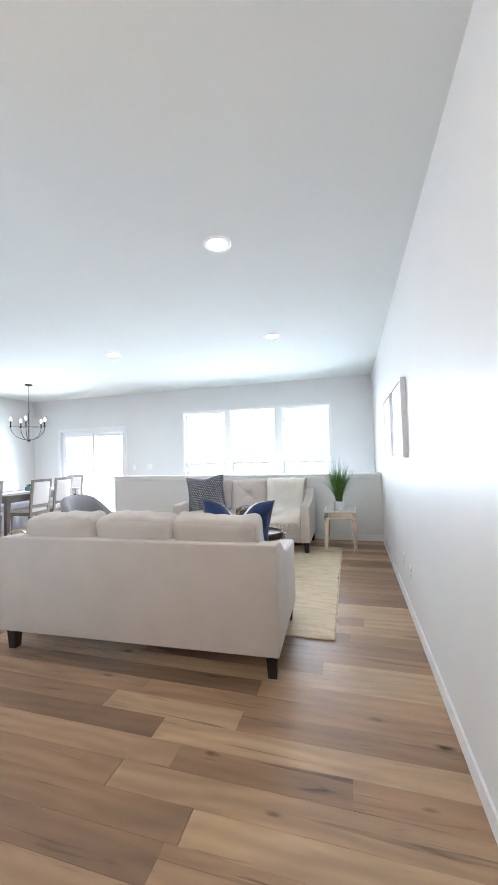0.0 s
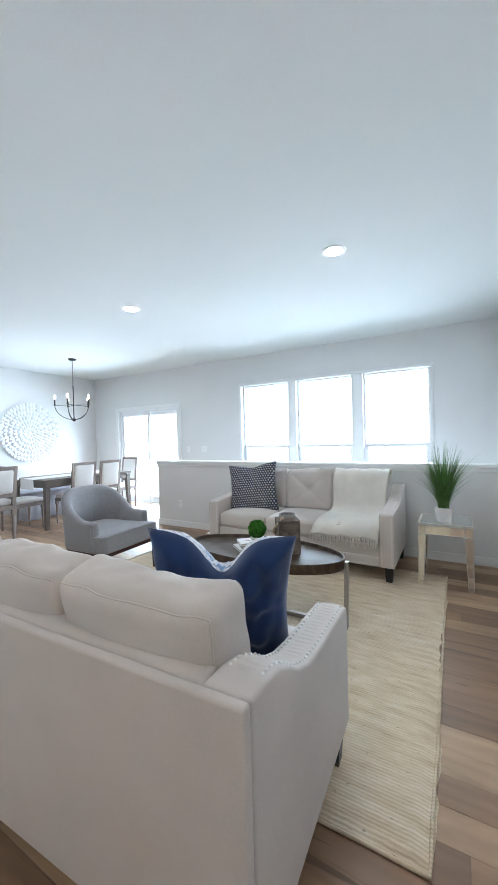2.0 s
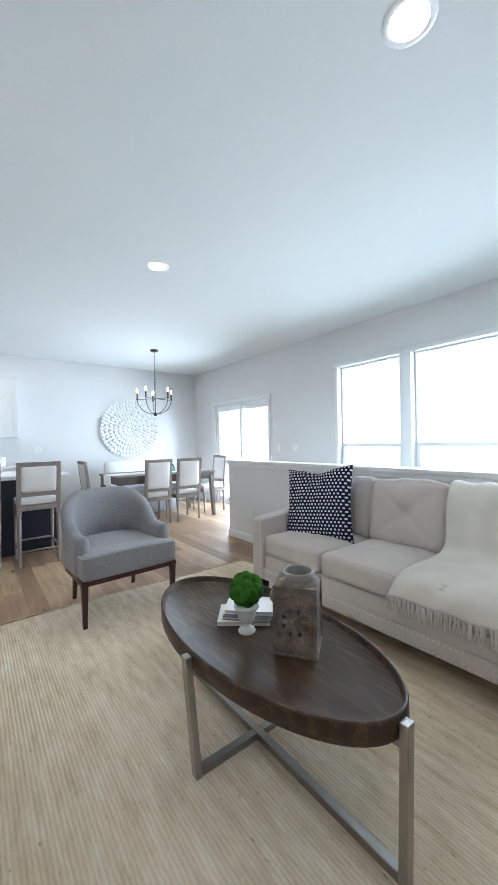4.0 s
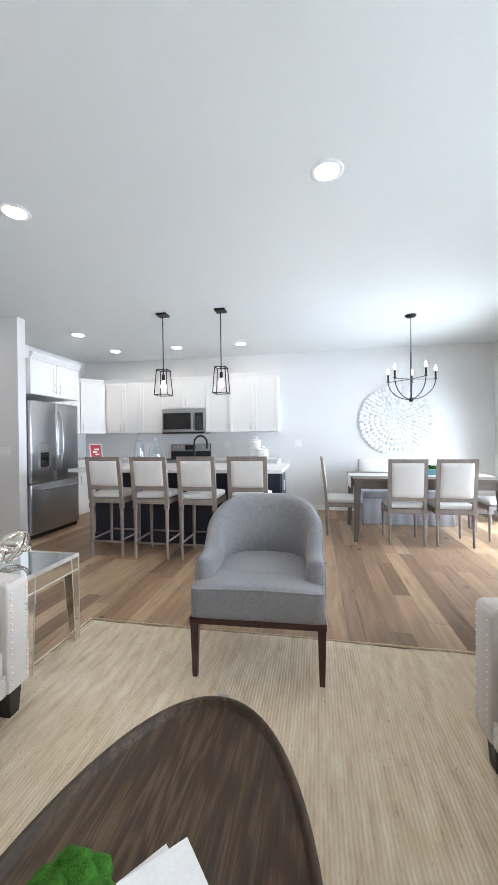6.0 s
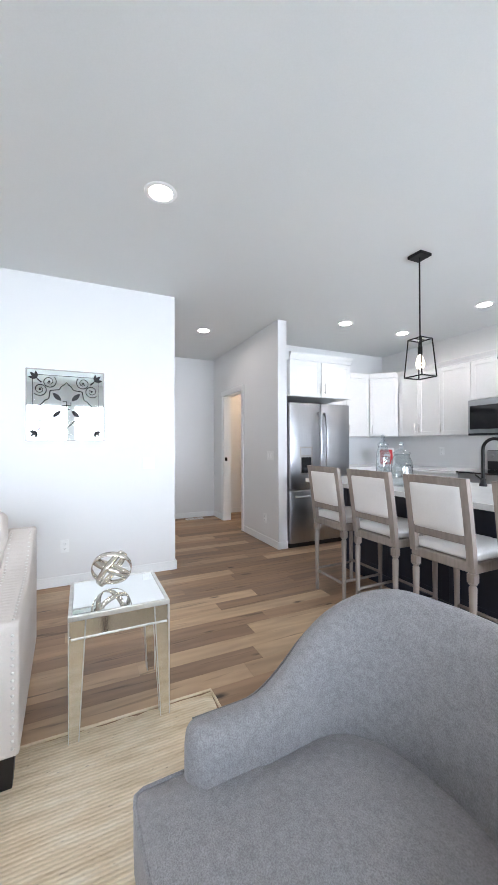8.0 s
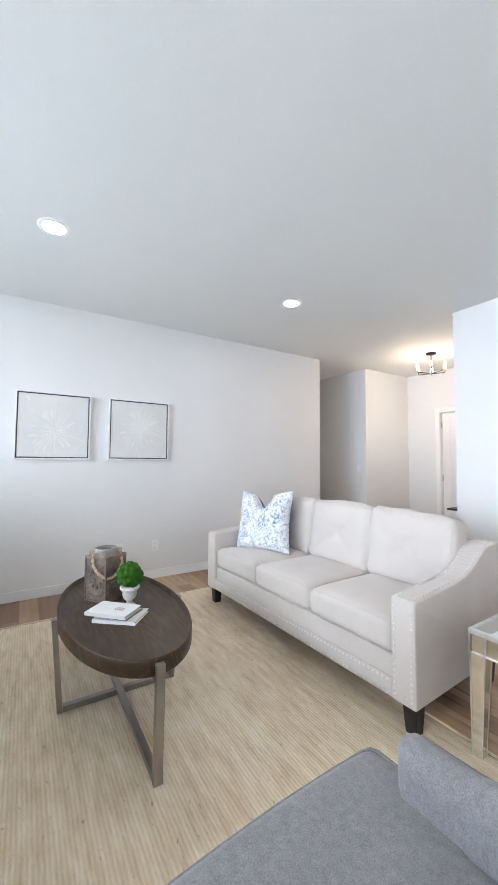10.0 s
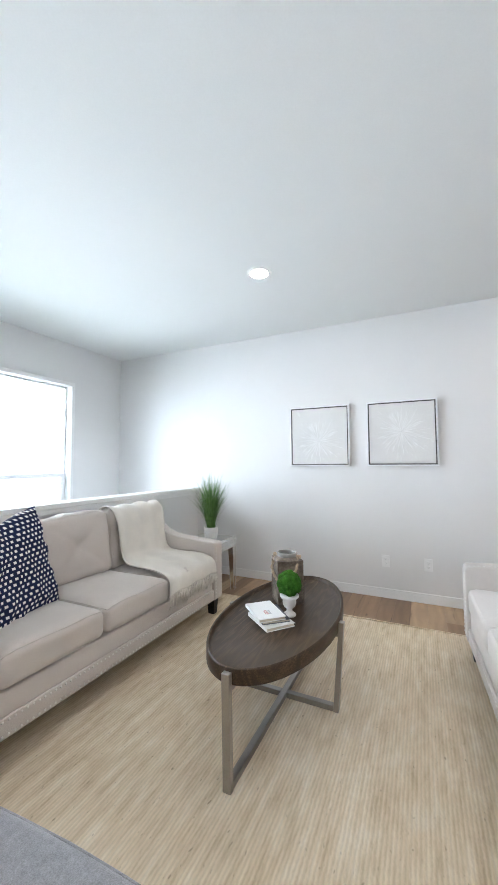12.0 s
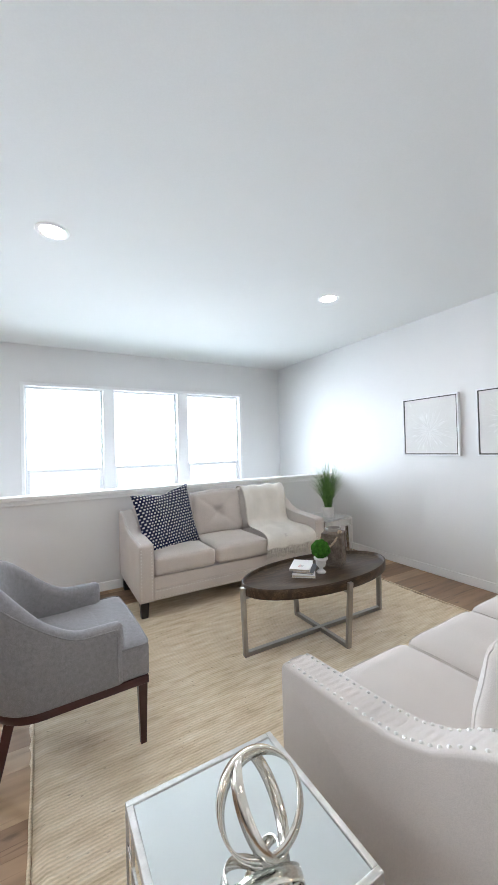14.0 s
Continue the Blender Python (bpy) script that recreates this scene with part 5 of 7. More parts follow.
def coffee_table():
    c = thing("coffee_table", pose(*CT, 0.0), "oval brown wood tray coffee table on a pewter metal frame", "coffee table")
    a, b = 0.638, 0.306
    bm = bmesh.new()
    n = 72
    prof = [(0.0, CT_TOP), (0.5, CT_TOP), (0.955, CT_TOP), (0.962, CT_TOP + 0.004), (0.968, CT_TOP + 0.020), (0.978, CT_TOP + 0.026), (0.992, CT_TOP + 0.026), (1.0, CT_TOP + 0.020), (1.0, CT_TOP - 0.036), (0.99, CT_TOP - 0.042), (0.3, CT_TOP - 0.042)]
    rings = []
    for k, z in prof[1:]:
        inset = (1 - k)
        rings.append([bm.verts.new(((a - inset * a * 0.75 if k > 0.9 else a * k) * math.cos(2 * math.pi * i / n), (b - inset * a * 0.75 if k > 0.9 else b * k) * math.sin(2 * math.pi * i / n), z)) for i in range(n)])
    top = bm.verts.new((0, 0, CT_TOP))
    for i in range(n):
        bm.faces.new((top, rings[0][i], rings[0][(i + 1) % n]))
    for r, q in zip(rings, rings[1:]):
        for i in range(n):
            f = bm.faces.new((r[i], q[i], q[(i + 1) % n], r[(i + 1) % n]))
            f.smooth = True
    bm.faces.new(rings[-1])
    bmesh.ops.recalc_face_normals(bm, faces=bm.faces[:])
    part("tray_top", bm, M_WENGE, c)
    for nm, dx, dy in (("leg", -1, 0), ("leg", 1, 0), ("leg", 0, -1), ("leg", 0, 1)):
        r = a if dx else b
        lx, ly = dx * (r + 0.014), dy * (r + 0.014)
        w = 0.018
        bm = box_bm((-0.013 if dx else -w, -w if dx else -0.013, 0.006), (0.013 if dx else w, w if dx else 0.013, CT_TOP + 0.012), 0.003)
        # legs lean in towards the feet
        for v in bm.verts:
            lean = (0.012 if dx else 0.036) * (1 - v.co.z / CT_TOP)
            v.co.x -= dx * lean
            v.co.y -= dy * lean
        leg = part(nm, moved(bm, pose(lx, ly, 0)), M_PEWTER, c)
        lx, ly = lx - dx * 0.012, ly - dy * 0.036
        part("bracket", moved(box_bm((-0.05 if dx else -w * 0.9, -w * 0.9 if dx else -0.05, 0.0), (0.05 if dx else w * 0.9, w * 0.9 if dx else 0.05, 0.018), 0.002), pose(dx * (r - 0.045), dy * (r - 0.045), CT_TOP - 0.062)), M_PEWTER, leg)
        part("glide", moved(lathe([(0.011, 0), (0.011, 0.012)], 12), pose(lx, ly, 0.0)), M_BLACK, leg)
    part("stretcher", box_bm((-a + 0.012, -0.016, 0.010), (a - 0.012, 0.016, 0.040), 0.003), M_PEWTER, c)
    part("stretcher", join(box_bm((-0.016, -b + 0.036, 0.0105), (0.016, -0.017, 0.0395), 0.003), box_bm((-0.016, 0.017, 0.0105), (0.016, b - 0.036, 0.0395), 0.003)), M_PEWTER, c)


coffee_table()


def lantern():
    L = thing("lantern", pose(-1.5745, 4.095, CT_TOP, 0, 0, 35), "carved weathered wood lantern with rope handle on the coffee table", "lantern")
    h = 0.080
    part("base_plate", box_bm((-h, -h, 0.0), (h, h, 0.0118), 0.003), M_LANTERN, L)
    cuts = [(0.044 * math.cos(q * math.pi / 4 + math.pi / 8), 0.124 + 0.044 * math.sin(q * math.pi / 4 + math.pi / 8)) for q in range(8)] + [(0.0, 0.124)]
    for k in range(4):
        side = h - 0.006 if k % 2 else h - 0.012
        part("body_wall", moved(wall_bm("y", h - 0.012, h - 0.006, -side, side, 0.012, 0.2355, [(round(u - 0.0045, 3), round(u + 0.0045, 3), round(z - 0.0075, 3), round(z + 0.0075, 3)) for u, z in cuts]), pose(0, 0, 0, 0, 0, 90 * k)), M_LANTERN, L)
    for sx in (-1, 1):
        for sy in (-1, 1):
            part("corner_post", moved(box_bm((-0.0045, -0.0045, 0.012), (0.0045, 0.0045, 0.2355), 0.002), pose(sx * (h - 0.0045), sy * (h - 0.0045), 0)), M_LANTERN, L)
    part("top_plate", join(*[moved(box_bm((-h, 0.046, 0.236), (0.046, h, 0.252), 0.002), pose(0, 0, 0, 0, 0, 90 * k)) for k in range(4)]), M_LANTERN, L)
    part("neck_ring", lathe([(0.050, 0.234), (0.050, 0.284), (0.052, 0.289), (0.060, 0.289), (0.062, 0.285), (0.062, 0.258), (0.060, 0.253)], 40, False), M_ZINC, L, "round zinc neck ring")
    part("shoulder", lathe([(0.080, 0.2525), (0.072, 0.262), (0.063, 0.268)], 40, False), M_LANTERN, L)
    for k in range(4):
        mm = pose(0, 0, 0, 0, 0, 90 * k)
        panel = []
        # a wavy raised border line, curled at its corners
        for inset, rr in ((0.0, 0.0016), (0.006, 0.0012)):
            x0, z0, z1 = 0.058 - inset, 0.034 + inset, 0.212 - inset
            line = []
            for q in range(48):
                a = q / 48 * 4
                e, f = int(a), a - int(a)
                wob = 0.006 * math.cos(2 * math.pi * f) if e in (0, 2) else 0.0
                line.append(((-x0 + 2 * x0 * f, h - 0.0058, z0 + wob), (x0, h - 0.0058, z0 + 0.006 + (z1 - z0 - 0.012) * f), (x0 - 2 * x0 * f, h - 0.0058, z1 - wob), (-x0, h - 0.0058, z1 - 0.006 - (z1 - z0 - 0.012) * f))[e])
            panel.append(tube(line, rr, 6, True))
        for cx in (-0.044, 0.044):
            for cz in (0.05, 0.196):
                panel.append(tube([(cx + 0.008 * (1 - w / 16) * math.cos(w * 0.6), h - 0.0056, cz + 0.008 * (1 - w / 16) * math.sin(w * 0.6)) for w in range(14)], 0.0013, 6))
        # low petals round a pierced centre
        for a in range(8):
            an = a * math.pi / 4
            p = soft((0.020, 0.005, 0.036), 0.0024, 0, 3)
            panel.append(moved(p, Matrix.Translation((0, h - 0.0062, 0.124)) @ Matrix.Rotation(an, 4, "Y") @ Matrix.Translation((0, 0, 0.036))))
        part("carved_panel", moved(join(*panel), mm), M_LANTERN, L)
    rope = [[], []]
    for k in range(61):
        t = k / 60
        an = radians(55 + 180 * t)
        rad = 0.056 + 0.034 * min(1.0, 5 * t, 5 * (1 - t)) + 0.012 * math.sin(math.pi * t)
        hub = Vector((rad * math.cos(an), rad * math.sin(an), 0.272 - 0.135 * math.sin(math.pi * t) ** 1.4))
        out_way = Vector((math.cos(an), math.sin(an), 0))
        for q in (0, 1):
            tw = k * 0.75 + q * math.pi
            rope[q].append(hub + (out_way * math.cos(tw) + Vector((0, 0, 1)) * math.sin(tw)) * 0.0042)
    knots = [moved(soft((0.026, 0.022, 0.024), 0.010, 0, 4), pose(0.078 * math.cos(radians(an)), 0.078 * math.sin(radians(an)), 0.268, 0, 0, an)) for an in (55, 235)]
    part("rope_handle", join(tube(rope[0], 0.0058, 7), tube(rope[1], 0.0058, 7), *knots), M_ROPE, L, "twisted jute rope handle")


lantern()


def topiary():
    t = thing("topiary", pose(-1.785, 4.008, CT_TOP), "round green moss ball in a white urn on the coffee table", "topiary")
    part("urn", lathe([(0.034, 0), (0.036, 0.006), (0.030, 0.014), (0.017, 0.022), (0.015, 0.034), (0.020, 0.042), (0.031, 0.050), (0.037, 0.066), (0.038, 0.088), (0.046, 0.096), (0.052, 0.102), (0.052, 0.112), (0.045, 0.114)], 32), M_CHALK, t, "chalky white pedestal urn")
    rnd = random.Random(8)
    bits = []
    ga = math.pi * (3 - math.sqrt(5))
    N = 30
    core = bmesh.new()
    bmesh.ops.create_icosphere(core, subdivisions=3, radius=0.060)
    bits.append(smooth(moved(core, pose(0, 0, 0.173))))
    for k in range(N):
        z = 1 - 2 * (k + 0.5) / N
        r = math.sqrt(1 - z * z)
        d = Vector((r * math.cos(ga * k), r * math.sin(ga * k), z))
        b = bmesh.new()
        bmesh.ops.create_icosphere(b, subdivisions=2, radius=rnd.uniform(0.025, 0.031))
        for v in b.verts:
            v.co *= 1 + 0.22 * noise.noise(v.co * 150 + d * 9)
        bits.append(smooth(moved(b, Matrix.Translation(Vector((0, 0, 0.173)) + d * rnd.uniform(0.040, 0.047)))))
    part("moss_ball", join(*bits), M_MOSS, t)


topiary()


def book(m, w, d, h, label, cover_mat):
    """Local: spine at -x end of the long side, cover lies flat."""
    b = thing("book", m, label, "book", "stack of books")
    cover = join(box_bm((-w / 2, -d / 2, 0), (w / 2, d / 2, 0.0025), 0.0008), box_bm((-w / 2, -d / 2, h - 0.0025), (w / 2, d / 2, h), 0.0008), box_bm((-w / 2, d / 2 - 0.0025, 0.0025), (w / 2, d / 2, h - 0.0025)))
    part("cover", cover, cover_mat, b)
    part("pages", box_bm((-w / 2 + 0.005, -d / 2 + 0.005, 0.0027), (w / 2 - 0.005, d / 2 - 0.003, h - 0.0027)), M_PAGES, b)
    return b


book(pose(-1.893, 4.075, CT_TOP, 0, 0, 50.5), 0.222, 0.165, 0.018, "white paperback book at the bottom of the stack", M_PAPER)
book(pose(-1.872, 4.088, CT_TOP + 0.0182, 0, 0, 41), 0.205, 0.150, 0.014, "slate-grey book in the middle of the stack", M_SLATE)
bk = book(pose(-1.886, 4.112, CT_TOP + 0.0324, 0, 0, 44), 0.225, 0.148, 0.017, "white book with small red and grey print on the stack", M_PAPER)
pr = random.Random(4)
for nm, mt, y0, rows_n in (("title_print", M_REDINK, 0.012, 3), ("subtitle_print", M_GREYINK, -0.006, 3)):
    bars = []
    for k in range(rows_n):
        x = -0.028
        while x < 0.014:
            wl = pr.uniform(0.007, 0.014)
            bars.append(box_bm((x, y0 - 0.006 * k, 0.01705), (x + wl, y0 - 0.006 * k + 0.0038, 0.0173)))
            x += wl + 0.0022
    part(nm, moved(join(*bars), pose(-0.03, 0.0, 0)), mt, bk, "short bars of red print" if mt is M_REDINK else "short bars of grey print")


# ---- mirrored side tables ----
def side_table(m, label):
    t = thing("side_table", m, label, "side table", "mirrored side tables")
    s, H = 0.210, 0.535
    part("top_frame", join(*[moved(box_bm((-s, s - 0.016, H - 0.022), (s - 0.016, s, H), 0.002), pose(0, 0, 0, 0, 0, 90 * k)) for k in range(4)]), M_SILVER, t)
    part("top_mirror", box_bm((-s + 0.0165, -s + 0.0165, H - 0.018), (s - 0.0165, s - 0.0165, H - 0.003), 0.002), M_MIRROR, t, "clear mirrored top panel")
    for k in range(4):
        r = pose(0, 0, 0, 0, 0, 90 * k)
        a = part("apron", moved(box_bm((-s + 0.012, s - 0.012, H - 0.092), (s - 0.012, s - 0.004, H - 0.024)), r), M_ANTIQUE, t)
        part("apron_edge", moved(join(box_bm((-s + 0.012, s - 0.010, H - 0.102), (s - 0.012, s - 0.001, H - 0.0925), 0.002)), r), M_SILVER, a)
        # tapered leg: mirrored core, silver edges
        def taper(bm):
            for v in bm.verts:
                q = (H - 0.024 - v.co.z) / (H - 0.024)
                v.co.x = (s - 0.003) - ((s - 0.003) - v.co.x) * (1 - 0.42 * q)
                v.co.y = (s - 0.003) - ((s - 0.003) - v.co.y) * (1 - 0.42 * q)
            return bm
        w = 0.068
        leg = part("leg", moved(taper(box_bm((s - w, s - w, 0.0), (s - 0.003, s - 0.003, H - 0.0925))), r), M_ANTIQUE, t)
        e = 0.006
        edges = [taper(box_bm((x - e / 2, y - e / 2, 0.0), (x + e / 2, y + e / 2, H - 0.024), 0.001)) for x, y in ((s - w, s - w), (s - 0.003, s - w), (s - w, s - 0.003), (s - 0.003, s - 0.003))]
        part("leg_edge", moved(join(*edges), r), M_SILVER, leg)
    return t


side_table(pose(-3.187, 2.66, 0.0), "mirrored side table with silver edges beside the sofa arm")
side_table(pose(-0.565, 5.300, 0.0), "mirrored side table with silver edges by the half wall")


def orb(m):
    o = thing("ring_sculpture", m, "champagne metal orb of interlocked rings on the mirrored table", "sculpture")
    R = 0.094
    for k, (rx, rz) in enumerate(((64, -12), (58, 58), (30, -75))):
        rot = pose(0, 0, R + 0.004, rx, 0, rz)
        pts = [(R * math.cos(a), R * math.sin(a), 0) for a in [2 * math.pi * i / 48 for i in range(48)]]
        bm = bmesh.new()
        rr = []
        for x, y, _ in pts:
            ux, uy = x / R, y / R
            rr.append([bm.verts.new((x - ux * 0.003, y - uy * 0.003, -0.0135)), bm.verts.new((x, y, -0.0145)), bm.verts.new((x + ux * 0.001, y + uy * 0.001, 0)), bm.verts.new((x, y, 0.0145)), bm.verts.new((x - ux * 0.003, y - uy * 0.003, 0.0135))])
        for i in range(48):
            a, b = rr[i], rr[(i + 1) % 48]
            for j in range(5):
                bm.faces.new((a[j], b[j], b[(j + 1) % 5], a[(j + 1) % 5])).smooth = True
        bmesh.ops.recalc_face_normals(bm, faces=bm.faces[:])
        part("ring", moved(bm, rot @ Matrix.Scale(1.0 - 0.012 * k, 4)), M_CHROME, o)


orb(pose(-3.165, 2.615, 0.534))


def grass_plant(m):
    p = thing("potted_grass", m, "green ornamental grass in a white round pot on the side table", "potted plant")
    part("pot", lathe([(0.060, 0), (0.064, 0.004), (0.071, 0.115), (0.071, 0.12), (0.064, 0.12), (0.063, 0.090), (0.01, 0.088)], 32), M_CHALK, p, "white ceramic pot")
    rnd = random.Random(12)
    bm = bmesh.new()
    for k in range(420):
        a = rnd.uniform(0, 2 * math.pi)
        r0 = rnd.uniform(0, 0.042)
        L = rnd.uniform(0.34, 0.56) if k % 6 else rnd.uniform(0.54, 0.68)
        out = rnd.uniform(0.03, 0.25) * (1.35 if k % 5 == 0 else 1.0)
        w = rnd.uniform(0.0022, 0.0042)
        a2 = a + rnd.uniform(-0.6, 0.6)
        side = Vector((-math.sin(a2 + rnd.uniform(-1, 1)), math.cos(a2), 0)) * w
        base = Vector((r0 * math.cos(a), r0 * math.sin(a), 0.08))
        prev = None
        for q in range(6):
            t = q / 5
            c = base + Vector((math.cos(a2) * out * t ** 1.8, math.sin(a2) * out * t ** 1.8, L * (t - 0.10 * t * t * (out / 0.15))))
            ww = side * (1 - t ** 2 * 0.92)
            cur = (bm.verts.new(c - ww), bm.verts.new(c + ww))
            if prev:
                bm.faces.new((prev[0], prev[1], cur[1], cur[0])).smooth = True
            prev = cur
    g = part("grass_blades", bm, M_GRASS, p)
    g["kind"] = "stuff"


grass_plant(pose(-0.575, 5.26, 0.532))


# ---- wall art ----
def canvas_art(y0, y1, z0, z1, cx, cz, name):
    a = thing("framed_canvas", pose(EW, 0, 0), "pale canvas with white burst strokes in a thin frame", "wall art", "pair of burst canvases")
    w = 0.013
    part("frame", join(box_bm((-0.040, y0, z0), (-0.001, y0 + w, z1), 0.0015), box_bm((-0.040, y1 - w, z0), (-0.001, y1, z1), 0.0015),
                       box_bm((-0.040, y0 + w, z0), (-0.001, y1 - w, z0 + w), 0.0015), box_bm((-0.040, y0 + w, z1 - w), (-0.001, y1 - w, z1), 0.0015)), M_VINYL, a, "thin white floater frame")
    g = w + 0.001
    # solid charcoal strips stand in for the shaded gap between frame and canvas
    part("liner", join(box_bm((-0.036, y0 + g, z0 + g), (-0.004, y0 + g + 0.009, z1 - g)), box_bm((-0.036, y1 - g - 0.009, z0 + g), (-0.004, y1 - g, z1 - g)),
                       box_bm((-0.036, y0 + g + 0.009, z0 + g), (-0.004, y1 - g - 0.009, z0 + g + 0.009)), box_bm((-0.036, y0 + g + 0.009, z1 - g - 0.009), (-0.004, y1 - g - 0.009, z1 - g))), M_DKLINE, a, "charcoal strip standing in for the shadow gap")
    k = g + 0.010
    part("canvas", box_bm((-0.034, y0 + k, z0 + k), (-0.003, y1 - k, z1 - k), 0.002), canvas_burst(name, cx, cz), a)


canvas_art(3.975, 4.603, 1.256, 1.884, 4.29, 1.52, "burst_canvas_left")
canvas_art(3.180, 3.806, 1.256, 1.884, 3.49, 1.585, "burst_canvas_right")


def scroll_art():
    """Mirror glass panel with black metal scrollwork in front of it."""
    cx, cz, h = -2.905, 1.600, 0.306
    a = thing("mirrored_scroll_art", pose(cx, 0.931, cz), "square mirror overlaid with black metal scrollwork, reflecting the windows", "wall art")
    part("mirror", box_bm((-h, 0.0, -h), (h, 0.012, h), 0.002), M_MIRROR, a)
    part("frame", join(*[moved(box_bm((-h - 0.004, 0.0, h), (h + 0.004, 0.020, h + 0.007), 0.001), pose(0, 0, 0, 0, 90 * k, 0)) for k in range(4)]), M_PEWTER, a)
    y = 0.017
    g = h - 0.045
    part("border", join(*[moved(box_bm((-g, 0.0125, g - 0.002), (g, 0.0155, g + 0.002)), pose(0, 0, 0, 0, 90 * k, 0)) for k in range(4)]), M_IRON, a)
    out = []
    for k in range(4):
        rot = pose(0, 0, 0, 0, 90 * k, 0)
        # one side of the stepped, ogee-tipped frame in the middle
        out.append(moved(tube([(-0.128, y, 0.128), (-0.060, y, 0.138), (-0.048, y, 0.150), (-0.042, y, 0.166), (-0.018, y, 0.184), (0, y, 0.205), (0.018, y, 0.184), (0.042, y, 0.166), (0.048, y, 0.150), (0.060, y, 0.138), (0.128, y, 0.128)], 0.0042, 5), rot))
        # two volutes either side of the corner, with a dot in each eye
        for cx2, cz2, sg in ((0.135, 0.205, 1), (0.205, 0.135, -1)):
            sp = []
            for i in range(34):
                t = i / 33
                rr = 0.058 * (1 - 0.72 * t)
                an = math.pi / 4 + sg * (0.5 * math.pi + t * 3.1 * math.pi)
                sp.append((cx2 + rr * math.cos(an), y, cz2 + rr * math.sin(an)))
            out.append(moved(tube(sp, [0.0036 * (1 - 0.4 * i / 33) for i in range(34)], 5), rot))
            out.append(moved(soft((0.016, 0.005, 0.016), 0.0024, 0, 3), rot @ Matrix.Translation((cx2, y, cz2))))
        # fleur at the corner: three leaves and a bud on a short stem
        out.append(moved(tube([(0.195, y, 0.195), (0.225, y, 0.225)], 0.006, 5), rot))
        for an, ln in ((45, 0.075), (5, 0.066), (85, 0.066)):
            lf = soft((0.026, 0.005, ln), 0.0024, 0, 5)
            for v in lf.verts:
                v.co.x *= max(0.06, 1 - (v.co.z / (ln / 2)) ** 2)
            out.append(moved(lf, rot @ Matrix.Translation((0.232, y, 0.232)) @ Matrix.Rotation(radians(90 - an), 4, "Y") @ Matrix.Translation((0, 0, ln * 0.42))))
        # veined leaf inside the frame
        lf = soft((0.040, 0.004, 0.095), 0.0019, 0, 5)
        for v in lf.verts:
            v.co.x *= max(0.06, 1 - (v.co.z / 0.0475) ** 2)
        out.append(moved(lf, rot @ Matrix.Translation((0.075, y, 0.075)) @ Matrix.Rotation(radians(45), 4, "Y")))
        out.append(moved(tube([(0, y, 0), (0, y, 0.035), (0.03, y, 0.035)], 0.003, 5), rot))
    part("scrollwork", join(*out), M_IRON, a, "black metal scrolls and leaves")


scroll_art()


def shell_disc():
    d = thing("shell_disc", pose(XW, 5.625, 1.53, 0, 90, 0), "large round white layered shell medallion on the wall", "wall art")
    part("backing", lathe([(0.03, 0.001), (0.52, 0.001), (0.52, 0.010), (0.03, 0.012)], 64), M_CAPIZ, d)
    rnd = random.Random(2)
    for ring, (r, n, size) in enumerate(((0.05, 8, 0.07), (0.125, 16, 0.078), (0.205, 24, 0.085), (0.29, 32, 0.088), (0.375, 40, 0.09), (0.46, 46, 0.095), (0.535, 52, 0.10))):
        petals = []
        for k in range(n):
            bm = bmesh.new()
            m = 8
            top = bm.verts.new((0, 0, 0.010))
            rim = [bm.verts.new((size * 0.33 * math.sin(2 * math.pi * i / m) * (1 - 0.25 * math.cos(2 * math.pi * i / m)), size * 0.58 * math.cos(2 * math.pi * i / m), 0)) for i in range(m)]
            low = [bm.verts.new((v.co.x, v.co.y, -0.006)) for v in rim]
            for i in range(m):
                bm.faces.new((top, rim[i], rim[(i + 1) % m]))
                bm.faces.new((rim[i], low[i], low[(i + 1) % m], rim[(i + 1) % m]))
            bmesh.ops.recalc_face_normals(bm, faces=bm.faces[:])
            an = 2 * math.pi * (k + 0.5 * (ring % 2)) / n
            tilt = (0.55 if k % 2 else 0.25) + rnd.uniform(-0.1, 0.1)
            petals.append(moved(bm, Matrix.Rotation(an, 4, "Z") @ Matrix.Translation((0, r, 0.024 + 0.004 * (6 - ring))) @ Matrix.Rotation(tilt, 4, "X") @ Matrix.Rotation(rnd.uniform(-0.3, 0.3), 4, "Y")))
        part("petal_ring", join(*petals), M_CAPIZ, d, "ring of white shell petals")


shell_disc()


# ---- kitchen ----
def handle_bm(L=0.13):
    return join(tube([(0, 0.028, -L / 2), (0, 0.028, L / 2)], 0.005, 8), tube([(0, 0.0, -L / 2 + 0.02), (0, 0.028, -L / 2 + 0.02)], 0.004, 6), tube([(0, 0.0, L / 2 - 0.02), (0, 0.028, L / 2 - 0.02)], 0.004, 6))


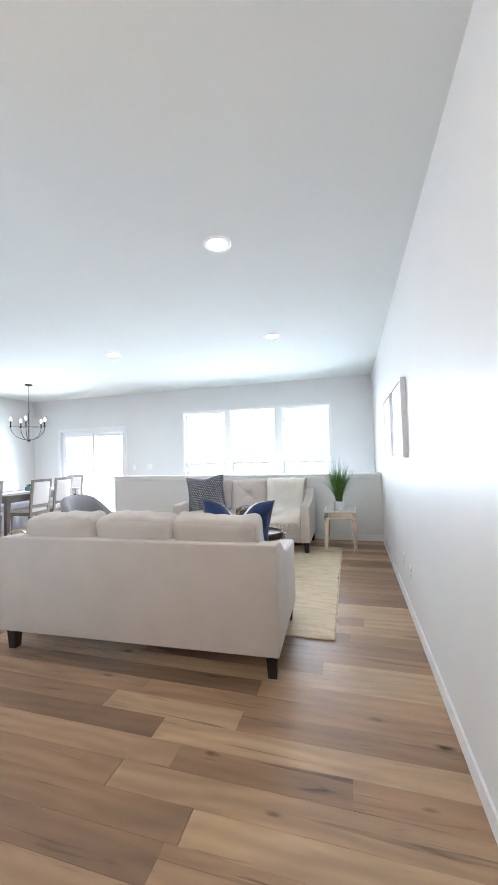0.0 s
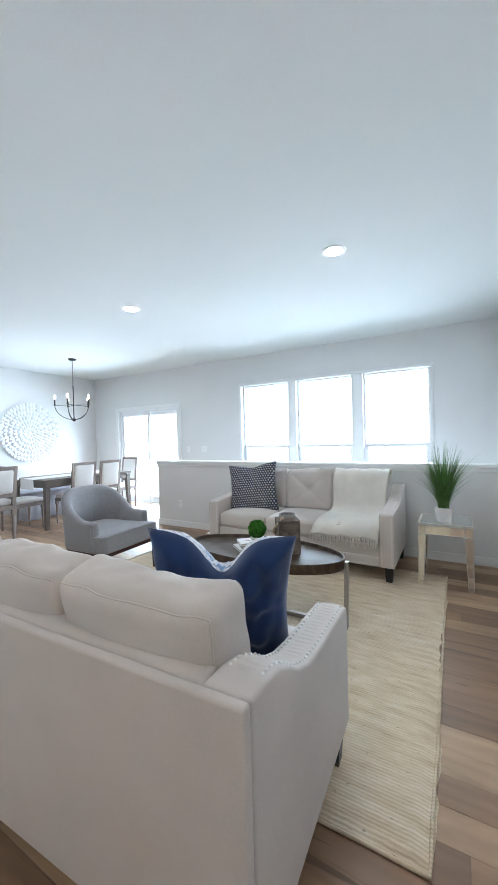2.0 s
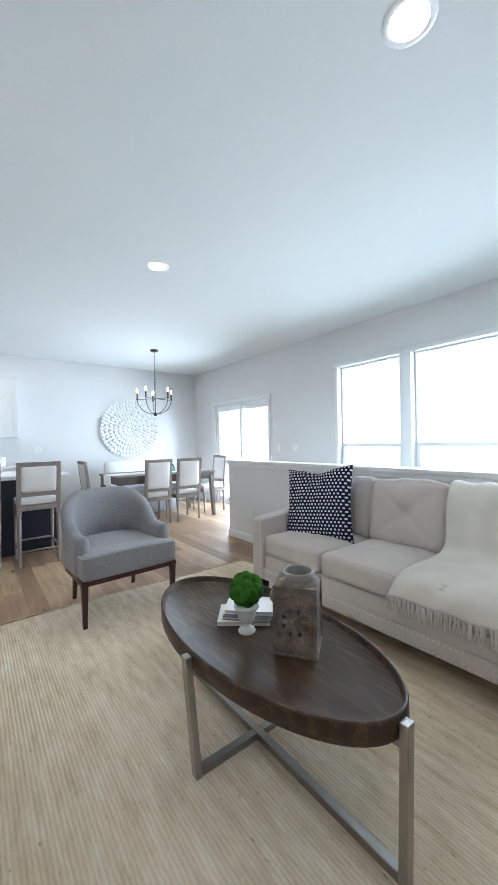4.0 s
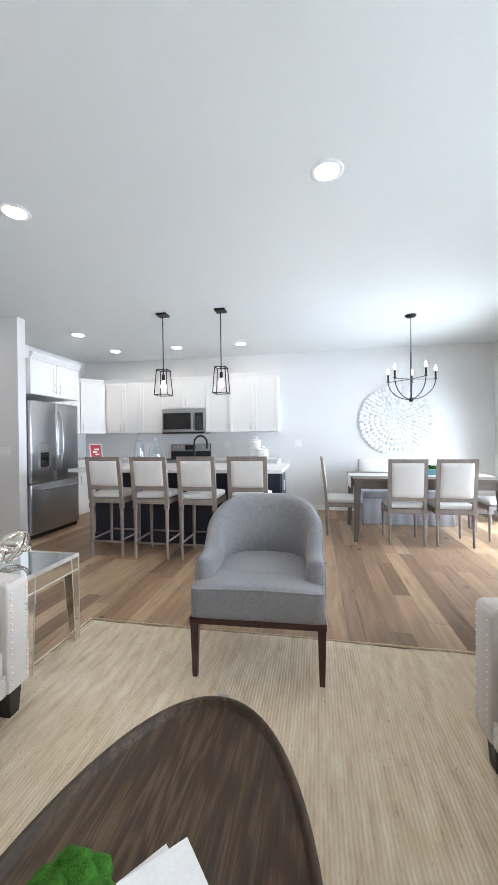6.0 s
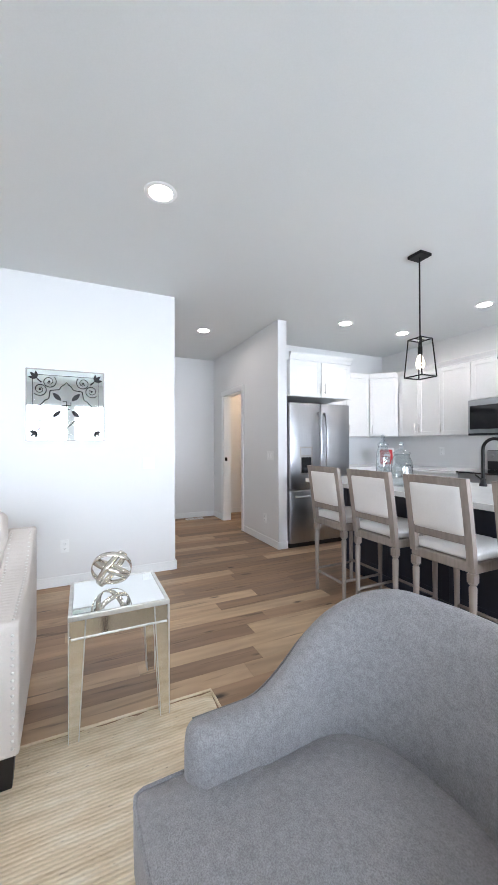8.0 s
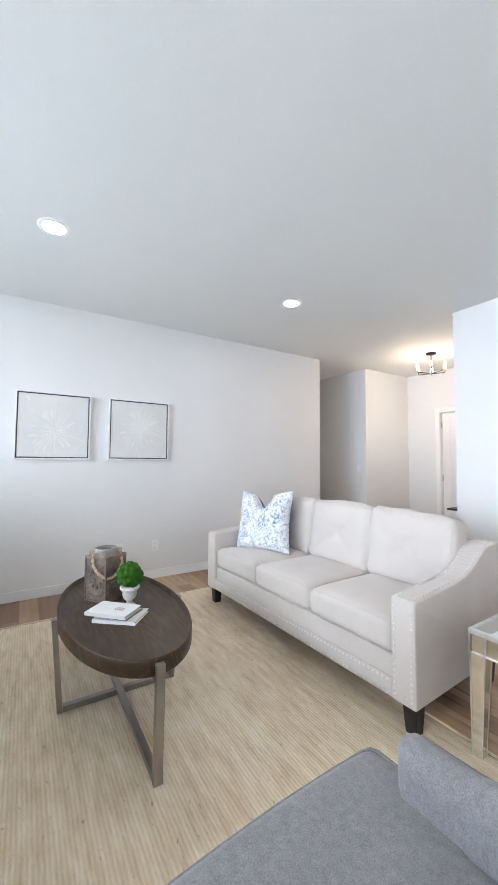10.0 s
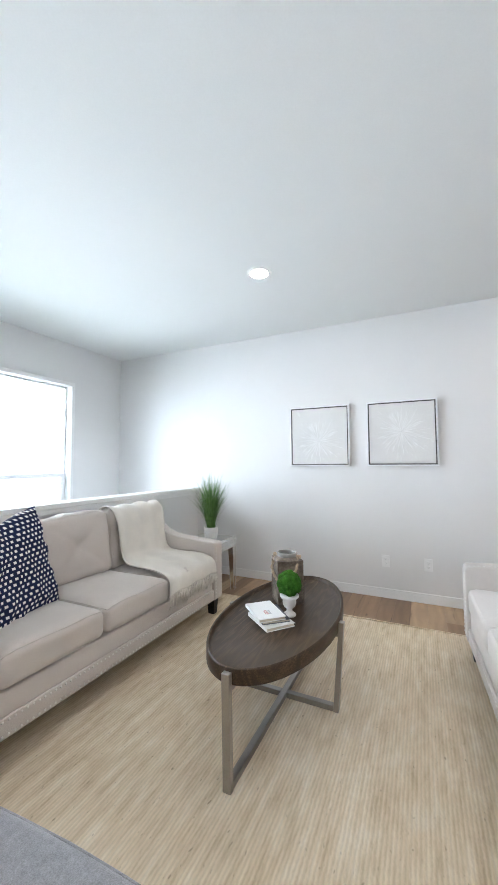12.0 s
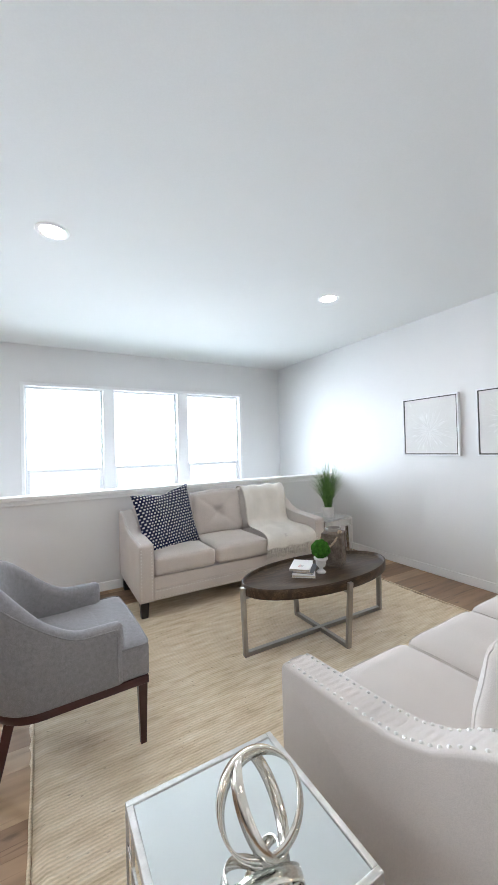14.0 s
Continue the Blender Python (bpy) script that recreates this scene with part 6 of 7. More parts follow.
def cabinet(name, m, w, d, h, doors, label, low=True, crown=0.0, drawer=0.0, sides=None):
    """Local: x across, centred; back at y = -d, front at y = 0; z from 0. doors: how many; sides: where the handles sit."""
    c = thing(name, m, label, "cabinet", "white kitchen cabinets")
    part("body", box_bm((-w / 2 + 0.0005, -d, 0), (w / 2 - 0.0005, -0.021, h), 0.001), M_CAB, c)
    dw = w / doors
    for k in range(doors):
        x = -w / 2 + dw * (k + 0.5)
        if drawer:
            dr = part("drawer_front", moved(shaker_bm(dw - 0.006, drawer - 0.006, 0.0195, 0.045), pose(x, 0, h - drawer)), M_CAB, c)
            part("handle", moved(handle_bm(0.13), pose(x, 0, h - drawer / 2, 0, 90, 0)), M_NICKEL, dr)
        hh = h - drawer - 0.006
        dr = part("door", moved(shaker_bm(dw - 0.006, hh, 0.0195, 0.055), pose(x, 0, 0.003)), M_CAB, c)
        side = (1 if k == 0 else -1) if doors == 2 else (sides or 1)
        z = 0.11 if not low else hh - 0.12
        part("handle", moved(handle_bm(), pose(x + side * (dw / 2 - 0.04), 0, z)), M_NICKEL, dr)
    if crown:
        pr = [(-0.01, 0), (0.006, 0), (0.012, 0.02), (0.034, 0.05), (0.042, crown - 0.012), (0.042, crown), (-0.01, crown)]
        part("crown", join(moved(prism(pr, w + 0.01, "x"), pose(0, 0, h))), M_CAB, c, "white crown moulding")
    return c


UX, UZ, UH = XW + 0.33, 1.365, 0.90
for y0, y1, nd, z0, hgt, sd in ((0.55, 1.23, 2, UZ, UH, 1), (1.23, 1.66, 1, UZ, UH, 1), (1.66, 2.445, 2, 1.79, UZ + UH - 1.79, 1), (2.445, 2.87, 1, UZ, UH, -1)):
    cabinet("upper_cabinet", pose(UX, (y0 + y1) / 2, z0, 0, 0, -90), y1 - y0, 0.325, hgt, nd, "white shaker upper kitchen cabinet with crown moulding", low=False, crown=0.075, sides=sd)
cabinet("upper_cabinet", pose(UX + 0.02, 3.29, UZ, 0, 0, -90), 0.84, 0.345, UH + 0.02, 2, "white shaker double upper cabinet at the end of the run", low=False, crown=0.075)
# diagonal corner cabinet and the short run beside the refrigerator
cabinet("corner_cabinet", pose((UX + XW + 0.60) / 2 - 0.0, 0.385, UZ, 0, 0, -45), 0.42, 0.22, UH, 1, "white shaker diagonal corner upper cabinet", low=False, crown=0.075)
cabinet("upper_cabinet", pose(-6.66, 0.225, UZ), 0.90, 0.32, UH, 2, "white shaker upper cabinet beside the refrigerator", low=False, crown=0.075)
cabinet("upper_cabinet", pose(-5.735, 0.86, 1.83), 0.92, 0.955, 0.44, 2, "white shaker cabinet over the refrigerator", low=False, crown=0.085)
BX = XW + 0.60
for y0, y1, nd in ((0.52, 1.10, 1), (1.10, 1.68, 1), (2.46, 2.95, 1), (2.95, 3.72, 2)):
    cabinet("base_cabinet", pose(BX, (y0 + y1) / 2, 0.10, 0, 0, -90), y1 - y0, 0.595, 0.775, nd, "white shaker base cabinet with a drawer", low=True, drawer=0.16)
cabinet("base_cabinet", pose(-6.66, 0.50, 0.10), 0.90, 0.595, 0.775, 2, "white shaker base cabinet beside the refrigerator", low=True, drawer=0.16)
tk = structure("toe_kick", join(box_bm((XW + 0.002, 0.45, 0.0), (BX - 0.07, 1.68, 0.098)), box_bm((XW + 0.002, 2.46, 0.0), (BX - 0.07, 3.71, 0.098)), box_bm((-7.05, -0.098, 0.0), (-6.21, 0.43, 0.098))), M_CAB, "white recessed toe kick")
ct = thing("countertop", pose(0, 0, 0), "white quartz countertop along the kitchen walls", "countertop")
part("slab", box_bm((XW + 0.002, 0.53, 0.880), (BX + 0.025, 1.685, 0.918), 0.004), M_QUARTZ, ct)
part("slab", box_bm((XW + 0.002, 2.455, 0.880), (BX + 0.025, 3.74, 0.918), 0.004), M_QUARTZ, ct)
part("slab", box_bm((XW + 0.002, -0.098, 0.880), (-6.205, 0.528, 0.918), 0.004), M_QUARTZ, ct)


def microwave():
    m = thing("microwave", pose(XW + 0.40, 2.053, 1.345, 0, 0, -90), "stainless steel over-range microwave with black glass door", "microwave")
    w, h = 0.775, 0.435
    part("body", box_bm((-w / 2, -0.395, 0), (w / 2, -0.03, h), 0.004), M_STEEL, m)
    d = part("door", box_bm((-w / 2 + 0.004, -0.0295, 0.03), (w / 2 - 0.18, 0, h - 0.005), 0.004), M_STEEL, m)
    part("door_glass", box_bm((-w / 2 + 0.03, 0.0005, 0.075), (w / 2 - 0.24, 0.003, h - 0.075), 0.002), M_BLKGLASS, d)
    part("handle", join(tube([(w / 2 - 0.205, 0.04, 0.06), (w / 2 - 0.205, 0.04, h - 0.06)], 0.011, 10), tube([(w / 2 - 0.205, 0, 0.09), (w / 2 - 0.205, 0.04, 0.09)], 0.008), tube([(w / 2 - 0.205, 0, h - 0.09), (w / 2 - 0.205, 0.04, h - 0.09)], 0.008)), M_STEEL, d)
    cp = part("control_panel", box_bm((w / 2 - 0.175, -0.0295, 0.03), (w / 2 - 0.004, 0, h - 0.005), 0.004), M_STEEL, m)
    part("keypad", box_bm((w / 2 - 0.165, 0.0005, 0.06), (w / 2 - 0.02, 0.003, h - 0.075), 0.002), M_BLKGLASS, cp)
    part("key_marks", join(*[box_bm((w / 2 - 0.15 + 0.03 * i, 0.0032, 0.09 + 0.035 * j), (w / 2 - 0.137 + 0.03 * i, 0.0036, 0.10 + 0.035 * j)) for i in range(4) for j in range(6)]), M_PEWTER, cp)
    for piece in m.children_recursive:
        piece.data.transform(Matrix.Scale(-1, 4, (1, 0, 0)))
        piece.data.flip_normals()
    part("vent_grille", box_bm((-w / 2 + 0.004, -0.028, 0.002), (w / 2 - 0.004, -0.006, 0.028), 0.002), M_BLKPLAST, m)


microwave()


def stove():
    r = thing("range", pose(XW + 0.665, 2.07, 0.0, 0, 0, -90), "stainless steel electric range with black glass cooktop", "range")
    w = 0.755
    part("body", box_bm((-w / 2, -0.64, 0.02), (w / 2, -0.04, 0.905), 0.004), M_STEEL, r)
    part("cooktop", box_bm((-w / 2, -0.60, 0.9055), (w / 2, 0.0, 0.922), 0.004), M_BLKGLASS, r)
    od = part("oven_door", box_bm((-w / 2 + 0.004, -0.0395, 0.22), (w / 2 - 0.004, 0.0, 0.80), 0.006), M_STEEL, r)
    part("oven_glass", box_bm((-w / 2 + 0.08, 0.0005, 0.34), (w / 2 - 0.08, 0.003, 0.66), 0.002), M_BLKGLASS, od)
    part("handle", join(tube([(-w / 2 + 0.05, 0.05, 0.76), (w / 2 - 0.05, 0.05, 0.76)], 0.012, 10), *[tube([(sx * (w / 2 - 0.07), 0, 0.76), (sx * (w / 2 - 0.07), 0.05, 0.76)], 0.009) for sx in (-1, 1)]), M_STEEL, od)
    bg = part("backguard", box_bm((-w / 2, -0.658, 0.9225), (w / 2, -0.601, 1.165), 0.006), M_BLKPLAST, r)
    part("control_strip", box_bm((-w / 2 + 0.003, -0.600, 1.03), (w / 2 - 0.003, -0.594, 1.16), 0.003), M_STEEL, bg)
    part("clock_display", box_bm((-0.10, -0.5935, 1.055), (0.10, -0.591, 1.14), 0.002), M_BLKGLASS, bg)
    for x in (-0.31, -0.23, 0.17, 0.24, 0.31):
        part("knob", moved(lathe([(0.026, 0), (0.026, 0.012), (0.021, 0.03), (0.019, 0.03)], 20), pose(x, -0.5935, 1.095, -90)), M_STEEL, bg)
    part("storage_drawer", box_bm((-w / 2 + 0.004, -0.0395, 0.05), (w / 2 - 0.004, 0.0, 0.21), 0.006), M_STEEL, r)


stove()


def fridge():
    f = thing("refrigerator", pose(-5.735, 0.845, 0.0), "stainless steel french-door refrigerator with a bottom freezer", "refrigerator")
    w, H = 0.905, 1.755
    part("body", box_bm((-w / 2 + 0.003, -0.90, 0.02), (w / 2 - 0.003, -0.075, H - 0.012), 0.006), M_BLKPLAST, f)
    for sx in (-1, 1):
        x0, x1 = (-w / 2, -0.002) if sx < 0 else (0.002, w / 2)
        d = part("door", smooth(box_bm((x0, -0.0745, 0.70), (x1, 0.0, H), 0.014, 3)), M_STEEL, f)
        hx = sx * 0.045
        pts = [(hx, 0.012, 0.84), (hx, 0.042, 0.90), (hx, 0.060, 1.06), (hx, 0.064, 1.24), (hx, 0.060, 1.42), (hx, 0.042, 1.58), (hx, 0.012, 1.64)]
        part("handle", join(tube(pts, 0.013, 10), tube([(hx, -0.004, 0.86), (hx, 0.03, 0.87)], 0.010), tube([(hx, -0.004, 1.62), (hx, 0.03, 1.61)], 0.010)), M_STEEL, d)
        if sx > 0:
            dp = part("water_dispenser", join(box_bm((0.13, 0.0005, 0.88), (0.315, 0.004, 1.22), 0.002)), M_PEWTER, d)
            part("dispenser_well", box_bm((0.15, 0.0045, 0.90), (0.295, 0.006, 1.09), 0.001), M_BLKGLASS, dp)
            part("dispenser_display", box_bm((0.15, 0.0045, 1.12), (0.295, 0.006, 1.20), 0.001), M_STEEL, dp)
    z = part("freezer_drawer", smooth(box_bm((-w / 2, -0.0745, 0.055), (w / 2, 0.0, 0.692), 0.014, 3)), M_STEEL, f)
    part("handle", join(tube([(-w / 2 + 0.06, 0.012, 0.615), (-w / 2 + 0.10, 0.05, 0.618), (0, 0.058, 0.620), (w / 2 - 0.10, 0.05, 0.618), (w / 2 - 0.06, 0.012, 0.615)], 0.013, 10)), M_STEEL, z)
    part("kick_grille", box_bm((-w / 2 + 0.01, -0.08, 0.0), (w / 2 - 0.01, -0.03, 0.053), 0.003), M_BLKPLAST, f)


fridge()


def island():
    i = thing("kitchen_island", pose(0, 0, 0), "navy kitchen island with panelled sides", "kitchen island")
    x0, x1, y0, y1 = -5.98, -5.45, 1.62, 3.93
    part("body", box_bm((x0, y0, 0.0), (x1, y1, 0.879), 0.003), M_NAVY, i)
    part("plinth", join(box_bm((x1 + 0.0005, y0 - 0.012, 0.0), (x1 + 0.012, y1 + 0.012, 0.09), 0.002), box_bm((x0, y1 + 0.0005, 0.0), (x1, y1 + 0.012, 0.09), 0.002)), M_NAVY, i)
    e = part("end_panel", moved(shaker_bm(x1 - x0 - 0.01, 0.78, 0.012, 0.07), pose((x0 + x1) / 2, y1 + 0.0125, 0.095)), M_NAVY, i)
    part("outlet_plate", box_bm((-5.75, y1 + 0.0130, 0.62), (-5.68, y1 + 0.018, 0.735), 0.002), M_PLASTIC, e)
    n = 4
    for k in range(n):
        w = (y1 - y0) / n
        part("back_panel", moved(shaker_bm(w - 0.004, 0.78, 0.012, 0.06), pose(x1 + 0.0125, y0 + w * (k + 0.5), 0.095, 0, 0, -90)), M_NAVY, i)
    solo("island_countertop", box_bm((-6.02, 1.56, 0.880), (-5.02, 3.99, 0.918), 0.004), M_QUARTZ, pose(0, 0, 0), "white quartz countertop on the navy island", "countertop")


island()


def faucet():
    f = thing("faucet", pose(-5.83, 2.78, 0.9182), "black gooseneck kitchen faucet on the island", "faucet")
    pts = [(0, 0, 0.04)] + [(0, 0, 0.1 + 0.18 * k / 5) for k in range(6)] + [(0.0, 0.085 - 0.085 * math.cos(a), 0.28 + 0.085 * math.sin(a)) for a in [math.pi * k / 10 for k in range(1, 11)]] + [(0, 0.17, 0.24), (0, 0.17, 0.20)]
    part("spout", tube(pts, 0.012, 10), M_IRON, f)
    part("base", lathe([(0.027, 0), (0.027, 0.01), (0.019, 0.03), (0.019, 0.06)], 20), M_IRON, f)
    part("lever", tube([(0.018, 0, 0.05), (0.05, 0, 0.07), (0.09, 0, 0.09)], 0.006, 8), M_IRON, f)


faucet()


def jar(m, r, h, label, slim):
    j = thing("glass_jar", m, label, "jar", "glass jars on the island")
    p = [(r * 0.8, 0), (r * 0.9, 0.006), (r, h * 0.3), (r * (1.0 if slim else 0.95), h * 0.75), (r * 0.72, h * 0.93), (r * 0.72, h), (r * 0.69, h), (r * 0.69, h * 0.93), (r * (0.97 if slim else 0.92), h * 0.75), (r * 0.97, h * 0.3), (r * 0.86, 0.012)]
    b = part("body", lathe(p, 32), M_JAR, j)
    b.visible_shadow = False
    l = part("lid", lathe([(r * 0.78, h + 0.001), (r * 0.80, h + 0.008), (r * 0.5, h + 0.03), (0.010, h + 0.045), (0.010, h + 0.055), (0.018, h + 0.068), (0.018, h + 0.08), (0.006, h + 0.092)], 28), M_JAR, j)
    l.visible_shadow = False


jar(pose(-5.30, 2.29, 0.9182), 0.056, 0.315, "tall slim lidded glass jar on the island", True)
jar(pose(-5.28, 2.50, 0.9182), 0.082, 0.25, "round lidded glass apothecary jar on the island", False)


def canister(m, r, h, label):
    c = thing("canister", m, label, "canister", "white kitchen canisters")
    part("body", lathe([(r * 0.94, 0), (r, 0.008), (r, h * 0.93), (r * 0.95, h), (r * 0.7, h)], 32), M_CERAMIC, c)
    part("band", lathe([(r + 0.0008, h * 0.45), (r + 0.002, h * 0.46), (r + 0.002, h * 0.54), (r + 0.0008, h * 0.55)], 32, False), M_CHALK, c, "raised chalky band")
    lid = part("lid", lathe([(r * 0.97, h + 0.0005), (r * 0.97, h + 0.014), (r * 0.86, h + 0.024), (r * 0.3, h + 0.030)], 32), M_CERAMIC, c)
    part("knob", lathe([(r * 0.28, h + 0.029), (r * 0.24, h + 0.040), (r * 0.42, h + 0.052), (r * 0.40, h + 0.068), (r * 0.15, h + 0.074)], 24), M_CERAMIC, lid)


canister(pose(-7.50, 3.306, 0.9182), 0.092, 0.285, "tall white ceramic canister with a knobbed lid")
canister(pose(-7.36, 3.447, 0.9182), 0.094, 0.125, "short white ceramic canister with a knobbed lid")
pf = thing("framed_sign", pose(-7.25, 0.441, 0.9182, 12, 0, -32), "small red print in a white frame on the counter", "picture frame")
part("frame", join(box_bm((-0.115, 0, 0), (0.115, 0.012, 0.02), 0.002), box_bm((-0.115, 0, 0.25), (0.115, 0.012, 0.27), 0.002), box_bm((-0.115, 0, 0.02), (-0.095, 0.012, 0.25), 0.002), box_bm((0.095, 0, 0.02), (0.115, 0.012, 0.25), 0.002)), M_PAPER, pf)
pr = part("print", box_bm((-0.0945, 0.002, 0.0205), (0.0945, 0.007, 0.2495)), M_RED, pf)
part("print_marks", join(box_bm((-0.06, 0.0072, 0.15), (0.03, 0.0078, 0.18)), box_bm((-0.02, 0.0072, 0.10), (0.06, 0.0078, 0.135)), box_bm((-0.05, 0.0072, 0.06), (0.02, 0.0078, 0.085))), M_PAPER, pr)


# ---- pendants and chandelier ----
def pendant(x, y):
    p = thing("pendant_light", pose(x, y, 0), "black open cage pendant light with one lit bulb", "pendant light", "pendants over the island")
    part("canopy", box_bm((-0.062, -0.062, CEIL - 0.024), (0.062, 0.062, CEIL - 0.0005), 0.003), M_IRON, p)
    part("rod", tube([(0, 0, CEIL - 0.022), (0, 0, 1.99)], 0.006, 8), M_IRON, p)
    t, b, zt, zb = 0.061, 0.082, 2.07, 1.772
    cage = []
    r = 0.0055
    for sx, sy in ((1, 1), (1, -1), (-1, -1), (-1, 1)):
        cage.append(tube([(sx * t, sy * t, zt), (sx * b, sy * b, zb)], r, 6))
    for h, z in ((t, zt), (b, zb)):
        for k in range(4):
            cage.append(moved(tube([(-h, h, z), (h, h, z)], r, 6), pose(0, 0, 0, 0, 0, 90 * k)))
    cage.append(tube([(-t, 0, zt), (t, 0, zt)], r, 6))
    for bar in cage:
        part("cage_bar", bar, M_IRON, p)
    part("socket", moved(lathe([(0.014, 1.945), (0.018, 1.95), (0.018, 2.01), (0.01, 2.02)], 16), pose(0, 0, 0)), M_IRON, p)
    part("bulb", lathe([(0.012, 1.945), (0.018, 1.925), (0.031, 1.89), (0.032, 1.87), (0.022, 1.845), (0.004, 1.836)], 18), M_BULB, p)


pendant(-5.45, 2.535)
pendant(-5.45, 3.25)


def chandelier(x, y):
    c = thing("chandelier", pose(x, y, 0), "dark bronze five-candle chandelier, bulbs lit, over the dining table", "chandelier")
    part("canopy", lathe([(0.065, CEIL - 0.0005), (0.065, CEIL - 0.012), (0.05, CEIL - 0.026), (0.01, CEIL - 0.03)], 28), M_IRON, c)
    links = []
    z = CEIL - 0.03
    k = 0
    while z > 2.28:
        pts = [(0.007 * math.cos(a), 0, z - 0.017 + 0.017 * math.sin(a)) for a in [2 * math.pi * i / 10 for i in range(10)]]
        links.append(moved(tube(pts, 0.0022, 5, True), pose(0, 0, 0, 0, 0, 90 * (k % 2))))
        z -= 0.028
        k += 1
    part("chain", join(*links), M_IRON, c)
    part("ring", moved(tube([(0.022 * math.cos(a), 0, 2.255 + 0.022 * math.sin(a)) for a in [2 * math.pi * i / 20 for i in range(20)]], 0.003, 6, True), pose(0, 0, 0)), M_IRON, c)
    part("stem", tube([(0, 0, 2.235), (0, 0, 1.70)], 0.008, 8), M_IRON, c)
    part("finial", lathe([(0.004, 1.672), (0.022, 1.68), (0.028, 1.70), (0.022, 1.72), (0.008, 1.73)], 20), M_IRON, c)
    R = 0.285
    for i in range(5):
        a = 2 * math.pi * i / 5 + 0.35
        d = Vector((math.cos(a), math.sin(a), 0))
        pts = [d * (R * math.sin(t * math.pi / 2)) + Vector((0, 0, 1.705 + 0.245 * (1 - math.cos(t * math.pi / 2)))) for t in [k / 12 for k in range(13)]]
        arm = part("arm", join(tube(pts, 0.0055, 6), tube([Vector((0, 0, 1.955)), d * R + Vector((0, 0, 1.945))], 0.004, 6)), M_IRON, c)
        part("candle_sleeve", moved(lathe([(0.020, 1.945), (0.022, 1.952), (0.011, 1.956), (0.011, 2.045), (0.009, 2.047)], 14), Matrix.Translation(d * R)), M_IRON, arm)
        part("bulb", moved(lathe([(0.008, 2.0475), (0.015, 2.065), (0.016, 2.075), (0.008, 2.105), (0.002, 2.118)], 14), Matrix.Translation(d * R)), M_BULB, arm)


chandelier(-6.125, 5.485)


def entry_light(x, y):
    c = thing("ceiling_fixture", pose(x, y, 0), "bronze semi-flush ceiling fixture with lit warm bulbs", "ceiling light")
    part("canopy", lathe([(0.065, CEIL - 0.0005), (0.065, CEIL - 0.02), (0.012, CEIL - 0.03)], 24), M_IRON, c)
    part("stem", tube([(0, 0, CEIL - 0.03), (0, 0, 2.44)], 0.008, 8), M_IRON, c)
    for i in range(6):
        a = 2 * math.pi * i / 6
        d = Vector((math.cos(a), math.sin(a), 0))
        arm = part("arm", tube([Vector((0, 0, 2.455)), d * 0.19 + Vector((0, 0, 2.475)), d * 0.19 + Vector((0, 0, 2.515))], 0.006, 6), M_IRON, c)
        part("bulb", moved(lathe([(0.010, 2.516), (0.018, 2.54), (0.016, 2.57), (0.004, 2.59)], 12), Matrix.Translation(d * 0.19)), M_BULBW, arm)


entry_light(-1.04, -0.15)


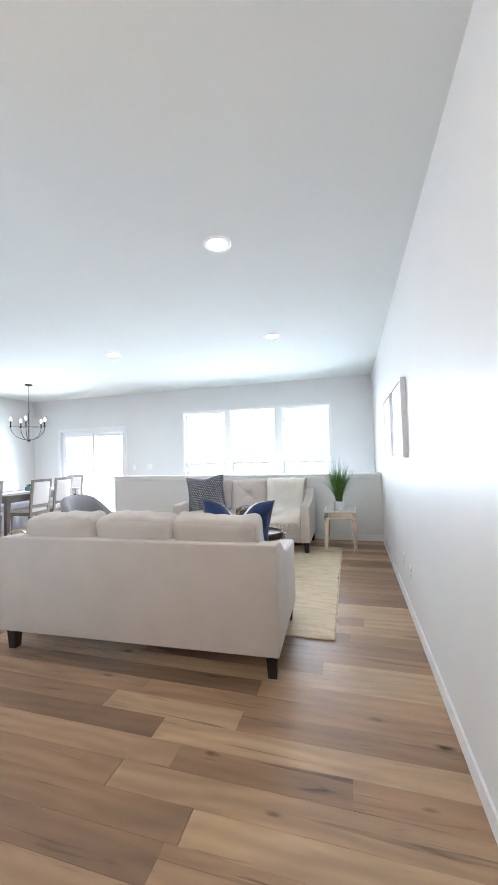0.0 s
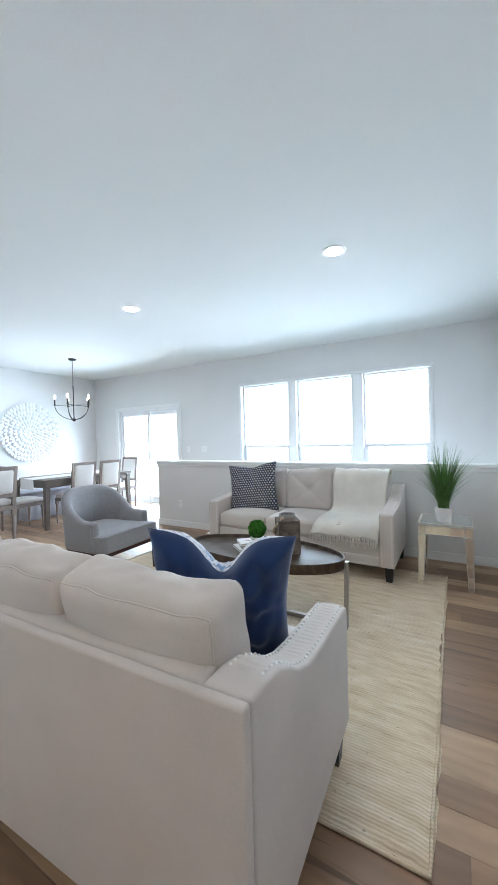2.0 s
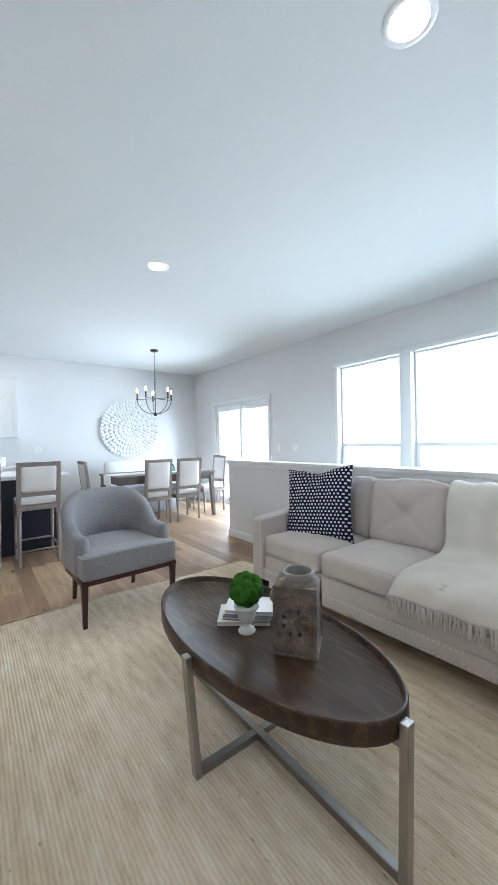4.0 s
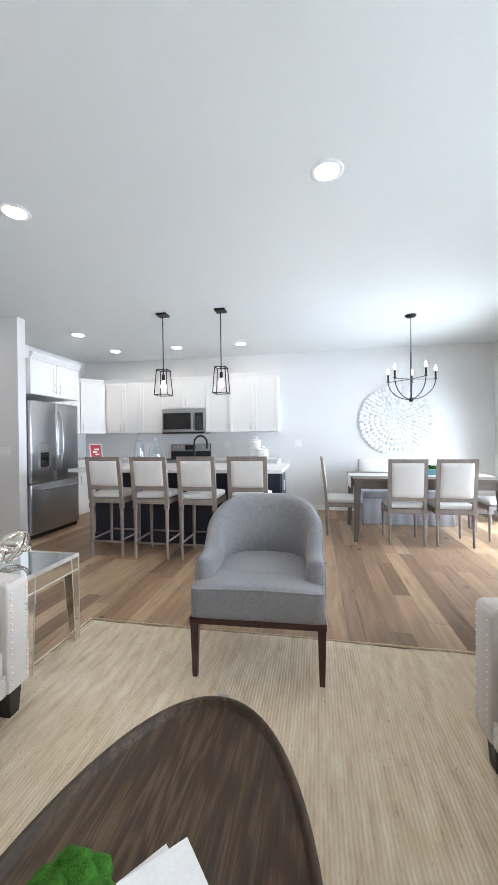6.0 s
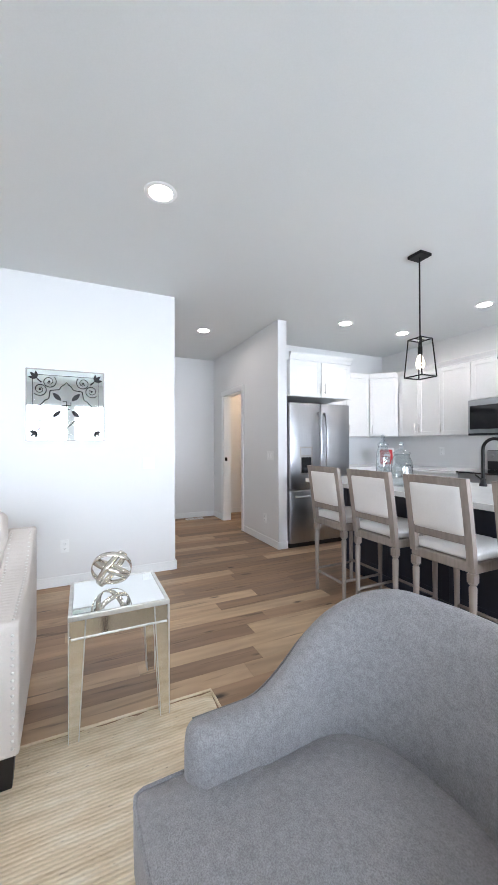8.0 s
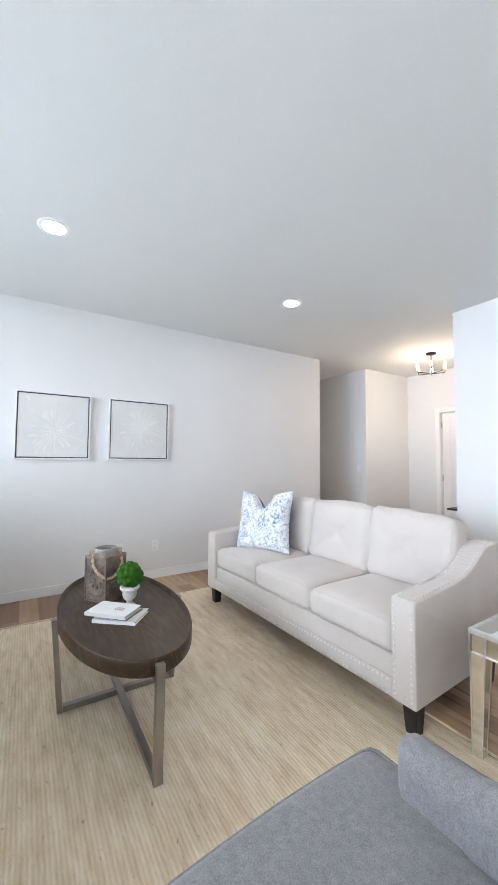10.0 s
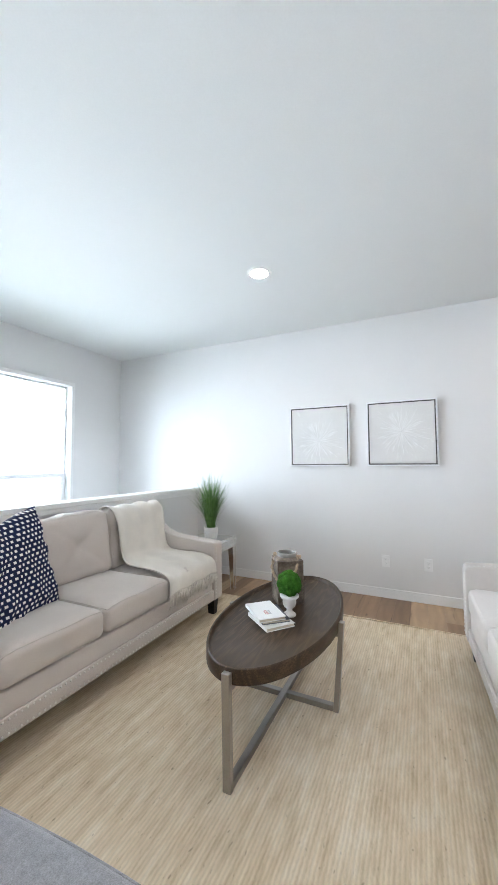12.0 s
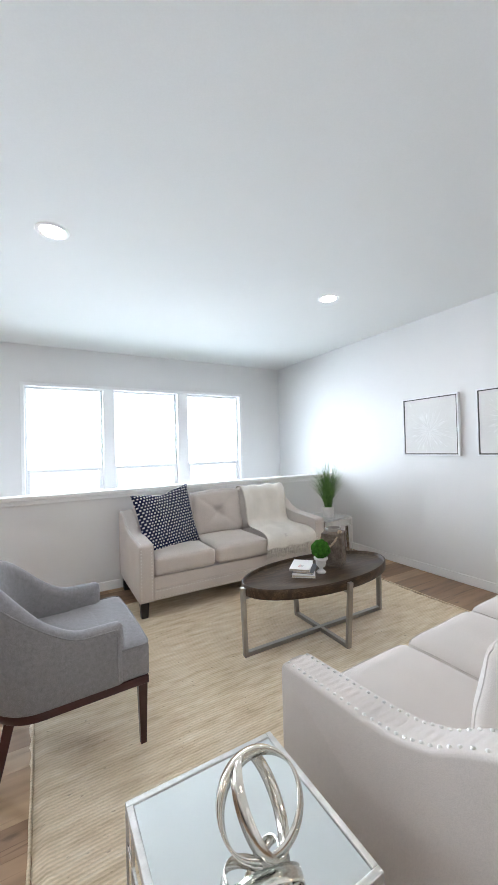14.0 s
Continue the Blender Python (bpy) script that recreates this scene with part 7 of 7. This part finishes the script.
# ---- chairs ----
def framed_chair(name, m, label, category, group, w, d, seat_z, top_z, stretchers):
    """A square-backed chair. Local: front at +y, seat centre at the origin; upholstered back panel in a wooden frame."""
    c = thing(name, m, label, category, group)
    yb, yf = -d / 2, d / 2
    tilt = 0.06
    part("seat_frame", join(box_bm((-w / 2, yb + 0.01, seat_z - 0.085), (w / 2, yf, seat_z - 0.03), 0.006)), M_GREYOAK, c)

    def dome(p, u):
        if u.z > 0:
            p.z += 0.012 * (1 - u.x ** 2) * (1 - u.y ** 2)
        return p
    part("seat", moved(soft((w - 0.008, d - 0.03, 0.062), 0.024, 0.004, 9, dome), pose(0, 0.012, seat_z - 0.001)), M_IVORY, c)

    def lean(bm):
        for v in bm.verts:
            if v.co.z > seat_z - 0.05:
                v.co.y -= tilt * ((v.co.z - seat_z + 0.05) / (top_z - seat_z + 0.05)) ** 1.3
        return bm
    post = 0.040
    z0 = seat_z + 0.06
    segs = []
    for sx in (-1, 1):
        for a in range(6):
            za, zb = seat_z - 0.05 + (top_z - seat_z + 0.05) * a / 6, seat_z - 0.05 + (top_z - seat_z + 0.05) * (a + 1) / 6
            segs.append(box_bm((sx * w / 2 - (post if sx > 0 else 0), yb, za), (sx * w / 2 + (0 if sx > 0 else post), yb + 0.032, zb)))
    segs += [box_bm((-w / 2 + post, yb, top_z - 0.045), (w / 2 - post, yb + 0.032, top_z), 0.003), box_bm((-w / 2 + post, yb, z0), (w / 2 - post, yb + 0.032, z0 + 0.045), 0.003)]
    bf = join(*segs)
    bmesh.ops.remove_doubles(bf, verts=bf.verts[:], dist=0.0002)
    part("back_frame", lean(bf), M_GREYOAK, c)
    n = 6
    pan = soft((w - 2 * post + 0.004, 0.042, top_z - 0.045 - z0 - 0.045 + 0.004), 0.014, 0.010, 9)
    part("backrest", lean(moved(pan, pose(0, yb + 0.016, (top_z - 0.045 + z0 + 0.045) / 2))), M_IVORY, c)
    hl = seat_z - 0.085
    for sx in (-1, 1):
        for sy in (-1, 1):
            x, y = sx * (w / 2 - 0.022), (yf - 0.024) if sy > 0 else (yb + 0.024)
            pf = [(0.010, 0), (0.014, 0.010), (0.012, 0.03), (0.017, 0.045), (0.014, 0.055), (0.0165, hl * 0.5), (0.020, hl - 0.075), (0.014, hl - 0.066), (0.021, hl - 0.056), (0.021, hl - 0.05)]
            part("leg", moved(join(lathe(pf, 14), box_bm((-0.021, -0.021, hl - 0.05), (0.021, 0.021, hl + 0.0), 0.003)), pose(x, y, 0)), M_GREYOAK, c)
    if stretchers:
        for a, b, z in (((-1, 1), (1, 1), 0.20), ((-1, -1), (1, -1), 0.16), ((-1, -1), (-1, 1), 0.18), ((1, -1), (1, 1), 0.18)):
            pa = (a[0] * (w / 2 - 0.022), (yf - 0.024) if a[1] > 0 else (yb + 0.024), z)
            pb = (b[0] * (w / 2 - 0.022), (yf - 0.024) if b[1] > 0 else (yb + 0.024), z)
            part("stretcher", tube([pa, pb], 0.011, 8), M_GREYOAK, c)
    return c


st = framed_chair("bar_stool", pose(-5.06, 2.13, 0, 0, 0, 90), "grey-washed oak counter stool with ivory upholstered back at the island", "bar stool", "stools at the island", 0.395, 0.42, 0.655, 1.065, True)
for y in (2.635, 3.145, 3.665):
    copy_thing(st, pose(-5.06, y, 0, 0, 0, 90))
ch = framed_chair("dining_chair", pose(-5.95, 5.34, 0, 0, 0, 90), "grey-washed oak dining chair with ivory upholstered back", "dining chair", "chairs round the dining table", 0.42, 0.45, 0.45, 0.99, False)
for x, y, rz in ((-5.95, 5.85, 90), (-6.25, 4.66, 0), (-6.25, 6.53, 180)):
    copy_thing(ch, pose(x, y, 0, 0, 0, rz))


def dining_table():
    t = thing("dining_table", pose(0, 0, 0), "rectangular grey-brown wood dining table with tapered legs", "dining table")
    x0, x1, y0, y1, H = -6.74, -5.80, 4.76, 6.40, 0.755
    part("tabletop", box_bm((x0, y0, H - 0.035), (x1, y1, H), 0.004), M_TABLEWOOD, t)
    part("apron", join(box_bm((x0 + 0.05, y0 + 0.03, H - 0.125), (x1 - 0.05, y0 + 0.05, H - 0.0355)), box_bm((x0 + 0.05, y1 - 0.05, H - 0.125), (x1 - 0.05, y1 - 0.03, H - 0.0355)),
                       box_bm((x0 + 0.03, y0 + 0.05, H - 0.125), (x0 + 0.05, y1 - 0.05, H - 0.0355)), box_bm((x1 - 0.05, y0 + 0.05, H - 0.125), (x1 - 0.03, y1 - 0.05, H - 0.0355))), M_TABLEWOOD, t)
    for sx, x in ((1, x0 + 0.055), (-1, x1 - 0.055)):
        for sy, y in ((1, y0 + 0.055), (-1, y1 - 0.055)):
            bm = box_bm((-0.038, -0.038, 0), (0.038, 0.038, H - 0.0355), 0.003)
            for v in bm.verts:
                k = 1 - v.co.z / (H - 0.0355)
                v.co.x = v.co.x * (1 - 0.35 * k) - sx * 0.02 * k
                v.co.y = v.co.y * (1 - 0.35 * k) - sy * 0.03 * k
            part("leg", moved(bm, pose(x, y, 0)), M_TABLEWOOD, t)


dining_table()
solo("table_runner", join(box_bm((-6.46, 4.755, 0.7555), (-6.10, 6.405, 0.759)), box_bm((-6.46, 4.751, 0.60), (-6.10, 4.7545, 0.759)), box_bm((-6.46, 6.4055, 0.60), (-6.10, 6.409, 0.759))), M_IVORY, pose(0, 0, 0), "white cloth runner on the dining table", "table runner")
cp = thing("succulent_planter", pose(-6.27, 5.72, 0.7595), "small green succulents in a teal planter on the table", "potted plant")
part("planter", join(box_bm((-0.06, -0.14, 0), (0.06, 0.14, 0.075), 0.006)), M_TEAL, cp)
rnd = random.Random(4)
lv = []
for k in range(70):
    a, r = rnd.uniform(0, 6.28), rnd.uniform(0.2, 1.0)
    b = soft((0.014, 0.010, 0.05), 0.0045, 0, 3)
    lv.append(moved(b, Matrix.Translation((rnd.uniform(-0.045, 0.045), rnd.uniform(-0.12, 0.12), 0.085 + rnd.uniform(0, 0.02))) @ Matrix.Rotation(a, 4, "Z") @ Matrix.Rotation(r * 0.9, 4, "X")))
part("succulent_leaves", join(*lv), M_MOSS, cp)["kind"] = "stuff"


def skirted_bench():
    b = thing("skirted_bench", pose(-6.98, 5.58, 0), "slipcovered dining bench with a pale blue pleated skirt", "bench")
    w = 1.22
    part("seat", moved(soft((0.50, w, 0.12), 0.03, 0.01, 9), pose(0, 0, 0.43)), M_SKIRT, b)
    part("backrest", moved(soft((0.10, w, 0.50), 0.03, 0.01, 9), pose(-0.23, 0, 0.665)), M_IVORY, b)
    bm = bmesh.new()
    lo, hi = [], []
    n = 140
    per = 2 * (0.48 + w)
    for k in range(n):
        s = per * k / n
        if s < w:
            x, y, nx, ny = 0.24, -w / 2 + s, 1, 0
        elif s < w + 0.48:
            x, y, nx, ny = 0.24 - (s - w), w / 2, 0, 1
        elif s < 2 * w + 0.48:
            x, y, nx, ny = -0.24, w / 2 - (s - w - 0.48), -1, 0
        else:
            x, y, nx, ny = -0.24 + (s - 2 * w - 0.48), -w / 2, 0, -1
        f = 0.012 * math.sin(s * 42)
        lo.append(bm.verts.new((x + nx * f, y + ny * f, 0.004)))
        hi.append(bm.verts.new((x * 0.985, y * 0.99, 0.40)))
    for k in range(n):
        bm.faces.new((lo[k], lo[(k + 1) % n], hi[(k + 1) % n], hi[k])).smooth = True
    bm.faces.new(hi)
    bm.faces.new(list(reversed(lo)))
    part("skirt", bm, M_SKIRT, b, "pale blue pleated skirt")


skirted_bench()

# ---- entry ----
et = thing("entry_table", pose(-1.31, -0.62, 0), "small dark wood pedestal table by the front door", "table")
part("tabletop", box_bm((-0.24, -0.22, 0.60), (0.24, 0.22, 0.628), 0.004), M_ESPRESSO, et)
part("pedestal", lathe([(0.10, 0.02), (0.03, 0.05), (0.025, 0.3), (0.035, 0.58), (0.08, 0.5995)], 24), M_ESPRESSO, et)
part("base", box_bm((-0.18, -0.18, 0), (0.18, 0.18, 0.02), 0.004), M_ESPRESSO, et)
solo("red_vase", lathe([(0.035, 0), (0.05, 0.02), (0.06, 0.10), (0.04, 0.20), (0.022, 0.27), (0.03, 0.31)], 28), M_RED, pose(-1.19, -0.60, 0.6285), "tall red glazed vase on the entry table", "vase")

# ---- floor boards, last ----
BOARD = 0.133
meshes = {}


def board(x0, x1, y0, y1):
    """One board, its top at z = 0, with eased edges; boards of one size share a mesh."""
    L, W = round(x1 - x0, 2), round(y1 - y0, 3)
    if (L, W) not in meshes:
        a, b, g, e = L / 2 - 0.0002, W / 2 - 0.0002, 0.0, 0.0007
        v = [(-a, -b, -0.0125), (a, -b, -0.0125), (a, b, -0.0125), (-a, b, -0.0125), (-a, -b, -e), (a, -b, -e), (a, b, -e), (-a, b, -e),
             (-a + e, -b + e, g), (a - e, -b + e, g), (a - e, b - e, g), (-a + e, b - e, g)]
        f = [(0, 1, 5, 4), (1, 2, 6, 5), (2, 3, 7, 6), (3, 0, 4, 7), (4, 5, 9, 8), (5, 6, 10, 9), (6, 7, 11, 10), (7, 4, 8, 11), (8, 9, 10, 11)]
        me = bpy.data.meshes.new("floor_board")
        me.from_pydata(v, [], f)
        me.materials.append(M_FLOOR)
        meshes[(L, W)] = me
    ob = new("floor_board", meshes[(L, W)])
    ob.location = ((x0 + x1) / 2, (y0 + y1) / 2, 0)
    ob.parent = FLOOR


rnd = random.Random(21)
y = -1.74
while y < 7.115:
    y2 = min(y + BOARD, 7.118)
    xa = XW
    if y > HALF_Y - 0.1:
        xb = -4.53
    elif y > 0.9:
        xb = EW
    else:
        xb = 1.30 if y > -0.2 else 0.0
    x = xa - rnd.uniform(0.0, 1.4)
    while x < xb - 0.01:
        L = round(rnd.choice((0.75, 1.05, 1.2, 1.5, 1.8)), 2)
        a, b = max(x, xa), min(x + L, xb)
        if xb - b < 0.25:
            b = xb
        if b - a > 0.02:
            board(a, b, y, y2)
        x = b if b == xb else x + L
    y = y2
